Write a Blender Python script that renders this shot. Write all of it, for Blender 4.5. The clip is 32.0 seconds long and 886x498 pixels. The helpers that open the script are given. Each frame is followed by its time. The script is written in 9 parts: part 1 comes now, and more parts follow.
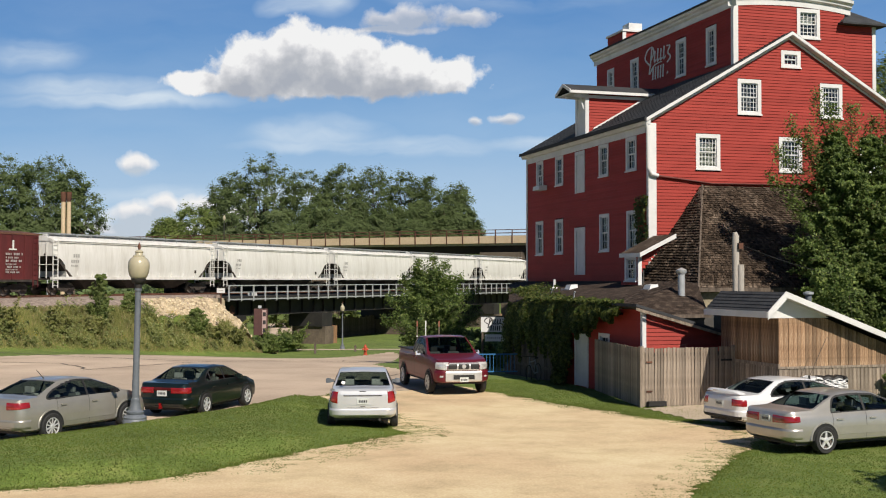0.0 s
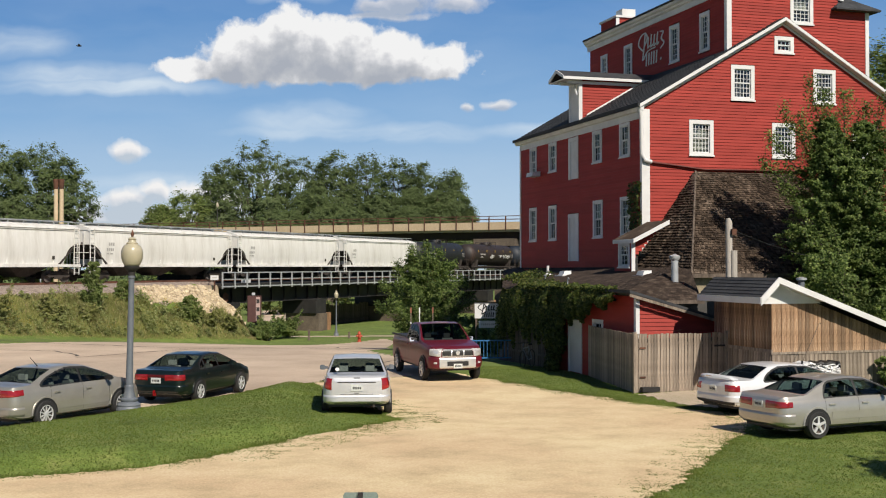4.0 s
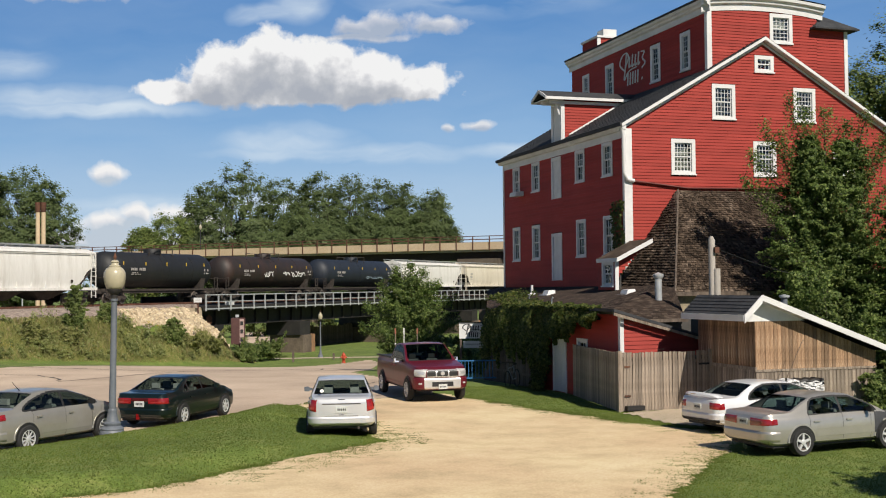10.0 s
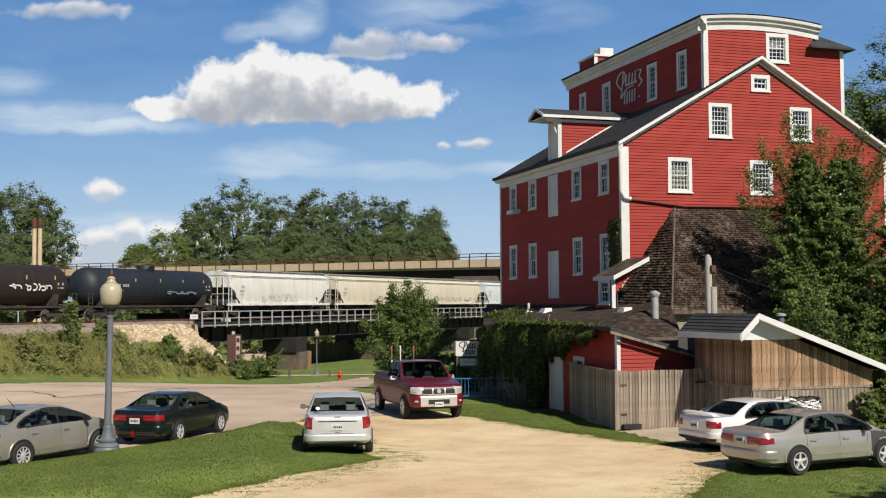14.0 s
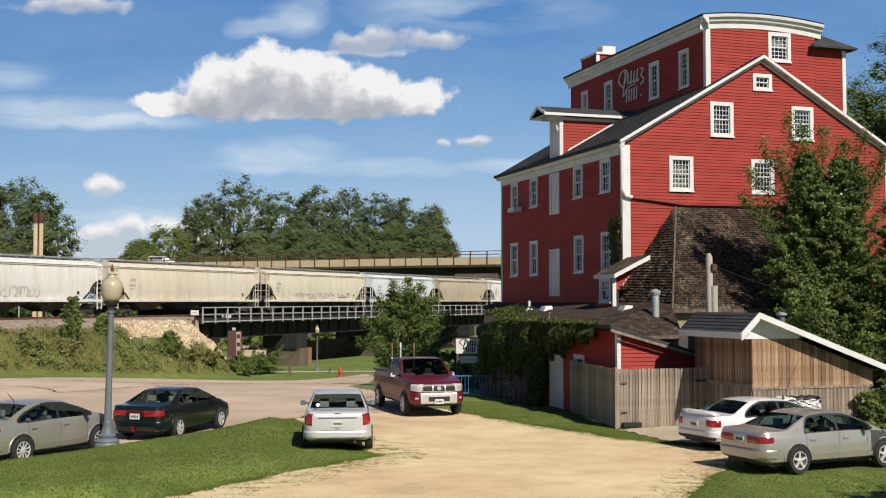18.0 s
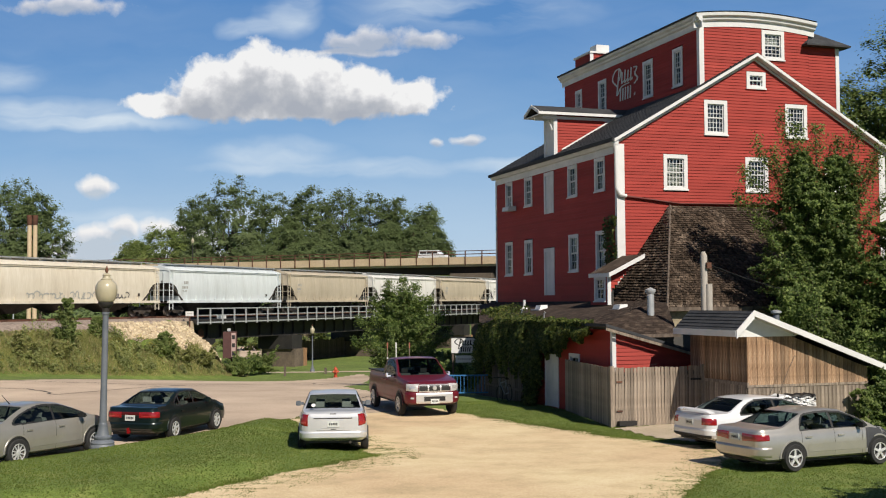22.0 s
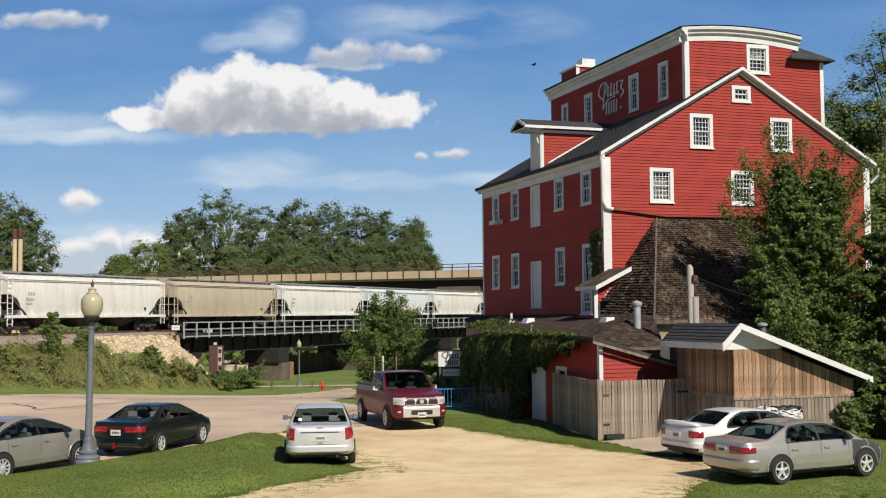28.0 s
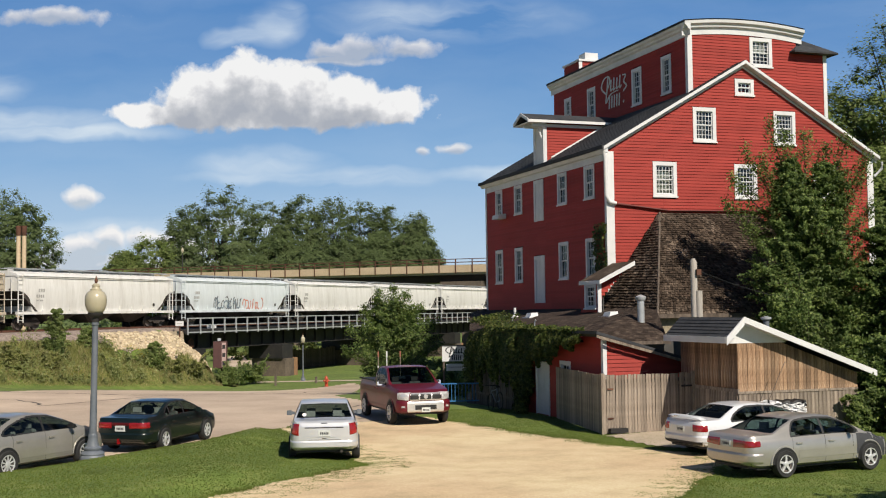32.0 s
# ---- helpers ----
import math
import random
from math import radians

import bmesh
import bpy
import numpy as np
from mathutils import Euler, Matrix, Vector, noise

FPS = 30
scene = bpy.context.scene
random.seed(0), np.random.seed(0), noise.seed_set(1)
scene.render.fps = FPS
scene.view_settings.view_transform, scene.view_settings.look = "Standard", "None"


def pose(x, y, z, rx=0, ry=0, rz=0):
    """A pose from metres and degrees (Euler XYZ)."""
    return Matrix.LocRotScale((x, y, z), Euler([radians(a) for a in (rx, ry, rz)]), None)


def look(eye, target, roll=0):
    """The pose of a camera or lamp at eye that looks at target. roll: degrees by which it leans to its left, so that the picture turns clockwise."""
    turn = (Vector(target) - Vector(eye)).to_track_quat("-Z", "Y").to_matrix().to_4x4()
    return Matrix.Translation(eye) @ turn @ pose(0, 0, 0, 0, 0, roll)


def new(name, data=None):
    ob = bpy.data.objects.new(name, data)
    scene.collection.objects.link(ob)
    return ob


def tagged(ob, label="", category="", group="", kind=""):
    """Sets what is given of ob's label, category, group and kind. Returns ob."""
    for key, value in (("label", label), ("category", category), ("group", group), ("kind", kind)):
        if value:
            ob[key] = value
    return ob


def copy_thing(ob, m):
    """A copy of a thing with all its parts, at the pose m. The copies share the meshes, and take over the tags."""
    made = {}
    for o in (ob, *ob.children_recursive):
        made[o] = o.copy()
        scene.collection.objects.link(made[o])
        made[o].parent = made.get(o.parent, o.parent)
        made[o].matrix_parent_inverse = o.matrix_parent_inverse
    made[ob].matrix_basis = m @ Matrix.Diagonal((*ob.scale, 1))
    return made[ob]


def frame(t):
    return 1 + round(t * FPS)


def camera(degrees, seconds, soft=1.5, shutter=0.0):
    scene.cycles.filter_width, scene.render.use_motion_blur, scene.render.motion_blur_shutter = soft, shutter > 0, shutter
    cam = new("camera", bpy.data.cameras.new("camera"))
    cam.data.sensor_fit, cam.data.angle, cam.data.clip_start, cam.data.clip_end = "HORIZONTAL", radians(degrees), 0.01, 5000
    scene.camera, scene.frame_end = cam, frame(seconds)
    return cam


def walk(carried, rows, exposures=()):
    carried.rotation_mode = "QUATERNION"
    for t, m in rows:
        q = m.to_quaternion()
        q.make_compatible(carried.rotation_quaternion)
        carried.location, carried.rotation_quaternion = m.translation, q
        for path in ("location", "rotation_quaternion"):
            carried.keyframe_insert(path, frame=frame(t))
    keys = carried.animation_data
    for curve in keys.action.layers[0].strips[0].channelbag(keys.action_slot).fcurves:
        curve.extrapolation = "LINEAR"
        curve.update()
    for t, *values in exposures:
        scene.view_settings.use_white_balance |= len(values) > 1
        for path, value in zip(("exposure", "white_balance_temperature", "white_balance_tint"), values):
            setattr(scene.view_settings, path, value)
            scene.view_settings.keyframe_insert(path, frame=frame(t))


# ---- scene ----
cam = camera(42.424, 32.0, soft=1.1)
EYE_HEIGHT = 4.0
# seconds and the turn of the hand-held camera, which stands on one spot above the lot
TURNS = [
    (0, 91.551, -0.07, 1.334), (0.5, 91.63, -0.129, 1.278), (1, 91.701, -0.1, 1.131), (1.5, 91.818, -0.022, 0.99),
    (2, 91.879, 0.024, 0.884), (2.5, 91.802, 0.061, 0.849), (3, 91.541, 0.098, 0.891), (3.5, 91.189, 0.068, 1.084),
    (5.5, 90.412, 0.115, 0.55), (6, 90.404, 0.207, 0.46), (6.5, 90.681, 0.465, 0.461), (7, 91.112, 0.691, 0.49),
    (7.5, 91.406, 0.832, 0.536), (8, 91.606, 0.889, 0.533), (8.5, 91.696, 0.664, 0.487), (9, 91.832, 0.456, 0.463),
    (9.5, 91.952, 0.389, 0.347), (10, 91.893, 0.541, 0.219), (10.5, 91.876, 0.546, 0.009), (11, 92.089, 0.399, -0.143),
    (11.5, 92.379, 0.295, -0.126), (12, 92.575, 0.429, -0.069), (12.5, 92.633, 0.489, 0.031), (13, 92.633, 0.488, 0.12),
    (13.5, 92.662, 0.363, 0.093), (14, 92.768, 0.362, 0.051), (14.5, 92.838, 0.353, -0.032), (16.5, 92.854, -0.052, 0.128),
    (17, 92.777, -0.019, 0.126), (17.5, 92.74, -0.017, 0.055), (18, 92.632, 0.036, 0.081), (18.5, 92.654, 0.089, 0.02),
    (19, 92.615, 0.088, -0.001), (19.5, 92.557, 0.156, 0.004), (20, 92.515, 0.209, -0.006), (20.5, 92.501, 0.3, -0.051),
    (21, 92.51, 0.388, -0.091), (21.5, 92.554, 0.37, -0.117), (22, 92.614, 0.346, -0.165), (22.5, 92.559, 0.391, -0.256),
    (23, 92.577, 0.407, -0.406), (23.5, 92.659, 0.45, -0.536), (24, 92.705, 0.437, -0.693), (24.5, 92.805, 0.448, -0.83),
    (25, 92.925, 0.308, -1.0), (25.5, 92.98, 0.151, -1.086), (27.5, 93.221, 0.434, -0.72), (28, 93.279, 0.476, -0.817),
    (28.5, 93.227, 0.491, -0.953), (29, 93.139, 0.536, -1.008), (29.5, 93.064, 0.543, -1.079), (30, 93.006, 0.619, -0.979),
    (30.5, 92.916, 0.63, -0.876), (31, 92.854, 0.623, -0.857), (31.5, 92.86, 0.729, -0.759), (32, 93.026, 0.693, -0.639),
]
walk(cam, [(t, pose(0, 0, EYE_HEIGHT, rx, ry, rz)) for t, rx, ry, rz in TURNS])

# ---- daylight: afternoon sun high from the right and behind, blue sky ----
SUN_DIR = Vector((0.37, -0.65, 0.665)).normalized()
world = bpy.data.worlds.new("sky")
scene.world = world
world.use_nodes = True
wn = world.node_tree
sky_tex = wn.nodes.new("ShaderNodeTexSky")
sky_tex.sky_type = "NISHITA"
sky_tex.sun_disc = False
sky_tex.sun_elevation = math.asin(SUN_DIR.z)
sky_tex.sun_rotation = math.atan2(SUN_DIR.x, SUN_DIR.y)
sky_tex.altitude = 800
sky_tex.air_density, sky_tex.dust_density, sky_tex.ozone_density = 0.9, 0.0, 5.0
wn.links.new(sky_tex.outputs[0], wn.nodes["Background"].inputs[0])
wn.nodes["Background"].inputs[1].default_value = 0.058
sun = new("sun", bpy.data.lights.new("sun", "SUN"))
sun.data.energy, sun.data.angle, sun.data.color = 4.9, radians(0.53), (1.0, 0.91, 0.78)
sun.matrix_world = look(SUN_DIR * 300, (0, 0, 0))
scene.view_settings.exposure = 0.18


# ---- materials ----
def shader(name):
    m = bpy.data.materials.new(name)
    m.use_nodes = True
    nt = m.node_tree
    return m, nt, nt.nodes["Principled BSDF"]


def node(nt, kind, **values):
    n = nt.nodes.new(kind)
    for key, value in values.items():
        n.inputs[key].default_value = value
    return n


def noise_tex(nt, scale, detail=4.0, rough=0.6, coord="Object", stretch=(1, 1, 1)):
    tc = nt.nodes.new("ShaderNodeTexCoord")
    mp = node(nt, "ShaderNodeMapping", Scale=stretch)
    nz = node(nt, "ShaderNodeTexNoise", Scale=scale, Detail=detail, Roughness=rough)
    nt.links.new(tc.outputs[coord], mp.inputs[0])
    nt.links.new(mp.outputs[0], nz.inputs[0])
    return nz.outputs[0]


def ramp(nt, value, stops):
    r = nt.nodes.new("ShaderNodeValToRGB")
    while len(r.color_ramp.elements) < len(stops):
        r.color_ramp.elements.new(0.5)
    for e, (at, c) in zip(r.color_ramp.elements, stops):
        e.position, e.color = at, (*c, 1) if len(c) == 3 else c
    nt.links.new(value, r.inputs[0])
    return r.outputs[0]


def mixed(nt, factor, a, b, blend="MIX"):
    n = nt.nodes.new("ShaderNodeMix")
    n.data_type, n.blend_type = "RGBA", blend
    for socket, value in ((n.inputs[0], factor), (n.inputs[6], a), (n.inputs[7], b)):
        if isinstance(value, (int, float)):
            socket.default_value = value
        elif isinstance(value, tuple):
            socket.default_value = (*value, 1)
        else:
            nt.links.new(value, socket)
    return n.outputs[2]


def bumped(nt, p, height, strength=0.3, distance=0.02):
    b = node(nt, "ShaderNodeBump", Strength=strength, Distance=distance)
    nt.links.new(height, b.inputs["Height"])
    nt.links.new(b.outputs[0], p.inputs["Normal"])


def surface(name, stops, scale=2.0, rough=0.7, fine=25.0, fine_amount=0.25, bump=0.2, metal=0.0, stretch=(1, 1, 1),
            per_piece=0.0, per_island=0.0, coat=0.0, spec=0.5, big=0.0, big_scale=0.15):
    """Colour from a noise at two scales over a ramp of colours, a fine relief, and a change of tone from piece to piece."""
    m, nt, p = shader(name)
    colour = ramp(nt, noise_tex(nt, scale, 5, 0.62, stretch=stretch), stops)
    grain = noise_tex(nt, fine, 3, 0.6, stretch=stretch)
    if fine_amount:
        colour = mixed(nt, fine_amount, colour, ramp(nt, grain, [(0.3, (0.25, 0.25, 0.25)), (0.7, (0.78, 0.78, 0.78))]), "OVERLAY")
    if big:
        colour = mixed(nt, big, colour, ramp(nt, noise_tex(nt, big_scale, 3, 0.5), [(0.35, (0.3, 0.3, 0.3)), (0.65, (0.72, 0.72, 0.72))]), "OVERLAY")
    for amount, source in ((per_piece, "object"), (per_island, "island")):
        if amount:
            if source == "object":
                info = nt.nodes.new("ShaderNodeObjectInfo").outputs["Random"]
            else:
                info = nt.nodes.new("ShaderNodeNewGeometry").outputs["Random Per Island"]
            tone = ramp(nt, info, [(0.0, (0.5 - amount,) * 3), (1.0, (0.5 + amount,) * 3)])
            colour = mixed(nt, 1.0, colour, tone, "OVERLAY")
    nt.links.new(colour, p.inputs["Base Color"])
    p.inputs["Roughness"].default_value = rough
    p.inputs["Metallic"].default_value = metal
    p.inputs["Coat Weight"].default_value = coat
    p.inputs["Coat Roughness"].default_value = 0.05
    p.inputs["Specular IOR Level"].default_value = spec
    if bump:
        bumped(nt, p, grain, bump)
    return m


def glass(name, tint=(0.75, 0.8, 0.8), rough=0.02, ior=1.5):
    """Thin flat glass: tinted clear, with the gloss of its two faces."""
    m = bpy.data.materials.new(name)
    m.use_nodes = True
    nt = m.node_tree
    nt.nodes.clear()
    clear = nt.nodes.new("ShaderNodeBsdfTransparent")
    clear.inputs[0].default_value = (*tint, 1)
    gloss = node(nt, "ShaderNodeBsdfGlossy", Roughness=rough)
    face = node(nt, "ShaderNodeLayerWeight", Blend=0.5).outputs["Facing"]
    grow = nt.nodes.new("ShaderNodeMath")
    grow.operation = "POWER"
    grow.inputs[1].default_value = 5.5
    nt.links.new(face, grow.inputs[0])
    fres = nt.nodes.new("ShaderNodeMath")
    fres.operation = "MULTIPLY_ADD"
    fres.inputs[1].default_value = 0.35
    fres.inputs[2].default_value = ((ior - 1) / (ior + 1)) ** 2 * 1.3
    nt.links.new(grow.outputs[0], fres.inputs[0])
    mx = nt.nodes.new("ShaderNodeMixShader")
    nt.links.new(fres.outputs[0], mx.inputs[0])
    nt.links.new(clear.outputs[0], mx.inputs[1])
    nt.links.new(gloss.outputs[0], mx.inputs[2])
    nt.links.new(mx.outputs[0], nt.nodes.new("ShaderNodeOutputMaterial").inputs[0])
    return m


def leaf_material(name, dark, mid, light):
    m, nt, p = shader(name)
    island = nt.nodes.new("ShaderNodeNewGeometry").outputs["Random Per Island"]
    one = ramp(nt, island, [(0.0, dark), (0.55, mid), (1.0, light)])
    two = ramp(nt, noise_tex(nt, 0.45, 3), [(0.35, (0.36, 0.36, 0.36)), (0.68, (0.66, 0.66, 0.62))])
    nt.links.new(mixed(nt, 0.8, one, two, "OVERLAY"), p.inputs["Base Color"])
    p.inputs["Roughness"].default_value = 0.55
    p.inputs["Specular IOR Level"].default_value = 0.3
    tr = nt.nodes.new("ShaderNodeBsdfTranslucent")
    nt.links.new(mixed(nt, 0.8, one, two, "OVERLAY"), tr.inputs[0])
    mx = node(nt, "ShaderNodeMixShader", Fac=0.45)
    nt.links.new(p.outputs[0], mx.inputs[1])
    nt.links.new(tr.outputs[0], mx.inputs[2])
    nt.links.new(mx.outputs[0], nt.nodes["Material Output"].inputs[0])
    return m


RED = surface("red_clapboard_paint", [(0.3, (0.27, 0.032, 0.024)), (0.6, (0.31, 0.038, 0.029)), (0.8, (0.35, 0.052, 0.038))], 0.5, 0.66, 14, 0.16, 0.15, per_island=0.05, spec=0.22, stretch=(1, 1, 3))
WHITE = surface("white_trim_paint", [(0.3, (0.58, 0.58, 0.58)), (0.7, (0.69, 0.69, 0.69))], 1.5, 0.5, 30, 0.1, 0.08)
GREY_TRIM = surface("weathered_grey_white_trim", [(0.3, (0.52, 0.53, 0.54)), (0.7, (0.66, 0.67, 0.68))], 1.2, 0.6, 20, 0.15, 0.1)
DARK_ROOF = surface("dark_asphalt_shingle", [(0.3, (0.021, 0.023, 0.027)), (0.7, (0.046, 0.048, 0.053))], 1.5, 0.9, 12, 0.4, 0.5)
BROWN_ROOF = surface("brown_asphalt_shingle", [(0.3, (0.030, 0.022, 0.018)), (0.55, (0.052, 0.038, 0.030)), (0.78, (0.13, 0.10, 0.078))], 3.0, 0.97, 14, 0.5, 0.6, per_island=0.2, spec=0.15)
WOOD_SHINGLE = surface("weathered_wood_shingle", [(0.3, (0.030, 0.021, 0.015)), (0.55, (0.068, 0.049, 0.036)), (0.70, (0.135, 0.104, 0.080)), (0.82, (0.42, 0.36, 0.30))], 1.3, 0.96, 9, 0.5, 0.6, per_island=0.3, big=0.55, big_scale=0.6, spec=0.15)
GREY_WOOD = surface("weathered_grey_fence_wood", [(0.3, (0.12, 0.092, 0.070)), (0.5, (0.25, 0.203, 0.160)), (0.75, (0.38, 0.325, 0.265))], 2.0, 0.9, 18, 0.45, 0.4, stretch=(6, 6, 0.5), per_piece=0.16)
BROWN_WOOD = surface("brown_stained_board", [(0.28, (0.06, 0.036, 0.023)), (0.43, (0.20, 0.116, 0.064)), (0.56, (0.29, 0.188, 0.115)), (0.70, (0.40, 0.31, 0.225))], 1.6, 0.85, 14, 0.6, 0.35, stretch=(5, 5, 0.8), per_piece=0.2)
BLACK_STEEL = surface("black_bridge_steel", [(0.3, (0.010, 0.010, 0.011)), (0.7, (0.028, 0.025, 0.023))], 1.0, 0.7, 12, 0.3, 0.2)
RUST = surface("brown_rusty_steel", [(0.3, (0.055, 0.022, 0.014)), (0.7, (0.14, 0.06, 0.035))], 1.0, 0.85, 12, 0.3, 0.3)
GALV = surface("galvanised_steel", [(0.3, (0.42, 0.44, 0.46)), (0.7, (0.56, 0.58, 0.6))], 2.0, 0.45, 20, 0.1, 0.05, metal=0.4)
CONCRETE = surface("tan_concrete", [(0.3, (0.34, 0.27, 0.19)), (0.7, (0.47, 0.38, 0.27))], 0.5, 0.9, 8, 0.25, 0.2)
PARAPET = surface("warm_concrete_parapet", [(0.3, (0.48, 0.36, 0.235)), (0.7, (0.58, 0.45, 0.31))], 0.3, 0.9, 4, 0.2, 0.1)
# stained concrete, with the bridge's shadow worked into a darker colour
PIER = surface("stained_shaded_pier_concrete", [(0.3, (0.07, 0.055, 0.042)), (0.7, (0.17, 0.132, 0.098))], 0.5, 0.95, 6, 0.35, 0.2)
ROCK = surface("cream_limestone", [(0.3, (0.26, 0.20, 0.13)), (0.5, (0.48, 0.39, 0.26)), (0.72, (0.62, 0.52, 0.37))], 1.2, 0.95, 9, 0.3, 0.5, per_piece=0.1)
BALLAST = surface("grey_brown_ballast", [(0.3, (0.13, 0.10, 0.085)), (0.5, (0.24, 0.19, 0.16)), (0.75, (0.36, 0.30, 0.26))], 3.5, 0.95, 16, 0.6, 0.9)
GRAVEL = surface("pale_limestone_gravel", [(0.28, (0.50, 0.375, 0.22)), (0.5, (0.63, 0.482, 0.290)), (0.75, (0.70, 0.56, 0.355))], 0.8, 0.95, 26, 0.35, 0.6, big=0.28, big_scale=0.22)
ROAD = surface("worn_pinkish_concrete_road", [(0.3, (0.40, 0.305, 0.228)), (0.5, (0.475, 0.37, 0.277)), (0.75, (0.54, 0.43, 0.325))], 0.35, 0.92, 20, 0.25, 0.25, big=0.35, big_scale=0.12)
PAD = surface("grey_tan_concrete_pad", [(0.3, (0.42, 0.34, 0.25)), (0.7, (0.50, 0.41, 0.31))], 0.8, 0.9, 15, 0.1, 0.08)
LAWN = surface("mown_lawn", [(0.25, (0.075, 0.115, 0.016)), (0.5, (0.112, 0.162, 0.026)), (0.7, (0.165, 0.195, 0.046)), (0.85, (0.25, 0.215, 0.10))], 1.3, 0.95, 18, 0.55, 0.8, big=0.3, big_scale=0.3)
BLADE = leaf_material("grass_blade", (0.085, 0.128, 0.018), (0.125, 0.172, 0.028), (0.19, 0.215, 0.06))
WEED = leaf_material("tall_weed_leaf", (0.17, 0.19, 0.06), (0.24, 0.26, 0.08), (0.36, 0.33, 0.15))
LEAF_FAR = leaf_material("cottonwood_leaf", (0.105, 0.142, 0.056), (0.128, 0.172, 0.067), (0.155, 0.200, 0.080))
LEAF_NEAR = leaf_material("box_elder_leaf", (0.050, 0.086, 0.020), (0.112, 0.170, 0.042), (0.250, 0.310, 0.092))
LEAF_VINE = leaf_material("vine_leaf", (0.04, 0.06, 0.014), (0.075, 0.105, 0.024), (0.18, 0.19, 0.055))
BARK = surface("grey_brown_bark", [(0.3, (0.06, 0.045, 0.035)), (0.7, (0.16, 0.125, 0.10))], 2.0, 0.95, 14, 0.4, 0.6, stretch=(3, 3, 0.6))
TYRE = surface("black_tyre_rubber", [(0.3, (0.012, 0.012, 0.013)), (0.7, (0.03, 0.03, 0.03))], 4, 0.85, 30, 0.2, 0.1)
RIM = surface("silver_alloy", [(0.3, (0.66, 0.66, 0.67)), (0.7, (0.76, 0.76, 0.77))], 4, 0.4, 30, 0.1, 0.0, metal=0.45)
BRIGHT = surface("polished_bright_trim", [(0.3, (0.60, 0.59, 0.58)), (0.7, (0.70, 0.69, 0.68))], 4, 0.34, 30, 0.05, 0.0, metal=0.6)
LAMP_PALE = surface("pale_pink_lamp_plastic", [(0.3, (0.30, 0.02, 0.02)), (0.7, (0.36, 0.035, 0.03))], 8, 0.15, 40, 0.2, 0.0, coat=1.0)
CHROME = surface("chrome", [(0.3, (0.62, 0.62, 0.63)), (0.7, (0.75, 0.75, 0.76))], 4, 0.15, 30, 0.05, 0.0, metal=1.0)
BLACK = surface("matt_black_plastic", [(0.3, (0.008, 0.008, 0.009)), (0.7, (0.02, 0.02, 0.02))], 3, 0.6, 25, 0.2, 0.05)
# dark fill for building cores: the dimness indoors is in the colour
ROOM = surface("shade_dark_interior", [(0.3, (0.05, 0.048, 0.045)), (0.7, (0.09, 0.085, 0.08))], 1, 0.9, 10, 0.1, 0.0)
CURTAIN = surface("pale_curtain_cloth", [(0.3, (0.50, 0.48, 0.42)), (0.7, (0.64, 0.62, 0.56))], 3, 0.9, 30, 0.15, 0.1, stretch=(6, 6, 0.4))
SHELF_CLOTH = surface("black_shelf_cloth", [(0.3, (0.012, 0.012, 0.013)), (0.7, (0.02, 0.02, 0.021))], 5, 1.0, 40, 0.2, 0.0, spec=0.0)
SEAT = surface("grey_seat_cloth", [(0.3, (0.34, 0.34, 0.33)), (0.7, (0.46, 0.46, 0.44))], 5, 0.95, 40, 0.2, 0.1)
GLASS = glass("window_glass", (0.7, 0.75, 0.75))
CAR_GLASS = glass("tinted_car_glass", (0.34, 0.42, 0.40), 0.02, 1.28)
SIDE_GLASS = glass("dark_tinted_car_glass", (0.20, 0.26, 0.245), 0.02, 1.55)
TAIL_RED = surface("red_lamp_plastic", [(0.3, (0.20, 0.006, 0.008)), (0.7, (0.28, 0.012, 0.012))], 6, 0.15, 40, 0.15, 0.0, coat=1.0)
LAMP_CLEAR = surface("clear_lamp_plastic", [(0.3, (0.36, 0.36, 0.36)), (0.7, (0.56, 0.55, 0.54))], 8, 0.1, 40, 0.2, 0.0, coat=1.0)
LAMP_GLOBE = surface("cream_acrylic_globe", [(0.3, (0.36, 0.32, 0.22)), (0.7, (0.44, 0.40, 0.29))], 1, 0.3, 20, 0.05, 0.0)
POST_GREY = surface("grey_blue_painted_metal", [(0.3, (0.10, 0.115, 0.135)), (0.7, (0.15, 0.165, 0.19))], 2, 0.5, 20, 0.15, 0.08)
BLUE = surface("blue_painted_rail", [(0.3, (0.02, 0.12, 0.30)), (0.7, (0.035, 0.17, 0.38))], 2, 0.5, 20, 0.15, 0.05)
ORANGE = surface("orange_red_hydrant_paint", [(0.3, (0.36, 0.05, 0.02)), (0.7, (0.46, 0.075, 0.03))], 4, 0.5, 20, 0.15, 0.05)
TEXT_WHITE = surface("white_lettering_paint", [(0.3, (0.62, 0.62, 0.6)), (0.7, (0.75, 0.75, 0.73))], 4, 0.7, 20, 0.1, 0.0)
TEXT_BLACK = surface("black_lettering_paint", [(0.3, (0.02, 0.02, 0.022)), (0.7, (0.05, 0.05, 0.05))], 4, 0.7, 20, 0.1, 0.0)
TEXT_FADED = surface("faded_grey_lettering", [(0.3, (0.30, 0.30, 0.29)), (0.7, (0.40, 0.39, 0.37))], 4, 0.7, 20, 0.2, 0.0)
TEXT_DULL = surface("dull_white_lettering", [(0.3, (0.22, 0.20, 0.19)), (0.7, (0.46, 0.44, 0.42))], 6, 0.7, 20, 0.2, 0.0)
PLATE = surface("pale_number_plate", [(0.3, (0.5, 0.52, 0.5)), (0.7, (0.62, 0.64, 0.62))], 10, 0.5, 20, 0.1, 0.0)


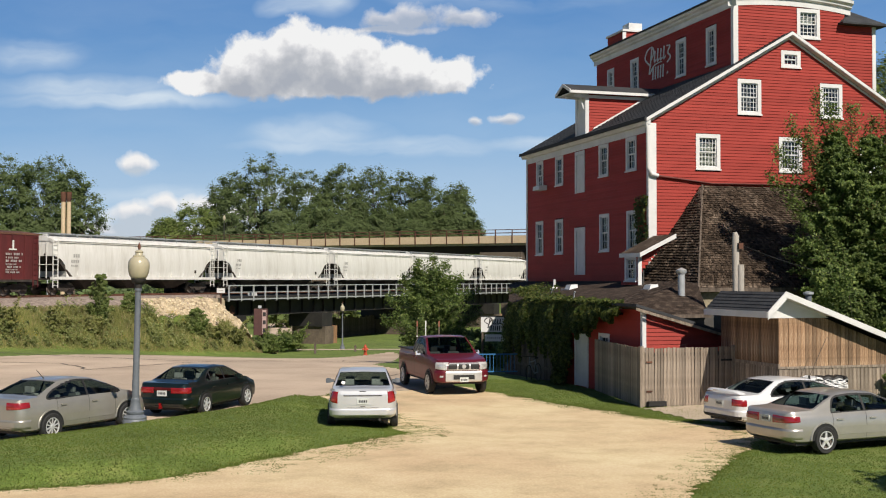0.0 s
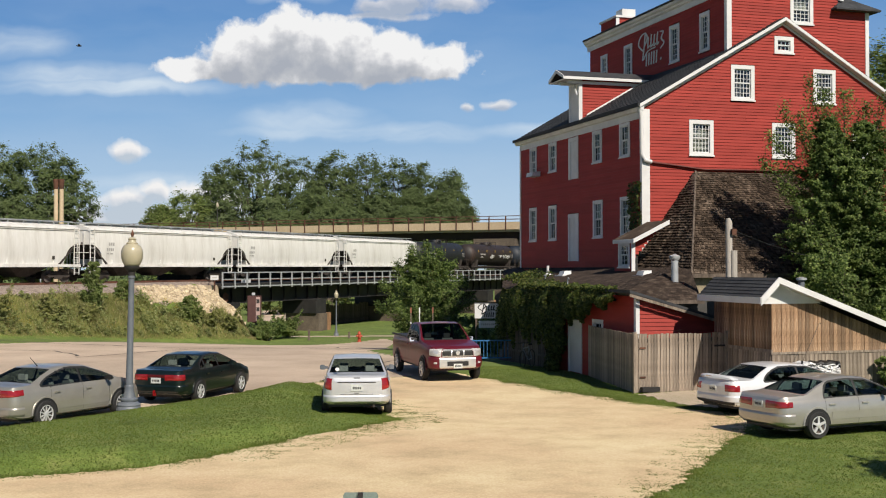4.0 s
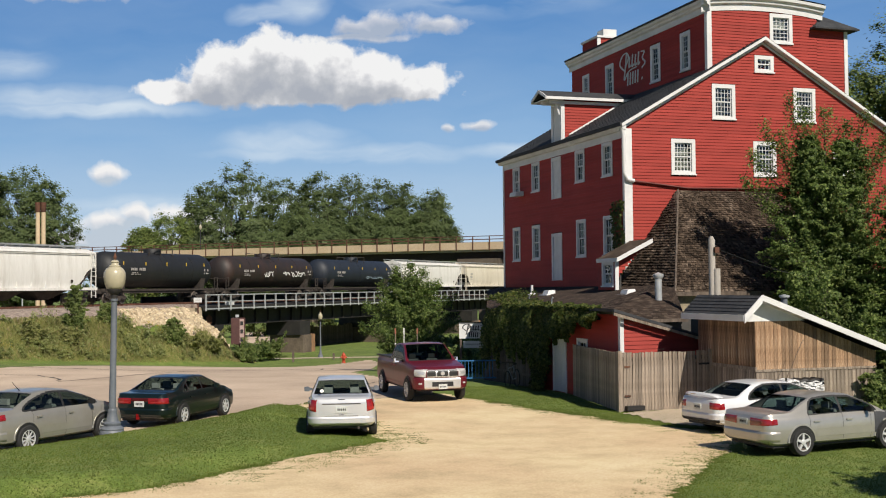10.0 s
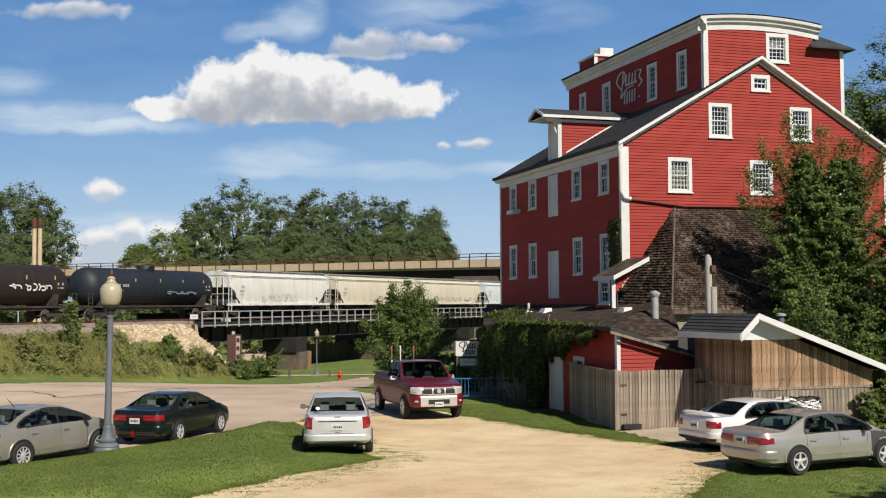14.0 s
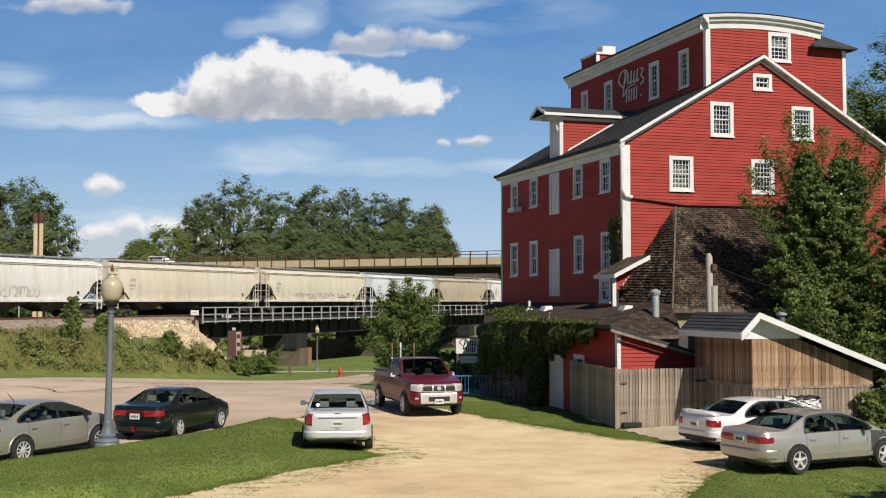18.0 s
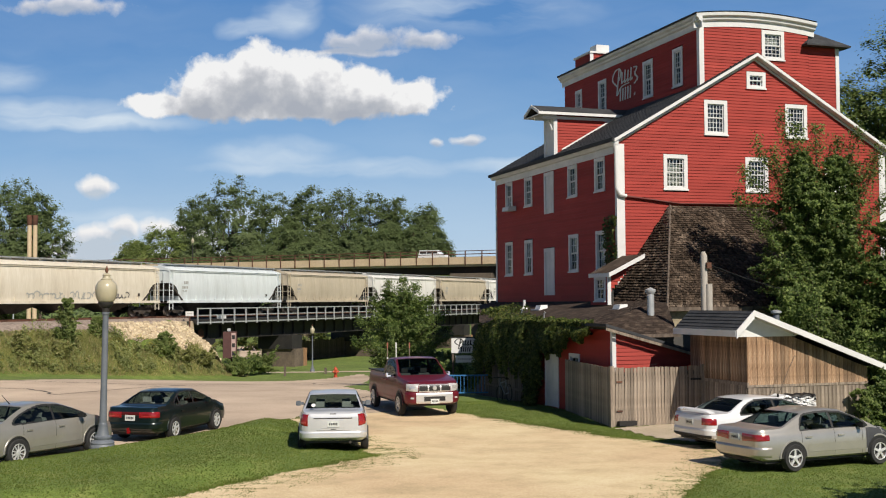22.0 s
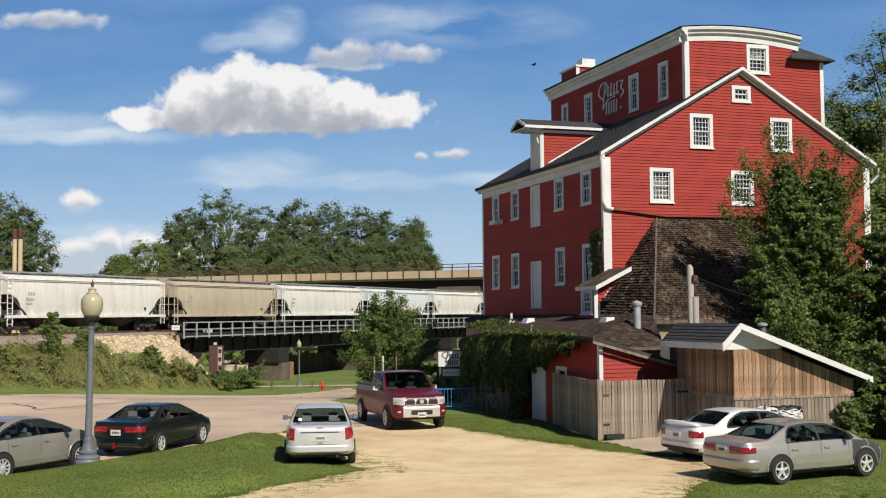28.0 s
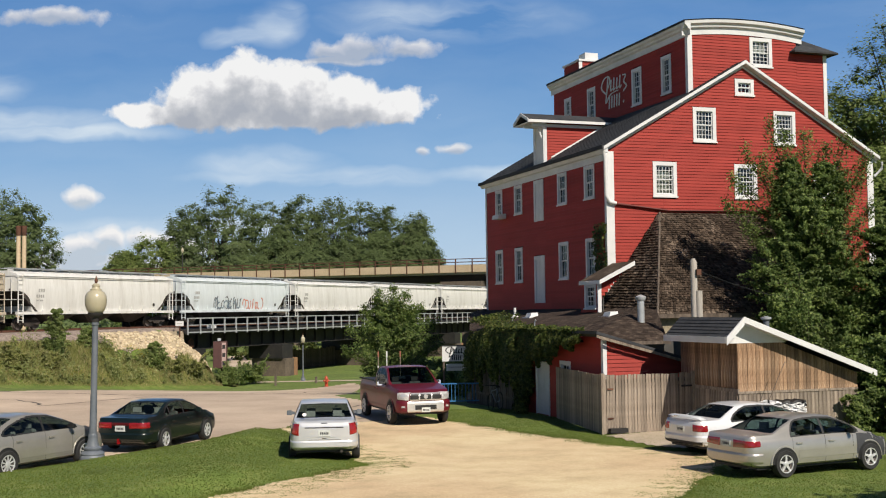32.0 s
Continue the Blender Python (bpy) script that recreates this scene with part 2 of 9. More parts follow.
def paint(name, c, metallic=0.5, rough=0.32, coat=0.5):
    lo, hi = tuple(v * 0.92 for v in c), tuple(min(1, v * 1.08) for v in c)
    return surface(name, [(0.3, lo), (0.7, hi)], 1.3, rough, 60, 0.06, 0.0, metal=metallic, coat=coat)


def wagon_paint(name, dirty, mid, clean):
    """Railcar paint with long streaks of dirt that run down the sides."""
    return surface(name, [(0.25, dirty), (0.5, mid), (0.7, clean)], 0.9, 0.6, 6, 0.15, 0.05, stretch=(1.6, 1.6, 0.25), big=0.12, big_scale=0.3)


# ---- building helpers ----
class Geo:
    """Collects corners and faces of one mesh."""

    def __init__(self):
        self.v, self.f = [], []

    def add(self, verts, faces):
        n = len(self.v)
        self.v.extend([tuple(p) for p in verts])
        self.f.extend([tuple(i + n for i in face) for face in faces])
        return self

    def box(self, x0, x1, y0, y1, z0, z1):
        return self.add([(x0, y0, z0), (x1, y0, z0), (x1, y1, z0), (x0, y1, z0), (x0, y0, z1), (x1, y0, z1), (x1, y1, z1), (x0, y1, z1)],
                        [(0, 3, 2, 1), (4, 5, 6, 7), (0, 1, 5, 4), (1, 2, 6, 5), (2, 3, 7, 6), (3, 0, 4, 7)])

    def hexa(self, pts):
        """A box from eight corners: four below, four above, both anticlockwise from above."""
        return self.add(pts, [(0, 3, 2, 1), (4, 5, 6, 7), (0, 1, 5, 4), (1, 2, 6, 5), (2, 3, 7, 6), (3, 0, 4, 7)])

    def loft(self, rings, closed=True, caps=True):
        n = len(rings[0])
        base = len(self.v)
        for r in rings:
            self.v.extend([tuple(p) for p in r])
        for i in range(len(rings) - 1):
            for j in range(n if closed else n - 1):
                a, b = base + i * n + j, base + i * n + (j + 1) % n
                self.f.append((a, b, b + n, a + n))
        if caps and closed:
            self.f.append(tuple(base + j for j in reversed(range(n))))
            self.f.append(tuple(base + (len(rings) - 1) * n + j for j in range(n)))
        return self

    def tube(self, points, radii, n=8):
        rings = []
        for i, p in enumerate(points):
            p = Vector(p)
            a = Vector(points[max(i - 1, 0)])
            b = Vector(points[min(i + 1, len(points) - 1)])
            d = (b - a).normalized()
            side = d.cross(Vector((0, 0, 1)) if abs(d.z) < 0.95 else Vector((1, 0, 0))).normalized()
            up = side.cross(d)
            r = radii[i] if isinstance(radii, (list, tuple)) else radii
            rings.append([p + (side * math.cos(t) + up * math.sin(t)) * r for t in [2 * math.pi * k / n for k in range(n)]])
        return self.loft(rings)

    def turned(self, profile, n=16, centre=(0, 0, 0)):
        """A turned shape from (radius, height) pairs round the upright axis."""
        cx, cy, cz = centre
        return self.loft([[(cx + r * math.cos(2 * math.pi * k / n), cy + r * math.sin(2 * math.pi * k / n), cz + z) for k in range(n)] for r, z in profile])

    def mesh(self, name, material, smooth=0):
        me = bpy.data.meshes.new(name)
        me.from_pydata(self.v, [], self.f)
        me.materials.append(material)
        if smooth:
            me.polygons.foreach_set("use_smooth", [True] * len(me.polygons))
            me.set_sharp_from_angle(angle=radians(smooth))
        me.update()
        return me


def part(name, geo, material, parent=None, label="", smooth=0):
    ob = new(name, geo if isinstance(geo, bpy.types.Mesh) else geo.mesh(name, material, smooth))
    if parent is not None:
        ob.parent = parent
    if label:
        tagged(ob, label)
    return ob


def thing(name, m, label, category, group="", kind=""):
    ob = new(name)
    ob.empty_display_size = 0.2
    ob.matrix_basis = m
    return tagged(ob, label, category, group, kind)


def smoothstep(a, b, x):
    t = min(1.0, max(0.0, (x - a) / (b - a)))
    return t * t * (3 - 2 * t)


# ---- the plan: a railway that runs off to the right, the lot before it, the mill at a slant ----
TRACK_AT, TRACK_TURN = Vector((-27.7, 88.7, 0)), -23.2
ALONG = Vector((math.sin(radians(23.2)), math.cos(radians(23.2)), 0))
ACROSS = Vector((math.cos(radians(23.2)), -math.sin(radians(23.2)), 0))
RAIL_Z = 2.85
MILL = pose(7.9, 48.5, 0, 0, 0, 17.885)
ISLAND = [(-60, 12), (-14, 19.6), (-8.9, 21.4), (-6.0, 22.8), (-4.6, 25.4), (-3.4, 27.2), (-1.7, 29.8), (-2.6, 32.0), (-4.0, 35.0), (-5.1, 39.2), (-6.6, 37.4), (-7.5, 34.0), (-10.2, 29.0), (-14, 23.5), (-60, 17)]
DRIVE = [(-30, 6), (-14, 19.6), (-8.9, 21.4), (-6.0, 22.8), (-4.6, 25.4), (-3.4, 27.2), (-1.7, 29.8), (-2.6, 32.0), (-4.0, 35.0), (-5.1, 39.2), (-3.2, 40.6), (-0.2, 42.6), (1.2, 40.1), (3.2, 36.5), (5.2, 33.3), (6.5, 31.9), (7.6, 31.2), (7.3, 29.0), (6.8, 27.8), (5.2, 24.0), (4.3, 21.9), (2.5, 18.0), (0, 6)]


def edge_distance(px, py, poly):
    """How far inside (positive) or outside the outline the points lie."""
    inside = np.zeros(px.shape, bool)
    best = np.full(px.shape, 1e9)
    for (x0, y0), (x1, y1) in zip(poly, poly[1:] + poly[:1]):
        t = np.clip(((px - x0) * (x1 - x0) + (py - y0) * (y1 - y0)) / ((x1 - x0) ** 2 + (y1 - y0) ** 2), 0, 1)
        best = np.minimum(best, np.hypot(px - x0 - t * (x1 - x0), py - y0 - t * (y1 - y0)))
        if y0 != y1:
            inside ^= ((y0 > py) != (y1 > py)) & (px < (x1 - x0) * (py - y0) / (y1 - y0) + x0)
    return np.where(inside, best, -best)


def step(a, b, x):
    t = np.clip((x - a) / (b - a), 0, 1)
    return t * t * (3 - 2 * t)


def ground_z(px, py):
    px, py = np.asarray(px, float), np.asarray(py, float)
    s = (px - TRACK_AT.x) * ALONG.x + (py - TRACK_AT.y) * ALONG.y
    n = (px - TRACK_AT.x) * ACROSS.x + (py - TRACK_AT.y) * ACROSS.y
    base = -2.4 * step(-30, 16, s)
    bank = (1 - step(1.4, 7.5, n)) * step(-13, -4.6, n) * (1 - step(8.8, 12.6, s))
    z = base + (2.62 - base) * bank
    z = z + (0.30 - 0.20 * step(-5.6, -3.8, px) * step(25, 29, py)) * step(0.0, 1.3, edge_distance(px, py, ISLAND))
    z = z + 26 * step(30, 110, px) * step(60, 130, py)
    return z


def z_at(x, y):
    return float(ground_z(np.array([x]), np.array([y]))[0])


def sheet(name, xs, ys, keep, lift, material, kind="structure", label="", category=""):
    gx, gy = np.meshgrid(xs, ys)
    gz = ground_z(gx, gy) + lift
    w = len(xs)
    mid = keep((gx[:-1, :-1] + gx[1:, 1:]) / 2, (gy[:-1, :-1] + gy[1:, 1:]) / 2)
    j, i = np.nonzero(mid)
    a = j * w + i
    quads = np.stack([a, a + 1, a + 1 + w, a + w], 1)
    used = np.unique(quads)
    back = np.zeros(gx.size, int)
    back[used] = np.arange(len(used))
    me = bpy.data.meshes.new(name)
    me.from_pydata(np.stack([gx.ravel(), gy.ravel(), gz.ravel()], 1)[used].tolist(), [], back[quads].tolist())
    me.materials.append(material)
    me.polygons.foreach_set("use_smooth", [True] * len(me.polygons))
    me.update()
    return tagged(new(name, me), label, category, "", kind)


def ragged(px, py, size=1.0):
    """A soft random field of about plus or minus one."""
    return (np.sin(px * 2.1 / size + 1.3 * np.sin(py * 1.7 / size)) + np.sin(py * 2.9 / size + 1.1 * np.sin(px * 2.3 / size)) + np.sin((px + py) * 5.3 / size) * 0.7 + np.sin((px - 1.7 * py) * 9.1 / size) * 0.5) / 3.2


def build_ground():
    xs = np.concatenate([np.linspace(-2500, -120, 14), np.arange(-110, -44, 4), np.arange(-44, -16, 0.8), np.arange(-16, 10, 0.35), np.arange(10, 26, 0.8), np.arange(26, 120, 4), np.linspace(130, 2500, 14)])
    ys = np.concatenate([np.linspace(-400, -20, 6), np.arange(-10, 16, 2), np.arange(16, 44, 0.35), np.arange(44, 150, 0.8), np.arange(150, 330, 6), np.linspace(350, 3000, 10)])
    sheet("ground", xs, ys, lambda x, y: x > -9e9, 0.0, LAWN, label="green mown lawn and rough grass with dry patches", category="ground")
    # gravel drive
    sheet("gravel_lot", np.arange(-32, 9, 0.11), np.arange(10, 44, 0.11), lambda x, y: edge_distance(x, y, DRIVE) > 0.03 + 0.14 * ragged(x, y, 0.9) + 0.05 * ragged(x, y, 0.25), 0.018, GRAVEL,
          label="pale yellow crushed limestone drive with wheel marks", category="gravel lot")

    # concrete road along the railway, open to the drive and the parking bays
    def road(x, y):
        s = (x - TRACK_AT.x) * ALONG.x + (y - TRACK_AT.y) * ALONG.y
        n = (x - TRACK_AT.x) * ACROSS.x + (y - TRACK_AT.y) * ACROSS.y
        near = np.maximum(edge_distance(x, y, ISLAND), edge_distance(x, y, DRIVE))
        return (n > 14.2 + 0.08 * ragged(x, y)) & (near < -0.01) & (n < 62) & (s < 30) & (x + 0.30 * (y - 40) < 0.6 + 0.15 * ragged(x, y) + 0.9 * np.clip(y - 58, 0, 40)*0.3) & (y > 12) & ~((x > -5.4) & (y < 39))
    sheet("road", np.arange(-75, 20, 0.4), np.arange(12, 118, 0.4), road, 0.012, ROAD, label="worn pinkish tan concrete road with dark cracks", category="road")
    pad = [(5.45, 35.6), (6.2, 33.2), (7.0, 32.2), (11, 33.6), (10.4, 36.6), (7.9, 37.2)]
    sheet("concrete_pad", np.arange(5, 12, 0.2), np.arange(31, 38, 0.2), lambda x, y: edge_distance(x, y, pad) > 0.05 * ragged(x, y), 0.03, PAD, label="pale concrete apron before the fence gate", category="pavement")
    # dirt path beyond the bridge, and a walk beside the road
    sheet("path", np.arange(-34, -14, 0.5), np.arange(126, 166, 0.8), lambda x, y: (x > -0.176 * y + 0.3 * ragged(x, y)) & (x < -0.156 * y + 0.3 * ragged(x, y)), 0.03, ROAD, label="tan dirt path beyond the bridge", category="path")
    sheet("sidewalk", np.arange(-19, -3, 0.25), np.arange(98, 110, 0.25), lambda x, y: np.abs(y - 104.5 - 0.1 * (x + 10)) < 0.75, 0.03, PAD, label="narrow pale concrete walk across the grass", category="pavement")
    # dark cracks in the road
    crack_mat = surface("dark_crack_filler", [(0.3, (0.05, 0.042, 0.036)), (0.7, (0.11, 0.09, 0.075))], 2, 0.9)
    rng = random.Random(18)
    for k, line in enumerate((((-17.0, 50.0), (-15.6, 52.0), (-14.0, 55.5), (-11.8, 58.9), (-9.1, 64.0), (-6.0, 66.0)), ((-22.5, 54.5), (-19.5, 54.0), (-17.6, 51.6), (-17.0, 50.0)), ((-18.5, 60.0), (-15.4, 58.0), (-12.2, 57.0)), ((-3.4, 47.0), (-2.6, 50.0), (-2.0, 53.5)), ((-28, 66), (-21, 61), (-18.5, 60)), ((-9.1, 64), (-8, 72), (-9, 82)))):
        pts = []
        for (xa, ya), (xb, yb) in zip(line, line[1:]):
            m = max(2, int(math.hypot(xb - xa, yb - ya) / 0.5))
            pts += [(xa + (xb - xa) * i / m + rng.uniform(-0.09, 0.09), ya + (yb - ya) * i / m + rng.uniform(-0.09, 0.09)) for i in range(m)]
        g = Geo()
        rows = []
        for i, (x, y) in enumerate(pts):
            w = rng.uniform(0.03, 0.09)
            d = Vector((pts[min(i + 1, len(pts) - 1)][0] - pts[max(i - 1, 0)][0], pts[min(i + 1, len(pts) - 1)][1] - pts[max(i - 1, 0)][1])).normalized()
            rows.append([(x - d.y * w, y + d.x * w, z_at(x, y) + 0.02), (x + d.y * w, y - d.x * w, z_at(x, y) + 0.02)])
        g.loft(rows, closed=False)
        tagged(part("road_crack", g, crack_mat), "dark filled crack in the road", "crack", "road cracks", "structure")
    # ballast crown under the rails
    g = Geo()
    rings = []
    for s in range(-140, 13, 2):
        ring = [TRACK_AT + ALONG * s + ACROSS * n + Vector((0, 0, z)) for n, z in ((-5.0, 2.2), (-4.2, 2.68), (1.3, 2.70))]
        for n in (2.0, 2.7, 3.3 + 0.5 * math.sin(s * 0.9) + 0.3 * math.sin(s * 0.37)):
            p = TRACK_AT + ALONG * s + ACROSS * n
            ring.append(Vector((p.x, p.y, z_at(p.x, p.y) + 0.05)))
        rings.append([tuple(p) for p in ring])
    g.loft(rings, closed=False)
    tagged(part("ballast", g, BALLAST), "grey brown crushed stone ballast on the railway bank", "ballast", "", "structure")
    rails = thing("railway_track", pose(0, 0, 0), "steel rails on dark timber sleepers", "railway track", kind="structure")
    for n in (-2.27, -0.83):
        g = Geo()
        a, b = TRACK_AT + ALONG * -140 + ACROSS * n, TRACK_AT + ALONG * 150 + ACROSS * n
        g.hexa([tuple(p + ACROSS * o + Vector((0, 0, z))) for z in (2.70, 2.85) for p, o in ((a, -0.04), (b, -0.04), (b, 0.04), (a, 0.04))][::1])
        part("rail", g, RUST, rails)


build_ground()


# ---- sky with clouds, far behind everything, that drifts slowly ----
def cloud_material():
    m = bpy.data.materials.new("sky_and_cloud")
    m.use_nodes = True
    nt = m.node_tree
    nt.nodes.clear()
    tc = nt.nodes.new("ShaderNodeTexCoord")

    def math_node(op, a, b=None):
        n = nt.nodes.new("ShaderNodeMath")
        n.operation = op
        for k, v in enumerate((a, b)):
            if v is None:
                continue
            if isinstance(v, (int, float)):
                n.inputs[k].default_value = v
            else:
                nt.links.new(v, n.inputs[k])
        return n.outputs[0]

    def vec(op, a, b):
        n = nt.nodes.new("ShaderNodeVectorMath")
        n.operation = op
        for k, v in enumerate((a, b)):
            if isinstance(v, tuple):
                n.inputs[k].default_value = v
            elif v is not None:
                nt.links.new(v, n.inputs[k])
        return n

    def fbm(scale, detail, rough, vector, lac=2.0):
        n = node(nt, "ShaderNodeTexNoise", Scale=scale, Detail=detail, Roughness=rough, Lacunarity=lac)
        nt.links.new(vector, n.inputs[0])
        return n

    p = tc.outputs["Object"]
    warp = vec("SUBTRACT", fbm(0.011, 3, 0.5, p).outputs["Color"], (0.5, 0.5, 0.5))
    warped = vec("ADD", p, vec("MULTIPLY", warp.outputs[0], (55, 0, 26)).outputs[0]).outputs[0]
    # lumps of the fair-weather clouds: centre x, z and half sizes
    lumps = ((-478, 353, 80, 24), (-388, 382, 95, 52), (-318, 402, 90, 66), (-225, 392, 105, 66), (-130, 374, 110, 50), (-45, 362, 78, 38), (-270, 350, 235, 34),
             (-150, 352, 190, 30))
    puffs = ((-655, 530, 130, 20), (-150, 462, 70, 20), (-95, 470, 72, 26), (-10, 464, 66, 20), (12, 282, 17, 11), (66, 285, 36, 11), (-150, 447, 130, 10))
    banks = ((-590, 112, 78, 30), (-540, 128, 46, 24), (-470, 126, 56, 26), (-420, 112, 60, 22), (-590, 86, 210, 26), (-440, 84, 130, 20), (-592, 206, 36, 22))
    wisps = ((-345, 488, 50, 20), (-258, 506, 62, 40), (-236, 530, 46, 30), (-300, 492, 70, 20), (-790, 402, 120, 34), (-700, 345, 190, 26), (-640, 322, 260, 20), (-275, 262, 150, 34), (-110, 236, 190, 24), (-230, 240, 220, 16), (180, 240, 200, 16), (60, 520, 260, 50), (-420, 150, 330, 22))

    def field_at(vector, items=lumps):
        field = None
        for x, z, rx, rz in items:
            d = vec("DIVIDE", vec("SUBTRACT", vector, (x, 0, z)).outputs[0], (rx, 1.0, rz))
            lump = math_node("SUBTRACT", 1.0, vec("LENGTH", d.outputs[0], None).outputs["Value"])
            if field is None:
                field = lump
            else:
                n = nt.nodes.new("ShaderNodeMath")
                n.operation = "SMOOTH_MAX"
                nt.links.new(field, n.inputs[0])
                nt.links.new(lump, n.inputs[1])
                n.inputs[2].default_value = 0.15
                field = n.outputs[0]
        return field

    billow = fbm(0.021, 8, 0.55, p).outputs[0]
    body = math_node("ADD", field_at(warped), math_node("MULTIPLY", math_node("SUBTRACT", billow, 0.5), 1.35))
    solid = ramp(nt, body, [(0.0, (0, 0, 0)), (0.10, (0.35, 0.35, 0.35)), (0.26, (1, 1, 1))])
    # thin high streaks
    streak_warp = vec("ADD", p, vec("MULTIPLY", warp.outputs[0], (80, 0, 30)).outputs[0]).outputs[0]
    streak_at = vec("MULTIPLY", vec("ADD", p, vec("MULTIPLY", warp.outputs[0], (0, 0, 60)).outputs[0]).outputs[0], (0.30, 1.0, 1.5)).outputs[0]
    streak = ramp(nt, fbm(0.0085, 5, 0.5, streak_at).outputs[0], [(0.35, (0, 0, 0)), (0.68, (1, 1, 1))])
    streak = math_node("MULTIPLY", streak, ramp(nt, field_at(streak_warp, wisps), [(0.0, (0.10, 0.10, 0.10)), (0.6, (0.85, 0.85, 0.85))]))
    high = math_node("DIVIDE", vec("DOT_PRODUCT", p, (0, 0, 1)).outputs["Value"], 900.0)
    blue = ramp(nt, high, [(0.0, (0.53, 0.655, 0.765)), (0.14, (0.425, 0.585, 0.76)), (0.30, (0.24, 0.43, 0.69)), (0.52, (0.113, 0.275, 0.57)), (1.0, (0.05, 0.17, 0.45))])
    sky = mixed(nt, streak, blue, (0.70, 0.79, 0.87))
    # the sun stands high: where more cloud lies above, less light comes through
    above = vec("ADD", warped, (8, 0, 46)).outputs[0]
    relief = fbm(0.030, 6, 0.52, vec("ADD", p, (7, 0, 11)).outputs[0]).outputs[0]
    cover = math_node("ADD", field_at(above), math_node("MULTIPLY", math_node("SUBTRACT", relief, 0.5), 1.5))
    thick = ramp(nt, cover, [(0.0, (0.89, 0.89, 0.89)), (0.10, (0.80, 0.80, 0.81)), (0.28, (0.65, 0.66, 0.69)), (0.52, (0.50, 0.52, 0.56)), (0.85, (0.40, 0.43, 0.49))])
    em = node(nt, "ShaderNodeEmission", Strength=0.88)
    # small thin puffs, greyer than the large cloud
    small = math_node("ADD", field_at(warped, puffs), math_node("MULTIPLY", math_node("SUBTRACT", billow, 0.52), 2.0))
    veil = ramp(nt, small, [(0.0, (0, 0, 0)), (0.55, (0.76, 0.76, 0.76))])
    lit = math_node("ADD", field_at(vec("ADD", warped, (4, 0, 10)).outputs[0], puffs), math_node("MULTIPLY", math_node("SUBTRACT", relief, 0.5), 0.9))
    puff = ramp(nt, lit, [(0.0, (0.86, 0.84, 0.82)), (0.25, (0.68, 0.68, 0.71)), (0.65, (0.47, 0.51, 0.58))])
    # low banks with white tops and a grey blue base
    bank = math_node("ADD", field_at(warped, banks), math_node("MULTIPLY", math_node("SUBTRACT", billow, 0.5), 1.2))
    bank_veil = ramp(nt, bank, [(0.0, (0, 0, 0)), (0.16, (0.35, 0.35, 0.35)), (0.48, (0.95, 0.95, 0.95))])
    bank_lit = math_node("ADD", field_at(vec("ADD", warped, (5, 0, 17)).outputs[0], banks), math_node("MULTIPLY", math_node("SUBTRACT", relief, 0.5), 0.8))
    bank_shade = ramp(nt, bank_lit, [(0.0, (0.92, 0.90, 0.88)), (0.2, (0.78, 0.78, 0.80)), (0.5, (0.52, 0.59, 0.67))])
    nt.links.new(mixed(nt, solid, mixed(nt, bank_veil, mixed(nt, veil, sky, puff), bank_shade), thick), em.inputs[0])
    out = nt.nodes.new("ShaderNodeOutputMaterial")
    nt.links.new(em.outputs[0], out.inputs[0])
    return m


def build_clouds():
    """One unit is a metre at a distance of 2020 m; the sheet stands upright."""
    g = Geo()
    g.loft([[(x, 0, z) for x in (-1250, 1250)] for z in (-30, 1100)], closed=False)
    ob = part("sky_backdrop", g, cloud_material())
    ob.location = (0, 2020, 4)
    return tagged(ob, "blue sky with white fair-weather clouds and thin streaks", "sky", "", "structure")


clouds = build_clouds()


# ---- the red mill: u runs along the gable wall, v back along the long wall ----
def courses(g, axis, at, a0, a1, z0, z1, openings=(), top=None, pitch=0.137, thick=0.10, out=-1):
    """Lapped boards, one course above the other, on the plane where the other axis is at; openings are left out."""
    z = z0
    while z < z1 - 0.01:
        h = min(pitch, z1 - z)
        lo, hi = a0, a1
        if top is not None:
            span = top(z + h)
            if span is None:
                break
            lo, hi = max(a0, span[0]), min(a1, span[1])
        cuts = sorted((o[0], o[1]) for o in openings if o[2] < z + h * 0.6 and o[3] > z + h * 0.4)
        start = lo
        pieces = []
        for c0, c1 in cuts:
            if c0 > start:
                pieces.append((start, min(c0, hi)))
            start = max(start, c1)
        if start < hi:
            pieces.append((start, hi))
        boards = []
        for p0, p1 in pieces:
            while p1 - p0 > 4.0:
                w = 2.0 + 1.8 * ((z * 7.31 + p0 * 3.17) % 1.0)
                boards.append((p0, p0 + w - 0.003))
                p0 += w
            boards.append((p0, p1))
        for p0, p1 in boards:
            if p1 - p0 < 0.01:
                continue
            lean = 0.024 * out
            inner = at - out * thick
            if axis == "u":
                g.hexa([(p0, at + lean, z), (p1, at + lean, z), (p1, inner, z), (p0, inner, z), (p0, at, z + h), (p1, at, z + h), (p1, inner, z + h), (p0, inner, z + h)])
            else:
                g.hexa([(at + lean, p1, z), (at + lean, p0, z), (inner, p0, z), (inner, p1, z), (at, p1, z + h), (at, p0, z + h), (inner, p0, z + h), (inner, p1, z + h)])
        z += pitch


def wall_frame(axis, at, out):
    """Places of a wall: along, out from the wall and up, turned into u, v, z."""
    if axis == "u":
        return lambda a, o, z: (a, at + out * o, z)
    return lambda a, o, z: (at + out * o, a, z)


def slab(g, fr, a0, a1, o0, o1, z0, z1):
    return g.hexa([fr(a0, o0, z0), fr(a1, o0, z0), fr(a1, o1, z0), fr(a0, o1, z0), fr(a0, o0, z1), fr(a1, o0, z1), fr(a1, o1, z1), fr(a0, o1, z1)])


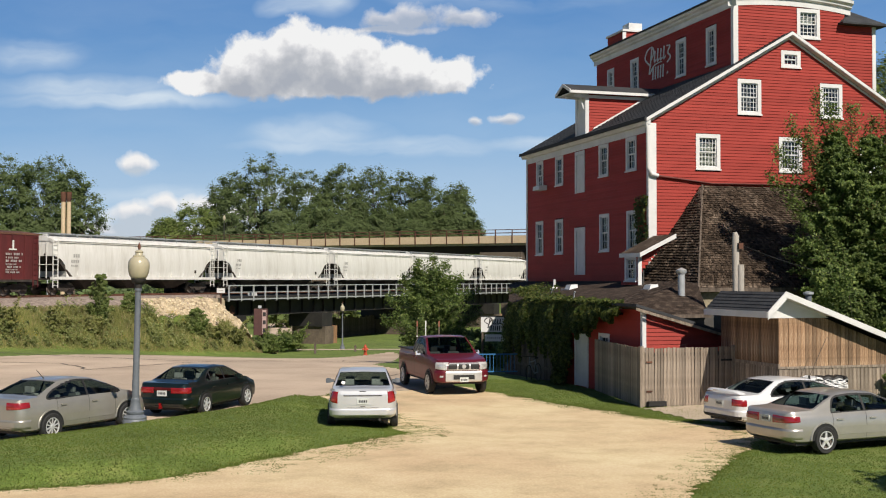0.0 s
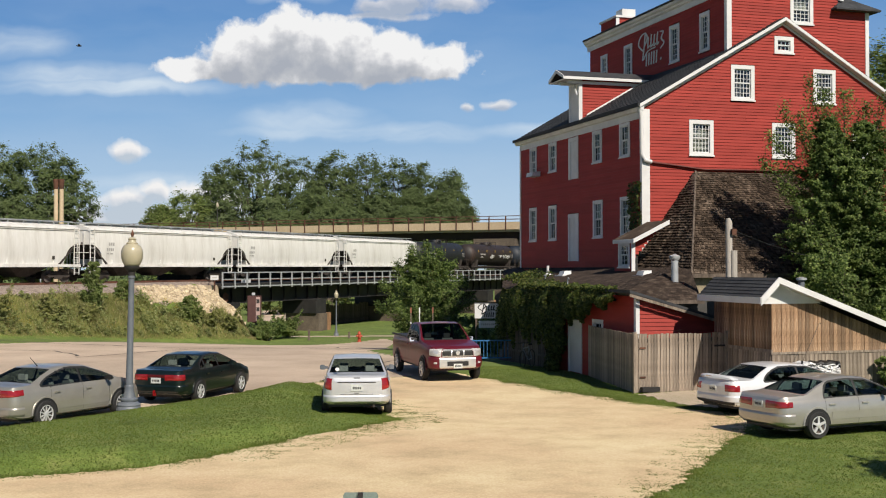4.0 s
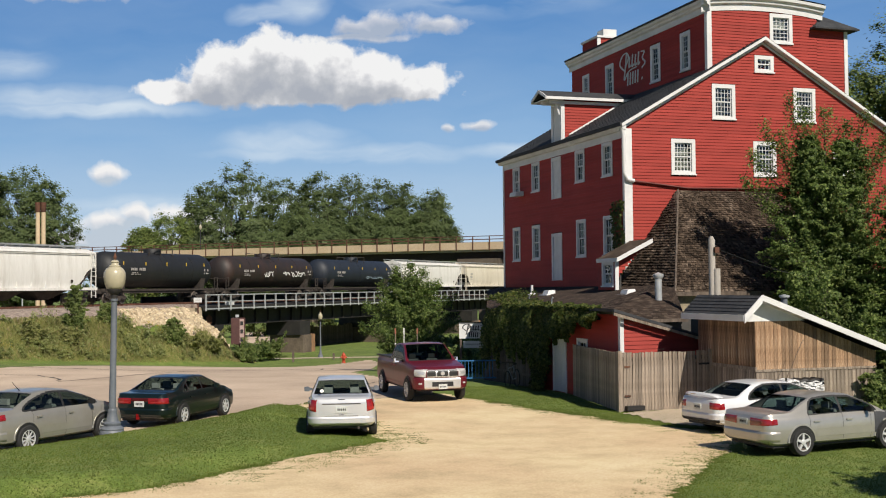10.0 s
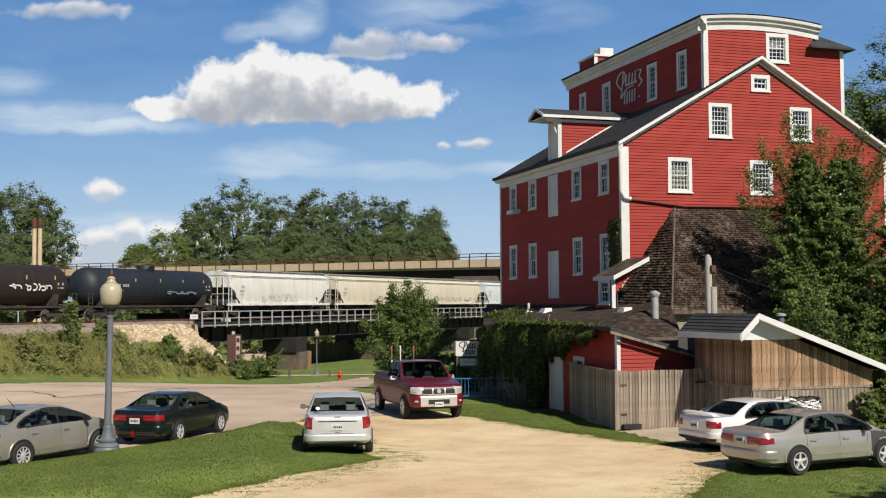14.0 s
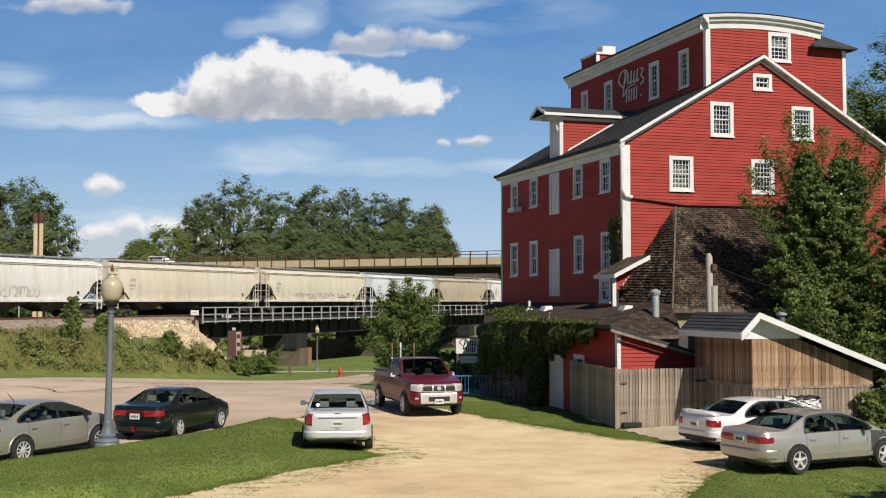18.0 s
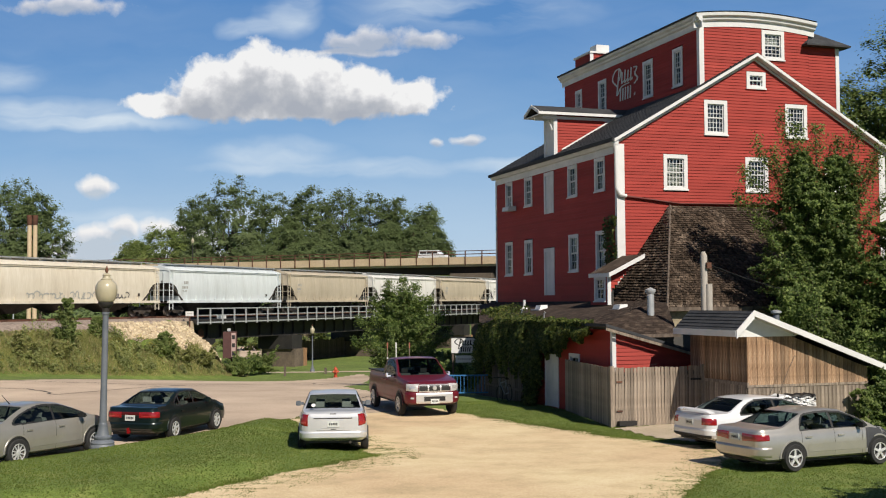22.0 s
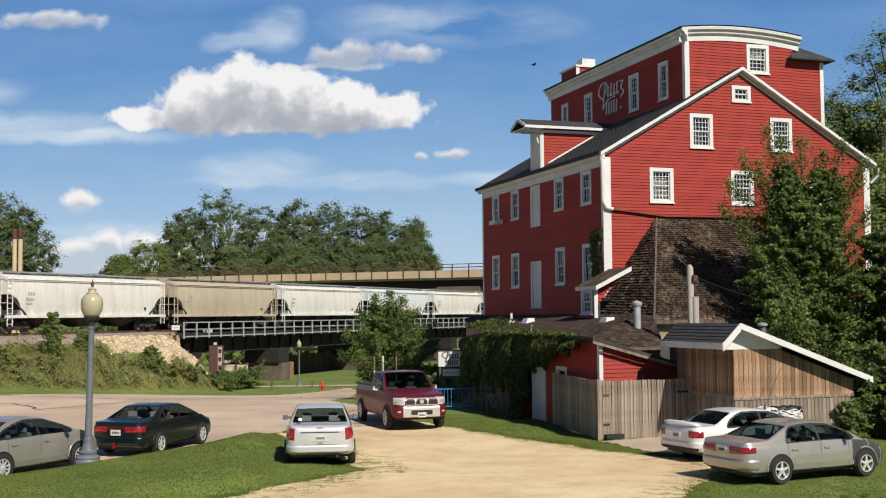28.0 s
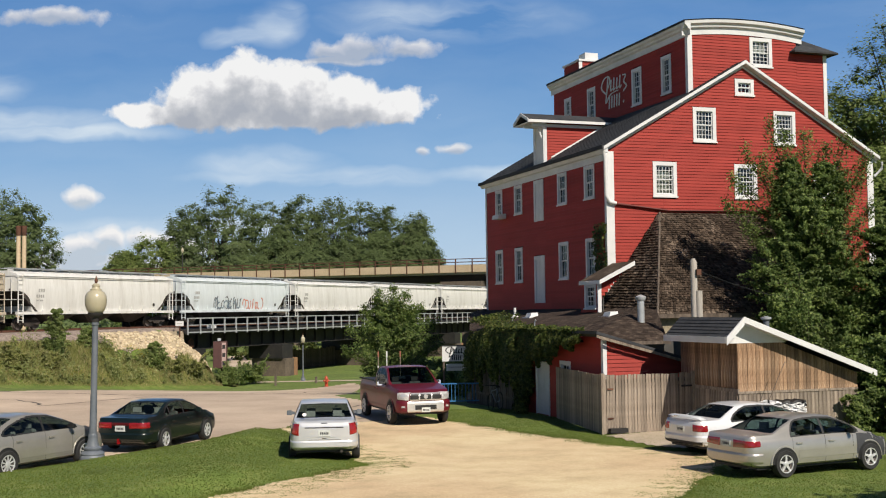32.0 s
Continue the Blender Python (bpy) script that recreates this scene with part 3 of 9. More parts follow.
def sash_window(parent, axis, at, out, a0, a1, z0, z1, cols=4, rows=6, trim=WHITE, curtain=0.0, border=0.12):
    """A sash window: casing, sill, two sashes with bars, and panes before a dark stand-in for the room."""
    fr = wall_frame(axis, at, out)
    g = Geo()
    slab(g, fr, a0, a0 + border, -0.1, 0.045, z0, z1)
    slab(g, fr, a1 - border, a1, -0.1, 0.045, z0, z1)
    slab(g, fr, a0 + border, a1 - border, -0.1, 0.045, z1 - border, z1)
    slab(g, fr, a0 + border, a1 - border, -0.1, 0.045, z0, z0 + border * 0.7)
    win = part("window", g, trim, parent)
    g = Geo()
    slab(g, fr, a0 - 0.03, a1 + 0.03, 0.03, 0.085, z0 - 0.035, z0 + 0.025)
    part("sill", g, trim, win)
    i0, i1, j0, j1 = a0 + border, a1 - border, z0 + border * 0.7, z1 - border
    mid = (j0 + j1) / 2
    for name, lo, hi, deep, nr in (("upper_sash", mid, j1, -0.04, rows // 2), ("lower_sash", j0, mid + 0.03, -0.065, rows - rows // 2)):
        g = Geo()
        slab(g, fr, i0, i0 + 0.045, deep - 0.02, deep + 0.02, lo, hi)
        slab(g, fr, i1 - 0.045, i1, deep - 0.02, deep + 0.02, lo, hi)
        slab(g, fr, i0, i1, deep - 0.018, deep + 0.018, lo, lo + 0.05)
        slab(g, fr, i0, i1, deep - 0.018, deep + 0.018, hi - 0.045, hi)
        for c in range(1, cols):
            x = i0 + (i1 - i0) * c / cols
            slab(g, fr, x - 0.011, x + 0.011, deep - 0.015, deep + 0.015, lo, hi)
        for r in range(1, nr):
            z = lo + (hi - lo) * r / nr
            slab(g, fr, i0, i1, deep - 0.013, deep + 0.013, z - 0.011, z + 0.011)
        part(name, g, trim, win)
        g = Geo()
        slab(g, fr, i0 + 0.02, i1 - 0.02, deep - 0.005, deep - 0.001, lo + 0.02, hi - 0.02)
        part("pane", g, GLASS, win).visible_shadow = False
    if curtain:
        g = Geo()
        n = 14
        zt = j1 - (j1 - j0) * (1 - curtain) * 0.0
        ring = [[fr(i0 + (i1 - i0) * k / n, -0.17 + 0.012 * math.sin(k * 2.2), z) for k in range(n + 1)] for z in (j0 + (j1 - j0) * (0.0 if curtain <= 1 else 0.5), zt - (j1 - j0) * (0.2 if curtain <= 1 else 0.0))]
        g.loft(ring, closed=False)
        part("curtain", g, CURTAIN, win)
    return win


def plain_door(parent, axis, at, out, a0, a1, z0, z1, material=GREY_TRIM, border=0.13, panel=True):
    fr = wall_frame(axis, at, out)
    g = Geo()
    slab(g, fr, a0, a0 + border, -0.1, 0.045, z0, z1)
    slab(g, fr, a1 - border, a1, -0.1, 0.045, z0, z1)
    slab(g, fr, a0 + border, a1 - border, -0.1, 0.045, z1 - border, z1)
    frame_ob = part("door_frame", g, material, parent)
    g = Geo()
    n = 5
    for k in range(n):
        w = (a1 - a0 - 2 * border) / n
        slab(g, fr, a0 + border + k * w + 0.006, a0 + border + (k + 1) * w - 0.006, -0.08, 0.0, z0, z1 - border)
    slab(g, fr, a0 + border, a1 - border, -0.09, -0.02, z0, z1 - border)
    part("door", g, material, frame_ob)
    return frame_ob


# the long wall stands at LW; the gable runs from LW to MILL_W
LW, MILL_W, MILL_L, EAVE, SLOPE = -0.33, 13.35, 14.53, 10.88, 0.578
MID, HALF = (MILL_W + LW) / 2, (MILL_W - LW) / 2
PEAK = EAVE + HALF * SLOPE
LONG_UP = ((1.12, 2.16, 8.77, 10.26), (3.99, 5.03, 8.77, 10.26), (9.36, 10.39, 8.77, 10.26), (12.07, 13.05, 8.77, 10.26))
LONG_DOWN = ((1.11, 2.1, 5.31, 7.04), (3.93, 4.98, 5.31, 7.04), (9.38, 10.42, 5.31, 7.07), (12.08, 13.13, 5.31, 7.09))
GABLE_WIN = ((1.88, 3.05, 8.76, 10.29), (5.95, 7.12, 8.76, 10.29), (10.1, 11.25, 8.76, 10.29), (3.92, 5.08, 11.22, 12.76), (8.06, 9.21, 11.22, 12.76))
ATTIC = (6.09, 7.07, 13.38, 14.13)


def build_mill():
    mill = thing("mill_building", MILL, "tall old red clapboard mill with white trim and dark shingle roofs", "mill")
    # long shaded wall and gable wall
    doors = ((6.67, 7.83, 8.22, 10.24), (6.65, 7.89, 4.25, 6.54))
    g = Geo()
    courses(g, "v", LW, 0.12, MILL_L, -1.5, EAVE - 0.45, LONG_UP + LONG_DOWN + doors)
    tagged(part("long_wall", g, RED, mill, "dark red lapped clapboard wall"), kind="stuff")
    g = Geo()

    def gable(z):
        if z < EAVE:
            return LW, MILL_W
        inset = (z - EAVE) / SLOPE
        return (LW + inset, MILL_W - inset) if inset < HALF - 0.05 else None
    courses(g, "u", 0.0, LW, MILL_W, -0.5, PEAK, GABLE_WIN + (ATTIC,), gable)
    tagged(part("gable_wall", g, RED, mill, "bright red lapped clapboard gable"), kind="stuff")
    g = Geo()
    courses(g, "v", MILL_W, 0.12, MILL_L, -0.5, EAVE - 0.1, out=1)
    tagged(part("far_wall", g, RED, mill), kind="stuff")
    g = Geo()
    courses(g, "u", MILL_L, LW, MILL_W, -1.5, PEAK, (), gable, out=1)
    tagged(part("back_wall", g, RED, mill), kind="stuff")
    # solid dark box in place of unlit rooms
    g = Geo()
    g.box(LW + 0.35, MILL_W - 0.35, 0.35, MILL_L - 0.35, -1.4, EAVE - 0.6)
    part("inner_room", g, ROOM, mill, "dark box standing in for dim rooms behind the windows")
    g = Geo()
    g.add([(0.6, 0.42, EAVE - 0.6), (MILL_W - 0.6, 0.42, EAVE - 0.6), (MID, 0.42, PEAK - 0.5), (0.6, 2, EAVE - 0.6), (MILL_W - 0.6, 2, EAVE - 0.6), (MID, 2, PEAK - 0.5)],
          [(0, 1, 2), (3, 5, 4), (0, 3, 4, 1), (1, 4, 5, 2), (2, 5, 3, 0)])
    part("attic_room", g, ROOM, mill)
    # roof slopes
    for sign, name in ((-1, "roof_slope"), (1, "roof_slope")):
        g = Geo()
        eave_u, z_e = MID + sign * (HALF + 0.27), EAVE - 0.27 * SLOPE
        n = 34
        for k in range(n):
            a, b = k / n, (k + 1) / n
            u0, u1 = eave_u + (MID - eave_u) * a, eave_u + (MID - eave_u) * b
            z0, z1 = z_e + (PEAK - z_e) * a, z_e + (PEAK - z_e) * b
            pts = [(u0, -0.28, z0 + 0.02), (u1, -0.28, z1 + 0.02), (u1, MILL_L + 0.3, z1 + 0.02), (u0, MILL_L + 0.3, z0 + 0.02),
                   (u0, -0.28, z0 + 0.145), (u1, -0.28, z1 + 0.12), (u1, MILL_L + 0.3, z1 + 0.12), (u0, MILL_L + 0.3, z0 + 0.145)]
            g.hexa(pts if sign < 0 else [pts[i] for i in (1, 0, 3, 2, 5, 4, 7, 6)])
        tagged(part(name, g, DARK_ROOF, mill, "dark grey shingle roof"), kind="stuff")
        # white rake boards on the gable
        g = Geo()
        u_e = MID + sign * (HALF + 0.25)
        z_b = EAVE - 0.25 * SLOPE
        for v0, v1, down, up in ((-0.31, -0.28, -0.04, 0.10), (-0.28, 0.0, -0.06, 0.015), (-0.03, 0.0, -0.20, -0.09)):
            pts = [(u_e, v0, z_b + down), (MID, v0, PEAK + down), (MID, v1, PEAK + down), (u_e, v1, z_b + down),
                   (u_e, v0, z_b + up), (MID, v0, PEAK + up), (MID, v1, PEAK + up), (u_e, v1, z_b + up)]
            g.hexa(pts if sign < 0 else [pts[i] for i in (1, 0, 3, 2, 5, 4, 7, 6)])
        part("rake_board", g, WHITE, mill)
    # eave frieze, gutter, corner boards
    g = Geo()
    g.box(LW - 0.035, LW, 0.25, MILL_L, EAVE - 0.60, EAVE - 0.12)
    part("frieze", g, GREY_TRIM, mill)
    g = Geo()
    g.loft([[(LW - 0.03 - 0.2 * a, v, EAVE - 0.30 + b) for a, b in ((0, 0.2), (0, 0), (0.7, 0.0), (1.1, 0.12), (1.1, 0.17), (0.95, 0.16))] for v in (-0.25, MILL_L + 0.25)])
    part("gutter", g, GREY_TRIM, mill)
    g = Geo()
    g.box(LW - 0.34, LW - 0.27, -0.29, MILL_L + 0.32, EAVE - 0.15, EAVE + 0.0)
    part("roof_edge", g, DARK_ROOF, mill, "dark shingle edge over the gutter")
    g = Geo()
    g.box(LW - 0.045, LW, -0.045, 0.14, 3.8, EAVE - 0.3)
    g.box(LW, LW + 0.33, -0.045, 0.0, 3.8, EAVE - 0.22)
    part("corner_board", g, WHITE, mill)
    g = Geo()
    g.box(MILL_W - 0.3, MILL_W + 0.04, -0.045, 0.0, 0, EAVE - 0.22)
    part("corner_board", g, WHITE, mill)
    g = Geo()
    g.box(LW - 0.04, LW, MILL_L - 0.16, MILL_L + 0.02, 0, EAVE - 0.4)
    part("corner_board", g, GREY_TRIM, mill)
    # downspout with a bend at the corner, and the sloping pipe over the gable
    g = Geo()
    g.tube([(LW - 0.2, -0.16, EAVE - 0.2), (LW - 0.12, -0.14, EAVE - 0.45), (LW - 0.10, -0.13, EAVE - 0.7), (LW - 0.10, -0.13, 8.75), (LW + 0.06, -0.13, 8.48), (LW + 0.36, -0.13, 8.42)], 0.085, 10)
    part("downspout", g, WHITE, mill, "white downspout", 60)
    g = Geo()
    g.tube([(LW + 0.36, -0.1, 8.42), (0.6, -0.09, 8.36), (2.6, -0.09, 8.15), (7.5, -0.09, 8.2)], 0.05, 6)
    part("pipe", g, surface("dark_red_pipe", [(0.3, (0.10, 0.018, 0.014)), (0.7, (0.14, 0.025, 0.02))], 2, 0.6), mill, "", 60)
    g = Geo()
    g.tube([(MILL_W + 0.35, -0.3, EAVE - 0.3), (MILL_W + 0.4, -0.2, EAVE - 0.6), (MILL_W + 0.06, -0.1, EAVE - 0.95)], 0.06, 8)
    part("downspout", g, GREY_TRIM, mill, "", 60)
    for a0, a1, z0, z1 in LONG_UP:
        sash_window(mill, "v", LW, -1, a0, a1, z0, z1, 3, 4, GREY_TRIM, border=0.125, curtain=0.95)
    for k, (a0, a1, z0, z1) in enumerate(LONG_DOWN):
        sash_window(mill, "v", LW, -1, a0, a1, z0, z1, 3 if k else 3, 4, GREY_TRIM, border=0.125, curtain=(0.5, 2.0, 2.0, 0.9)[k])
    for a0, a1, z0, z1 in doors:
        plain_door(mill, "v", LW, -1, a0, a1, z0, z1, border=0.17)
    for k, (a0, a1, z0, z1) in enumerate(GABLE_WIN):
        sash_window(mill, "u", 0.0, -1, a0, a1, z0, z1, 5 if k != 0 else 5, 6, WHITE, curtain=0.85 if k == 0 else 0, border=0.17)
    sash_window(mill, "u", 0.0, -1, *ATTIC, 3, 2, WHITE, border=0.17)
    # small awning fan at the far upper window
    g = Geo()
    g.hexa([(LW + q, v, z) for q, v, z in ((-0.5, 11.5, 8.68), (-0.04, 11.5, 8.68), (-0.04, 12.4, 8.68), (-0.5, 12.4, 8.68), (-0.45, 11.5, 8.9), (-0.04, 11.5, 8.94), (-0.04, 12.4, 8.94), (-0.45, 12.4, 8.9))])
    part("window_air_conditioner", g, GREY_TRIM, mill, "grey window air conditioner")
    # ---- tower ----
    T0, T1, TV0, TV1, TZ = 3.95, 9.6, 0.32, 14.78, 16.05
    tw = ((1.76, 2.66, 13.75, 15.53), (4.55, 5.53, 13.72, 15.53), (9.53, 10.48, 13.72, 15.5), (12.5, 13.34, 13.72, 15.48))
    g = Geo()
    courses(g, "v", T0, TV0 + 0.1, TV1, 13.0, TZ, tw)
    tagged(part("tower_long_wall", g, RED, mill), kind="stuff")
    g = Geo()
    fw = (7.12, 8.3, 14.8, 16.14)
    courses(g, "u", TV0, T0, T1, 12.9, TZ + 0.3, (fw,))
    tagged(part("tower_front_wall", g, RED, mill), kind="stuff")
    g = Geo()
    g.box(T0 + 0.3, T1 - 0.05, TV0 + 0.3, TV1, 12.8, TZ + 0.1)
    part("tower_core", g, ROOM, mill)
    g = Geo()
    courses(g, "u", TV0, T1, 11.2, 11.5, 15.55)
    courses(g, "v", 11.2, TV0, 6.0, 11.5, 15.5, out=1)
    tagged(part("tower_side_bay", g, RED, mill), kind="stuff")
    g = Geo()
    g.box(T1 - 0.04, 11.0, TV0 + 0.2, 6.0, 11.0, 15.5)
    part("tower_side_core", g, ROOM, mill)
    g = Geo()
    e0, e1, f0, f1, ez = 9.25, 11.62, TV0 - 0.42, 6.3, 15.6
    ridge = [(10.25, 1.0, 16.40), (10.25, 5.4, 16.40)]
    g.add([(e0, f0, ez), (e1, f0, ez), (e1, f1, ez), (e0, f1, ez), *ridge, (e0, f0, ez - 0.07), (e1, f0, ez - 0.07), (e1, f1, ez - 0.07), (e0, f1, ez - 0.07)],
          [(0, 1, 4), (1, 2, 5, 4), (2, 3, 5), (3, 0, 4, 5), (6, 9, 8, 7), (0, 6, 7, 1), (1, 7, 8, 2), (2, 8, 9, 3), (3, 9, 6, 0)])
    part("tower_side_roof", g, DARK_ROOF, mill)
    g = Geo()
    g.box(11.05, 11.24, TV0 - 0.04, TV0, 11.5, 15.6)
    part("tower_corner_board", g, WHITE, mill)
    g = Geo()
    g.box(T0 - 0.04, T0 + 0.2, TV0 - 0.045, TV0, 13.2, TZ)
    g.box(T0 - 0.045, T0, TV0, TV0 + 0.16, 13.2, TZ)
    part("tower_corner_board", g, WHITE, mill)
    # cornice with a slightly crowned front
    def crown(u):
        return 0.22 * max(0.0, 1 - ((u - (T0 + T1) / 2) / ((T1 - T0) / 2 + 0.3)) ** 2)
    g = Geo()
    us = [T0 - 0.30 + (T1 - T0 + 0.60) * k / 12 for k in range(13)]
    g.loft([[(u, TV0 - o, TZ + z + crown(u)) for o, z in ((0.0, -0.06), (0.04, -0.06), (0.05, 0.18), (0.17, 0.25), (0.19, 0.34), (0.3, 0.41), (0.32, 0.54), (0.0, 0.56))] for u in us])
    part("cornice", g, WHITE, mill, "white moulded cornice")
    g = Geo()
    g.loft([[(T0 - o, v, TZ + z) for o, z in ((0.0, -0.05), (0.04, -0.05), (0.05, 0.20), (0.15, 0.25), (0.17, 0.33), (0.27, 0.40), (0.29, 0.52), (0.0, 0.55))] for v in (TV0 - 0.3, TV1 + 0.3)])
    part("cornice", g, GREY_TRIM, mill, "grey white moulded cornice")
    g = Geo()
    g.loft([[(u, v, TZ + 0.56 + crown(u) * (1 if v < 2 else 0.4) + 0.03) for u in us] for v in (TV0 - 0.34, TV1 + 0.34)], closed=False)
    g.box(T0 - 0.33, T0 - 0.27, TV0 - 0.3, TV1 + 0.32, TZ + 0.51, TZ + 0.60)
    part("tower_roof", g, DARK_ROOF, mill)
    for k, w in enumerate(tw):
        sash_window(mill, "v", T0, -1, *w, 3, 6, GREY_TRIM, border=0.16)
    sash_window(mill, "u", TV0, -1, *fw, 4, 6, WHITE, border=0.17, curtain=2.0)
    # roof housing with a white cap, and a small vent
    g = Geo()
    courses(g, "v", 5.0, 13.7, 15.6, 16.7, 17.75)
    courses(g, "u", 13.6, 5.0, 6.3, 16.7, 17.75)
    g.box(5.05, 6.3, 13.65, 15.6, 16.7, 17.7)
    house = tagged(part("roof_housing", g, RED, mill), kind="stuff")
    g = Geo()
    g.box(4.95, 5.15, 13.55, 13.6, 16.7, 17.85)
    g.box(4.92, 6.4, 13.5, 15.7, 17.75, 17.86)
    g.box(5.35, 6.15, 13.6, 14.4, 17.86, 18.25)
    part("housing_cap", g, WHITE, house)
    g = Geo()
    g.tube([(5.2, 4.2, 16.7), (5.2, 4.2, 17.35)], 0.09, 8)
    part("roof_vent", g, WHITE, mill)
    # ---- hoist dormer on the long slope ----
    DV0, DV1 = 6.52, 7.68
    DVM = (DV0 + DV1) / 2
    g = Geo()
    courses(g, "u", DV0, LW + 0.02, 3.95, EAVE - 0.2, 12.92, (), lambda z: (LW + 0.02, min(3.95, max(LW + 0.05, LW + (z - EAVE) / SLOPE + 0.25))))
    tagged(part("dormer_side", g, RED, mill), kind="stuff")
    g = Geo()
    g.box(LW + 0.05, 3.9, DV0 + 0.1, DV1 - 0.05, EAVE - 0.2, 12.9)
    part("dormer_core", g, ROOM, mill)
    g = Geo()
    g.box(LW - 0.06, LW, DV0 - 0.03, DV0 + 0.2, EAVE - 0.3, 12.95)
    g.box(LW - 0.06, LW, DV1 - 0.2, DV1 + 0.03, EAVE - 0.3, 12.95)
    g.box(LW - 0.03, LW + 0.05, DV0 + 0.2, DV1 - 0.2, EAVE - 0.3, 12.9)
    g.box(LW, LW + 0.12, DV0 - 0.04, DV0, EAVE - 0.1, 12.9)
    part("dormer_front", g, GREY_TRIM, mill, "grey white boarded hoist front")
    g = Geo()
    TIP = LW - 0.95
    for side in (-1, 1):
        ve = DVM + side * (DV1 - DV0 + 0.62) / 2
        pts = [(TIP, ve, 12.99), (4.1, ve, 12.99), (4.1, DVM, 13.36), (TIP, DVM, 13.36), (TIP, ve, 13.07), (4.1, ve, 13.07), (4.1, DVM, 13.44), (TIP, DVM, 13.44)]
        g.hexa(pts if side < 0 else [pts[i] for i in (3, 2, 1, 0, 7, 6, 5, 4)])
    part("dormer_roof", g, DARK_ROOF, mill, "dark overhanging dormer roof")
    g = Geo()
    E0, E1 = DV0 - 0.31, DV1 + 0.31
    g.box(TIP - 0.02, 3.4, E0 - 0.04, E0, 12.89, 13.02)
    g.box(TIP - 0.02, 3.4, E1, E1 + 0.04, 12.89, 13.02)
    g.box(TIP + 0.3, 3.3, DV0 - 0.08, DV0 - 0.03, 12.72, 12.86)
    g.box(TIP + 0.04, LW, E0, E1, 12.89, 12.93)
    for va, vb, za, zb in ((E0 - 0.04, DVM, 12.90, 13.30), (DVM, E1 + 0.04, 13.30, 12.90)):
        g.hexa([(TIP - 0.04, va, za), (TIP, va, za), (TIP, vb, zb), (TIP - 0.04, vb, zb), (TIP - 0.04, va, za + 0.15), (TIP, va, za + 0.15), (TIP, vb, zb + 0.15), (TIP - 0.04, vb, zb + 0.15)])
    part("dormer_trim", g, WHITE, mill)
    g = Geo()
    g.box(TIP + 0.15, LW, DVM - 0.06, DVM + 0.06, 12.72, 12.86)
    g.tube([(LW - 0.08, DV0 + 0.12, 12.2), (LW - 0.22, DV0 + 0.12, 12.6), (LW - 0.3, DV0 + 0.12, 12.86)], 0.045, 6)
    part("hoist_beam", g, GREY_TRIM, mill, "grey hoist beam and bracket under the roof")
    # white flashing where the dormer meets the slope
    g = Geo()
    fa, fb = LW + 0.35, LW + 3.5
    za, zb = EAVE + 0.35 * SLOPE + 0.12, EAVE + 3.5 * SLOPE + 0.12
    g.hexa([(fa, DV0 - 0.06, za), (fb, DV0 - 0.06, zb), (fb, DV0, zb), (fa, DV0, za), (fa, DV0 - 0.06, za + 0.09), (fb, DV0 - 0.06, zb + 0.09), (fb, DV0, zb + 0.09), (fa, DV0, za + 0.09)])
    part("dormer_flashing", g, WHITE, mill)
    # painted emblem on the tower wall: swashes in place of lettering
    swash(mill, T0 - 0.03, 7.5, 15.02, 1.42, TEXT_WHITE, "v")
    return mill


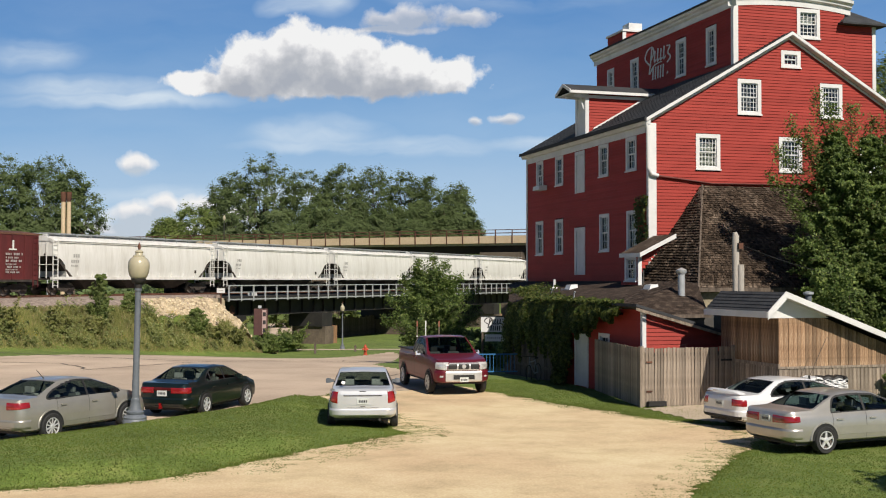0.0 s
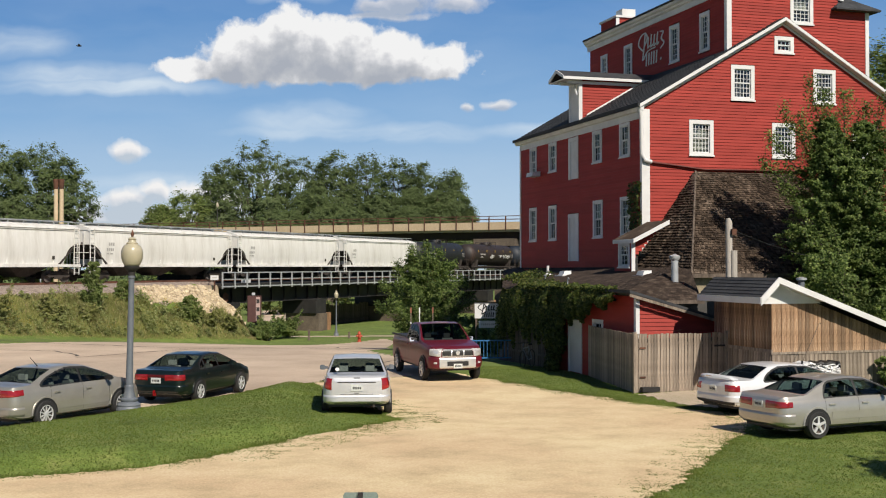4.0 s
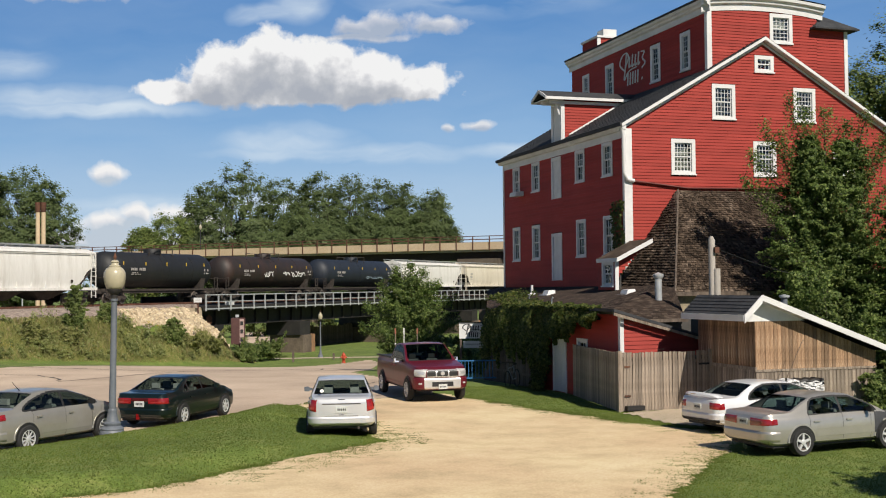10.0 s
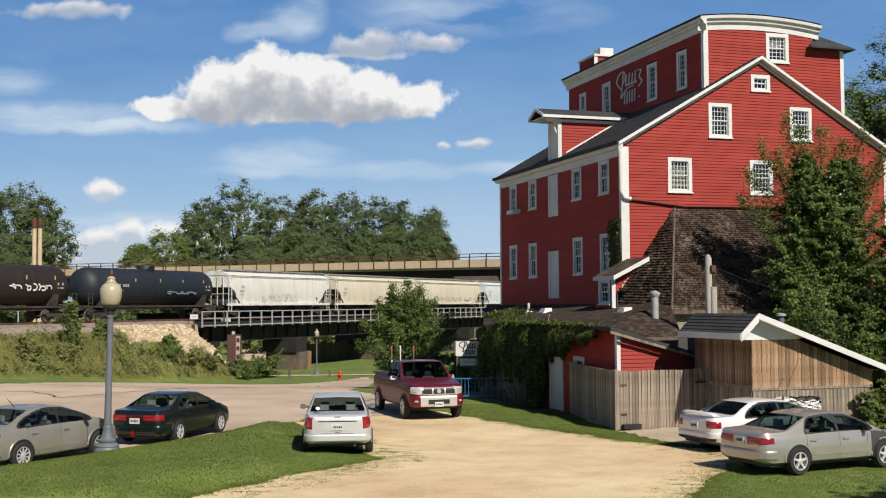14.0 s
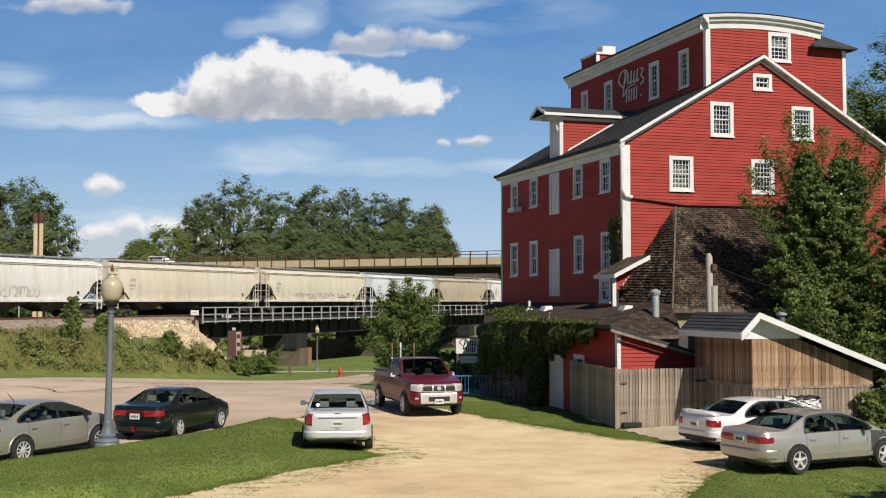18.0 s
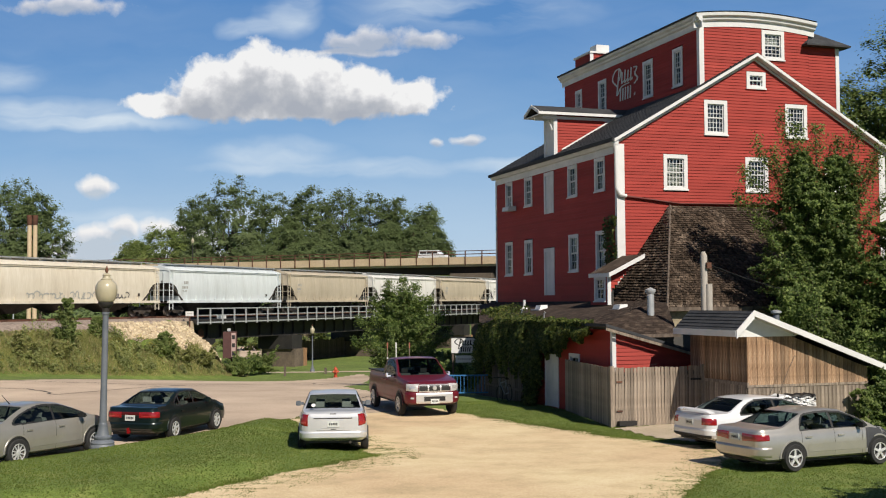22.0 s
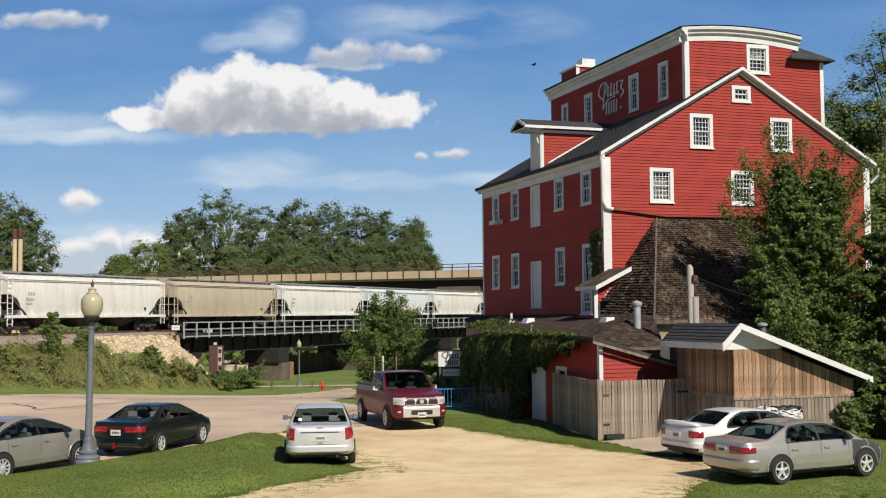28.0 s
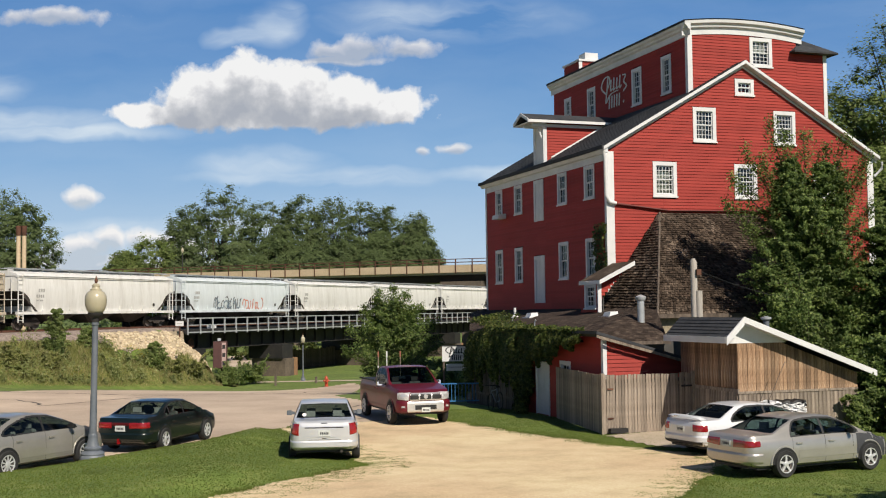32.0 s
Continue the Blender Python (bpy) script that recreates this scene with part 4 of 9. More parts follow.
def swash(parent, at, v0, z0, size, material, axis, name="painted_emblem", mirror=-1):
    """A flourish of brush strokes, in two rows, in place of a trade name."""
    fr = (lambda a, z: (at, v0 + mirror * a, z0 + z)) if axis == "v" else (lambda a, z: (v0 + a, at, z0 + z))
    g = Geo()
    strokes = [[(-0.55, -0.15), (-0.95, 0.15), (-0.75, 0.45), (-0.4, 0.5), (-0.25, 0.3), (-0.45, 0.05)], [(-0.4, 0.5), (-0.5, 0.0), (-0.62, -0.45)]]
    strokes += [[(-0.15 + 0.24 * k, 0.30 + 0.05 * (k % 2)), (-0.20 + 0.24 * k, -0.05), (-0.06 + 0.24 * k, -0.02)] for k in range(4)]
    strokes += [[(0.75, 0.35), (1.0, 0.3), (0.85, 0.1), (1.05, -0.1), (0.8, -0.25)], [(-0.55, -0.45), (-0.2, -0.2), (0.4, -0.15)]]
    strokes += [[(-0.3 + 0.2 * k, -0.3), (-0.34 + 0.2 * k, -0.7)] for k in range(5)] + [[(0.78, -0.66), (0.84, -0.62)]]
    for s in strokes:
        s = [Vector((x * size * 0.95, z * size * 0.95)) for x, z in s]
        fine = []
        for k in range(len(s) - 1):
            p0, p1, p2, p3 = s[max(k - 1, 0)], s[k], s[k + 1], s[min(k + 2, len(s) - 1)]
            for q in (0, 0.2, 0.4, 0.6, 0.8):
                fine.append(0.5 * ((2 * p1) + (p2 - p0) * q + (2 * p0 - 5 * p1 + 4 * p2 - p3) * q * q + (3 * p1 - p0 - 3 * p2 + p3) * q ** 3))
        s = [tuple(p) for p in fine + [s[-1]]]
        for k in range(len(s) - 1):
            wide = size * (0.018 + 0.034 * abs((s[k + 1][1] - s[k][1])) / (math.dist(s[k], s[k + 1]) + 1e-6))
            (xa, za), (xb, zb) = s[k], s[k + 1]
            d = Vector((xb - xa, zb - za)).normalized()
            o = Vector((-d.y, d.x)) * wide
            e = d * wide * 0.6
            g.add([fr(xa + o.x - e.x, za + o.y - e.y), fr(xa - o.x - e.x, za - o.y - e.y), fr(xb - o.x + e.x, zb - o.y + e.y), fr(xb + o.x + e.x, zb + o.y + e.y)], [(0, 1, 2, 3)])
    tagged(part(name, g, material, parent), "white painted flourish" if material is TEXT_WHITE else "black painted flourish", kind="stuff")


def shingle_roof(g, corners, rows, cols, thick=0.035, jitter=0.35, seed=1, rough=0.1):
    """Shingles in courses over a four-cornered slope: lower left, lower right, upper right, upper left; rough: how far they slip and curl."""
    rng = random.Random(seed)
    a, b, c, d = [Vector(p) for p in corners]
    n = (b - a).cross(d - a)
    if n.length < 1e-6:
        n = (b - a).cross(c - a)
    n = n.normalized()
    if n.z < 0:
        n = -n
    for r in range(rows):
        t0, t1 = r / rows, min(1.0, (r + 1.35) / rows)
        l0, r0, l1, r1 = a.lerp(d, t0), b.lerp(c, t0), a.lerp(d, t1), b.lerp(c, t1)
        k = max(1, int(cols * (r0 - l0).length / (b - a).length))
        shift = rng.random()
        edges = [0.0] + [min(1, max(0, (i + shift + rng.uniform(-jitter, jitter) * 0.5) / k)) for i in range(k)] + [1.0]
        for e0, e1 in zip(edges, edges[1:]):
            if e1 - e0 < 0.002:
                continue
            h = thick * (rng.uniform(0.7, 1.5) + rough * rng.random() ** 6 * 2.2)
            drop = (d - a) / rows * rng.uniform(-0.05 - 0.3 * rough, 0.08 + 0.2 * rough)
            p = [l0.lerp(r0, e0) - drop, l0.lerp(r0, e1 - 0.0015) - drop, l1.lerp(r1, e1 - 0.0015), l1.lerp(r1, e0)]
            q = [p[0] + n * h, p[1] + n * h, p[2] + n * 0.006, p[3] + n * 0.006]
            g.add([*p, *q], [(4, 5, 6, 7), (0, 1, 5, 4), (1, 2, 6, 5), (3, 0, 4, 7)])


def build_annex():
    """Old hip-roofed wing against the gable, with a small porch at its corner."""
    ann = thing("mill_annex", MILL, "old wing with a steep weathered wood shingle hip roof", "annex")
    U0, U1, V0, Z0, ZT, FOOT = -0.8, 9.6, -5.0, 3.7, 8.05, -0.95
    g = Geo()
    g.box(U0 + 0.3, U1 - 0.3, V0 + 0.3, -0.12, -0.5, Z0)
    part("annex_wall", g, surface("rubble_stone", [(0.3, (0.16, 0.13, 0.09)), (0.7, (0.34, 0.29, 0.2))], 2.5, 0.95, 12, 0.4, 0.5), ann, "old tan stone wall")
    a, b, c, d = (U0, V0, Z0), (U1, V0, Z0), (7.0, -0.06, ZT), (2.16, -0.06, ZT)
    g = Geo()
    g.hexa([(U0 + 0.05, V0 + 0.05, Z0 - 0.12), (U1 - 0.05, V0 + 0.05, Z0 - 0.12), (U1 - 0.05, -0.1, Z0 - 0.12), (U0 + 0.05, -0.1, Z0 - 0.12), (2.0, -0.2, ZT - 0.1), (7.0, -0.2, ZT - 0.1), (7.0, -0.1, ZT - 0.1), (2.0, -0.1, ZT - 0.1)])
    part("roof_deck", g, BARK, ann)
    g = Geo()
    shingle_roof(g, (a, b, c, d), 46, 104, thick=0.032, jitter=0.5, seed=3, rough=0.45)
    tagged(part("front_shingles", g, WOOD_SHINGLE, ann), "weathered curled wood shingles", kind="stuff")
    g = Geo()
    shingle_roof(g, ((FOOT, -0.06, Z0 + 0.1), a, d, (2.15, -0.07, ZT)), 38, 46, thick=0.055, jitter=0.6, seed=4, rough=0.25)
    ridge = Geo().tube([(U0 - 0.01, V0 - 0.01, Z0 + 0.02), (2.16, -0.06, ZT + 0.02)], 0.045, 6)
    part("hip_ridge", ridge, BARK, ann)
    tagged(part("side_shingles", g, WOOD_SHINGLE, ann), "weathered wood shingles", kind="stuff")
    g = Geo()
    g.box(U0, U1, V0 - 0.03, V0 + 0.02, Z0 - 0.14, Z0 + 0.02)
    part("eave_board", g, BARK, ann)
    # small bay at the corner of the mill, under a sloping roof
    P = -0.70
    W = P - 0.97
    g = Geo()
    g.hexa([(P - 1.05, -2.0, 5.02), (P + 0.52, -2.0, 5.79), (P + 0.52, -0.1, 5.79), (P - 1.05, -0.1, 5.02), (P - 1.05, -2.0, 5.10), (P + 0.52, -2.0, 5.87), (P + 0.52, -0.1, 5.87), (P - 1.05, -0.1, 5.10)])
    porch = part("porch_roof", g, WOOD_SHINGLE, ann)
    g = Geo()
    g.hexa([(P - 1.07, -2.05, 4.93), (P + 0.55, -2.05, 5.71), (P + 0.55, -2.0, 5.71), (P - 1.07, -2.0, 4.93), (P - 1.07, -2.05, 5.10), (P + 0.55, -2.05, 5.89), (P + 0.55, -2.0, 5.89), (P - 1.07, -2.0, 5.10)])
    g.box(P - 1.07, P - 1.02, -2.0, -0.1, 4.94, 5.10)
    g.box(W - 0.02, W + 0.14, -1.72, -1.66, 3.8, 5.04)
    part("porch_trim", g, WHITE, porch)
    g = Geo()
    courses(g, "u", -1.66, W + 0.02, P + 0.5, 3.8, 5.8, (), lambda z: (max(W + 0.02, P - 1.05 + (z - 5.02) / 0.49), max(W + 0.03, -1.68 + (z - 4.27) * 0.945)) if z < 5.72 else None)
    courses(g, "v", W, -1.64, -0.1, 3.8, 5.02, ((-1.55, -0.5, 3.95, 4.98),))
    tagged(part("porch_wall", g, RED, porch), kind="stuff")
    part("porch_core", Geo().box(W + 0.25, W + 0.3, -1.6, -0.1, 3.7, 5.0), ROOM, porch)
    sash_window(porch, "v", W, -1, -1.55, -0.5, 3.95, 4.98, 3, 4, GREY_TRIM)
    return ann


def build_low_building():
    low = thing("low_building", MILL, "low lean-to with a brown shingle roof beside the mill", "building")
    g = Geo()
    courses(g, "v", -5.2, -9.1, 2.7, -1.2, 3.0, ((-4.75, -3.45, 0.0, 2.0), (-6.6, -5.7, 1.15, 2.1)))
    tagged(part("side_wall", g, RED, low), kind="stuff")
    plain_door(low, "v", -5.2, -1, -4.72, -3.48, 0.0, 2.0, WHITE, 0.06)
    sash_window(low, "v", -5.2, -1, -6.6, -5.7, 1.15, 2.1, 2, 2, WHITE)
    g = Geo()
    g.box(-5.0, -0.1, -7.4, 2.6, -1.2, 2.85)
    part("core", g, ROOM, low)
    # roof: slope against the mill, hip at the front, narrowing towards the back
    g = Geo()
    E, Z0, Z1 = -5.55, 2.98, 3.98
    shingle_roof(g, ((E, 3.0, Z0), (E, -7.7, Z0 - 0.15), (-0.9, -4.2, Z1), (-0.02, 3.0, Z1)), 26, 60, thick=0.012, jitter=0.1, seed=7)
    shingle_roof(g, ((-1.1, 15.2, 3.78), (E, 3.0, Z0), (-0.02, 3.0, Z1), (-0.02, 15.2, Z1)), 26, 60, thick=0.012, jitter=0.1, seed=9)
    shingle_roof(g, ((E, -7.7, Z0 - 0.15), (-1.9, -7.7, Z0 - 0.2), (-0.9, -4.2, Z1), (-0.92, -4.2, Z1)), 18, 16, thick=0.012, jitter=0.1, seed=8)
    g.add([(-1.1, 15.2, 3.75), (E, 3, Z0 - 0.03), (E, -7.7, Z0 - 0.18), (-0.9, -4.2, Z1 - 0.03), (0, 15.2, Z1 - 0.03), (-1.9, -7.7, Z0 - 0.23), (-0.8, -4.9, Z1 - 0.1)], [(0, 1, 2, 3, 4), (2, 5, 3), (5, 6, 3)])
    tagged(part("roof_shingles", g, BROWN_ROOF, low), "worn brown asphalt shingles", kind="stuff")
    g = Geo()
    g.hexa([(-5.2, 2.6, -1.5), (-5.0, 2.6, -1.5), (-0.7, 15.0, -1.5), (-0.9, 15.0, -1.5), (-5.2, 2.6, 2.9), (-5.0, 2.6, 2.9), (-0.7, 15.0, 3.7), (-0.9, 15.0, 3.7)])
    tagged(part("back_wall", g, BARK, low), kind="stuff")
    g = Geo()
    g.box(-3.9, -1.85, -7.78, -7.7, 2.68, 2.8)
    part("eave_board", g, BARK, low)
    # red front shed with a roof that falls away to the side
    g = Geo()
    courses(g, "u", -9.2, -5.2, -2.0, -0.2, 3.1, (), lambda z: (-5.2, min(-2.0, -5.2 + (3.12 - z) / 0.31)) if z < 3.08 else None)
    tagged(part("front_wall", g, surface("worn_red_boards", [(0.3, (0.26, 0.028, 0.022)), (0.62, (0.33, 0.04, 0.03)), (0.74, (0.46, 0.28, 0.21))], 1.6, 0.8, 14, 0.3, 0.2, stretch=(1, 1, 4)), low, "worn red boards with flaking paint"), kind="stuff")
    g = Geo()
    g.box(-5.26, -5.12, -9.25, -9.2, 0.2, 3.05)
    g.box(-5.26, -5.2, -9.2, -9.1, 0.2, 3.05)
    part("corner_board", g, WHITE, low)
    g = Geo()
    g.hexa([(-5.6, -9.5, 3.12), (-1.8, -9.5, 2.05), (-1.8, -7.6, 2.05), (-5.6, -7.6, 3.12), (-5.6, -9.5, 3.22), (-1.8, -9.5, 2.14), (-1.8, -7.6, 2.14), (-5.6, -7.6, 3.22)])
    part("front_roof", g, DARK_ROOF, low)
    g = Geo()
    g.hexa([(-5.62, -9.54, 3.0), (-1.78, -9.54, 1.95), (-1.78, -9.5, 1.95), (-5.62, -9.5, 3.0), (-5.62, -9.54, 3.10), (-1.78, -9.54, 2.04), (-1.78, -9.5, 2.04), (-5.62, -9.5, 3.10)])
    part("rake_board", g, GREY_WOOD, low, "weathered grey rake board")

    def roof_z(u):
        return Z0 + (Z1 - Z0) * (u - E) / (0 - E)
    for u, v, h, r in ((-1.95, -5.8, 1.28, 0.13),):
        pipe = thing("stove_pipe", MILL @ pose(u, v, 3.12), "galvanised stove pipe with a round cap", "pipe")
        part("pipe", Geo().turned([(r, -0.2), (r, h - 0.25), (r * 1.02, h - 0.2), (r * 0.98, h - 0.2)], 14), GALV, pipe, "", 40)
        part("cap", Geo().turned([(r * 0.9, h - 0.2), (r * 1.5, h - 0.1), (r * 1.5, h - 0.02), (0.02, h + 0.06)], 14), GALV, pipe, "", 40)
        part("flashing", Geo().turned([(r * 2.2, -0.15), (r * 1.3, 0.1), (r, 0.2)], 14), GALV, pipe, "", 40)
    vent = None
    for u, v in ((-2.2, 4.0), (-2.0, -3.4)):
        if vent is None:
            vent = thing("roof_vent", MILL @ pose(u, v, roof_z(u)), "white metal roof vent", "vent", "roof vents")
            g = Geo()
            g.hexa([(-0.2, -0.3, 0), (0.2, -0.3, 0), (0.2, 0.3, 0), (-0.2, 0.3, 0), (-0.12, -0.26, 0.2), (0.2, -0.26, 0.22), (0.2, 0.26, 0.22), (-0.12, 0.26, 0.2)])
            part("hood", g, WHITE, vent)
            part("base", Geo().box(-0.3, 0.3, -0.45, 0.45, -0.03, 0.02), GREY_TRIM, vent)
        else:
            copy_thing(vent, MILL @ pose(u, v, roof_z(u)))
    for u, v, h in ((-4.6, 0.4, 0.42), (-4.7, -2.2, 0.36)):
        hook = thing("roof_pipe", MILL @ pose(u, v, roof_z(u)), "thin grey bent pipe on the low roof", "pipe", "bent roof pipes")
        part("tube", Geo().tube([(0, 0, -0.1), (0, 0, h), (0, -0.06, h + 0.06), (0, -0.14, h + 0.02)], 0.022, 6), GALV, hook)
        part("collar", Geo().turned([(0.1, -0.02), (0.08, 0.03), (0.03, 0.05)], 10), GALV, hook)
    pipe = thing("vent_pipe", MILL @ pose(-2.2, 6.0, roof_z(-2.2)), "short white plastic vent pipe", "pipe")
    part("tube", Geo().tube([(0, 0, -0.1), (0, 0, 0.45)], 0.06, 10), WHITE, pipe)
    part("collar", Geo().turned([(0.2, -0.02), (0.18, 0.05), (0.07, 0.1)], 12), WHITE, pipe)
    return low


def build_shed():
    shed = thing("board_shed", MILL, "shed of brown and grey upright boards with white trimmed roof", "shed")
    U0, U1, V0, V1, PU, PZ = -2.92, 1.42, -13.6, -10.4, -2.93, 3.62
    fall = 0.366

    def top(u):
        return 3.5 - max(0.0, u - PU) * fall
    rng = random.Random(5)
    u = U0
    meshes = {}
    while u < U1 - 0.02:
        w = min(rng.choice((0.13, 0.15, 0.17)), U1 - u)
        h = min(top(u + 0.01), top(u + w)) - 0.06
        g = Geo().hexa([(0, -0.02, 0), (w - 0.008, -0.02, 0), (w - 0.008, 0, 0), (0, 0, 0), (0, -0.02, top(u) - 0.06 - 1.38), (w - 0.008, -0.02, top(u + w) - 0.06 - 1.38), (w - 0.008, 0, top(u + w) - 0.06 - 1.38), (0, 0, top(u) - 0.06 - 1.38)])
        ob = part("board", g, BROWN_WOOD, shed)
        ob.location = (u, V0 + rng.uniform(-0.006, 0.006), 1.38)
        g = meshes.get(w)
        if g is None:
            g = meshes[w] = Geo().box(0, w - 0.008, -0.02, 0, 0, 1.34).mesh("board", GREY_WOOD)
        ob = part("board", g, GREY_WOOD, shed)
        ob.location = (u, V0 - 0.012 + rng.uniform(-0.006, 0.006), 0.02)
        u += w
    v = V0
    side = Geo().box(-0.02, 0, 0, 0.142, 0, 1.42).mesh("board", BROWN_WOOD)
    low = Geo().box(-0.02, 0, 0, 0.142, 0, 1.38).mesh("board", GREY_WOOD)
    while v < V1:
        ob = part("board", side, BROWN_WOOD, shed)
        ob.location = (U0 + rng.uniform(-0.006, 0.006), v, 1.45)
        ob = part("board", low, GREY_WOOD, shed)
        ob.location = (U0 - 0.01 + rng.uniform(-0.006, 0.006), v, 0.04)
        v += 0.15
    g = Geo()
    g.box(U0 - 0.04, U0 + 0.02, V0 - 0.05, V1, 1.38, 1.48)
    g.box(U0 - 0.04, U1, V0 - 0.055, V0 - 0.02, 1.33, 1.40)
    part("batten", g, GREY_WOOD, shed)
    g = Geo()
    g.box(U0 + 0.01, U1 - 0.01, V0 + 0.02, V1, -0.2, 1.9)
    part("core", g, ROOM, shed)
    g = Geo()
    g.add([(U0 + 0.02, V0 + 0.02, 1.8), (U1 - 0.02, V0 + 0.02, 1.8), (PU, V0 + 0.02, 3.4), (U0 + 0.02, V0 + 0.02, 2.9), (U0 + 0.02, V1, 1.8), (U1 - 0.02, V1, 1.8), (PU, V1, 3.4), (U0 + 0.02, V1, 2.9)],
          [(0, 1, 2, 3), (7, 6, 5, 4), (0, 3, 7, 4), (1, 5, 6, 2)])
    part("upper_core", g, ROOM, shed)
    # roof planes
    g = Geo()
    eu, ez = PU - 0.60, PZ - 0.60
    for k in range(6):
        a, b = k / 6, (k + 1) / 6
        u0, u1, z0, z1 = eu + (PU - eu) * a, eu + (PU - eu) * b, ez + (PZ - ez) * a, ez + (PZ - ez) * b
        g.hexa([(u0, V0 - 0.42, z0 - 0.04), (u1, V0 - 0.42, z1 - 0.04), (u1, V1 + 0.1, z1 - 0.04), (u0, V1 + 0.1, z0 - 0.04), (u0, V0 - 0.42, z0 + 0.05), (u1, V0 - 0.42, z1 + 0.025), (u1, V1 + 0.1, z1 + 0.025), (u0, V1 + 0.1, z0 + 0.05)])
    tagged(part("short_roof_slope", g, DARK_ROOF, shed, "dark blue grey shingles"), kind="stuff")
    g = Geo()
    fu, fz = U1 + 0.38, PZ - (U1 + 0.38 - PU) * fall
    g.hexa([(PU, V0 - 0.42, PZ - 0.04), (fu, V0 - 0.42, fz - 0.04), (fu, V1 + 0.1, fz - 0.04), (PU, V1 + 0.1, PZ - 0.04), (PU, V0 - 0.42, PZ + 0.03), (fu, V0 - 0.42, fz + 0.03), (fu, V1 + 0.1, fz + 0.03), (PU, V1 + 0.1, PZ + 0.03)])
    part("long_roof_slope", g, DARK_ROOF, shed)
    g = Geo()
    for (ua, za), (ub, zb), down in (((eu - 0.02, ez), (PU, PZ), 0.2), ((PU, PZ), (fu + 0.02, fz), 0.13)):
        g.hexa([(ua, V0 - 0.46, za - down), (ub, V0 - 0.46, zb - down), (ub, V0 - 0.42, zb - down), (ua, V0 - 0.42, za - down), (ua, V0 - 0.46, za + 0.05), (ub, V0 - 0.46, zb + 0.05), (ub, V0 - 0.42, zb + 0.05), (ua, V0 - 0.42, za + 0.05)])
    g.box(eu - 0.04, eu, V0 - 0.42, V1 + 0.1, ez - 0.14, ez + 0.05)
    part("barge_board", g, WHITE, shed)
    g = Geo()
    g.add([(eu, V0 - 0.42, ez - 0.1), (PU, V0 - 0.42, PZ - 0.12), (PU + 1.6, V0 - 0.42, PZ - 0.12 - 1.6 * fall), (eu, V0 - 0.01, ez - 0.1), (PU, V0 - 0.01, PZ - 0.12), (PU + 1.6, V0 - 0.01, PZ - 0.12 - 1.6 * fall)],
          [(0, 1, 4, 3), (1, 2, 5, 4)])
    g.hexa([(U0 - 0.3, V0 - 0.03, 2.86), (U0 + 1.75, V0 - 0.03, 2.86), (U0 + 1.75, V0 - 0.01, 2.86), (U0 - 0.3, V0 - 0.01, 2.86), (PU - 0.05, V0 - 0.03, 3.5), (PU + 0.1, V0 - 0.03, 3.5), (PU + 0.1, V0 - 0.01, 3.5), (PU - 0.05, V0 - 0.01, 3.5)])
    part("soffit", g, WHITE, shed)
    pipe = thing("stove_pipe", MILL @ pose(-0.5, -11.6, PZ - (2.05) * fall), "grey stove pipe with a flat cap on the shed", "pipe")
    part("pipe", Geo().turned([(0.1, -0.2), (0.1, 0.62), (0.09, 0.62)], 12), POST_GREY, pipe, "", 40)
    part("cap", Geo().turned([(0.07, 0.62), (0.17, 0.68), (0.17, 0.74), (0.02, 0.78)], 12), GALV, pipe, "", 40)
    return shed


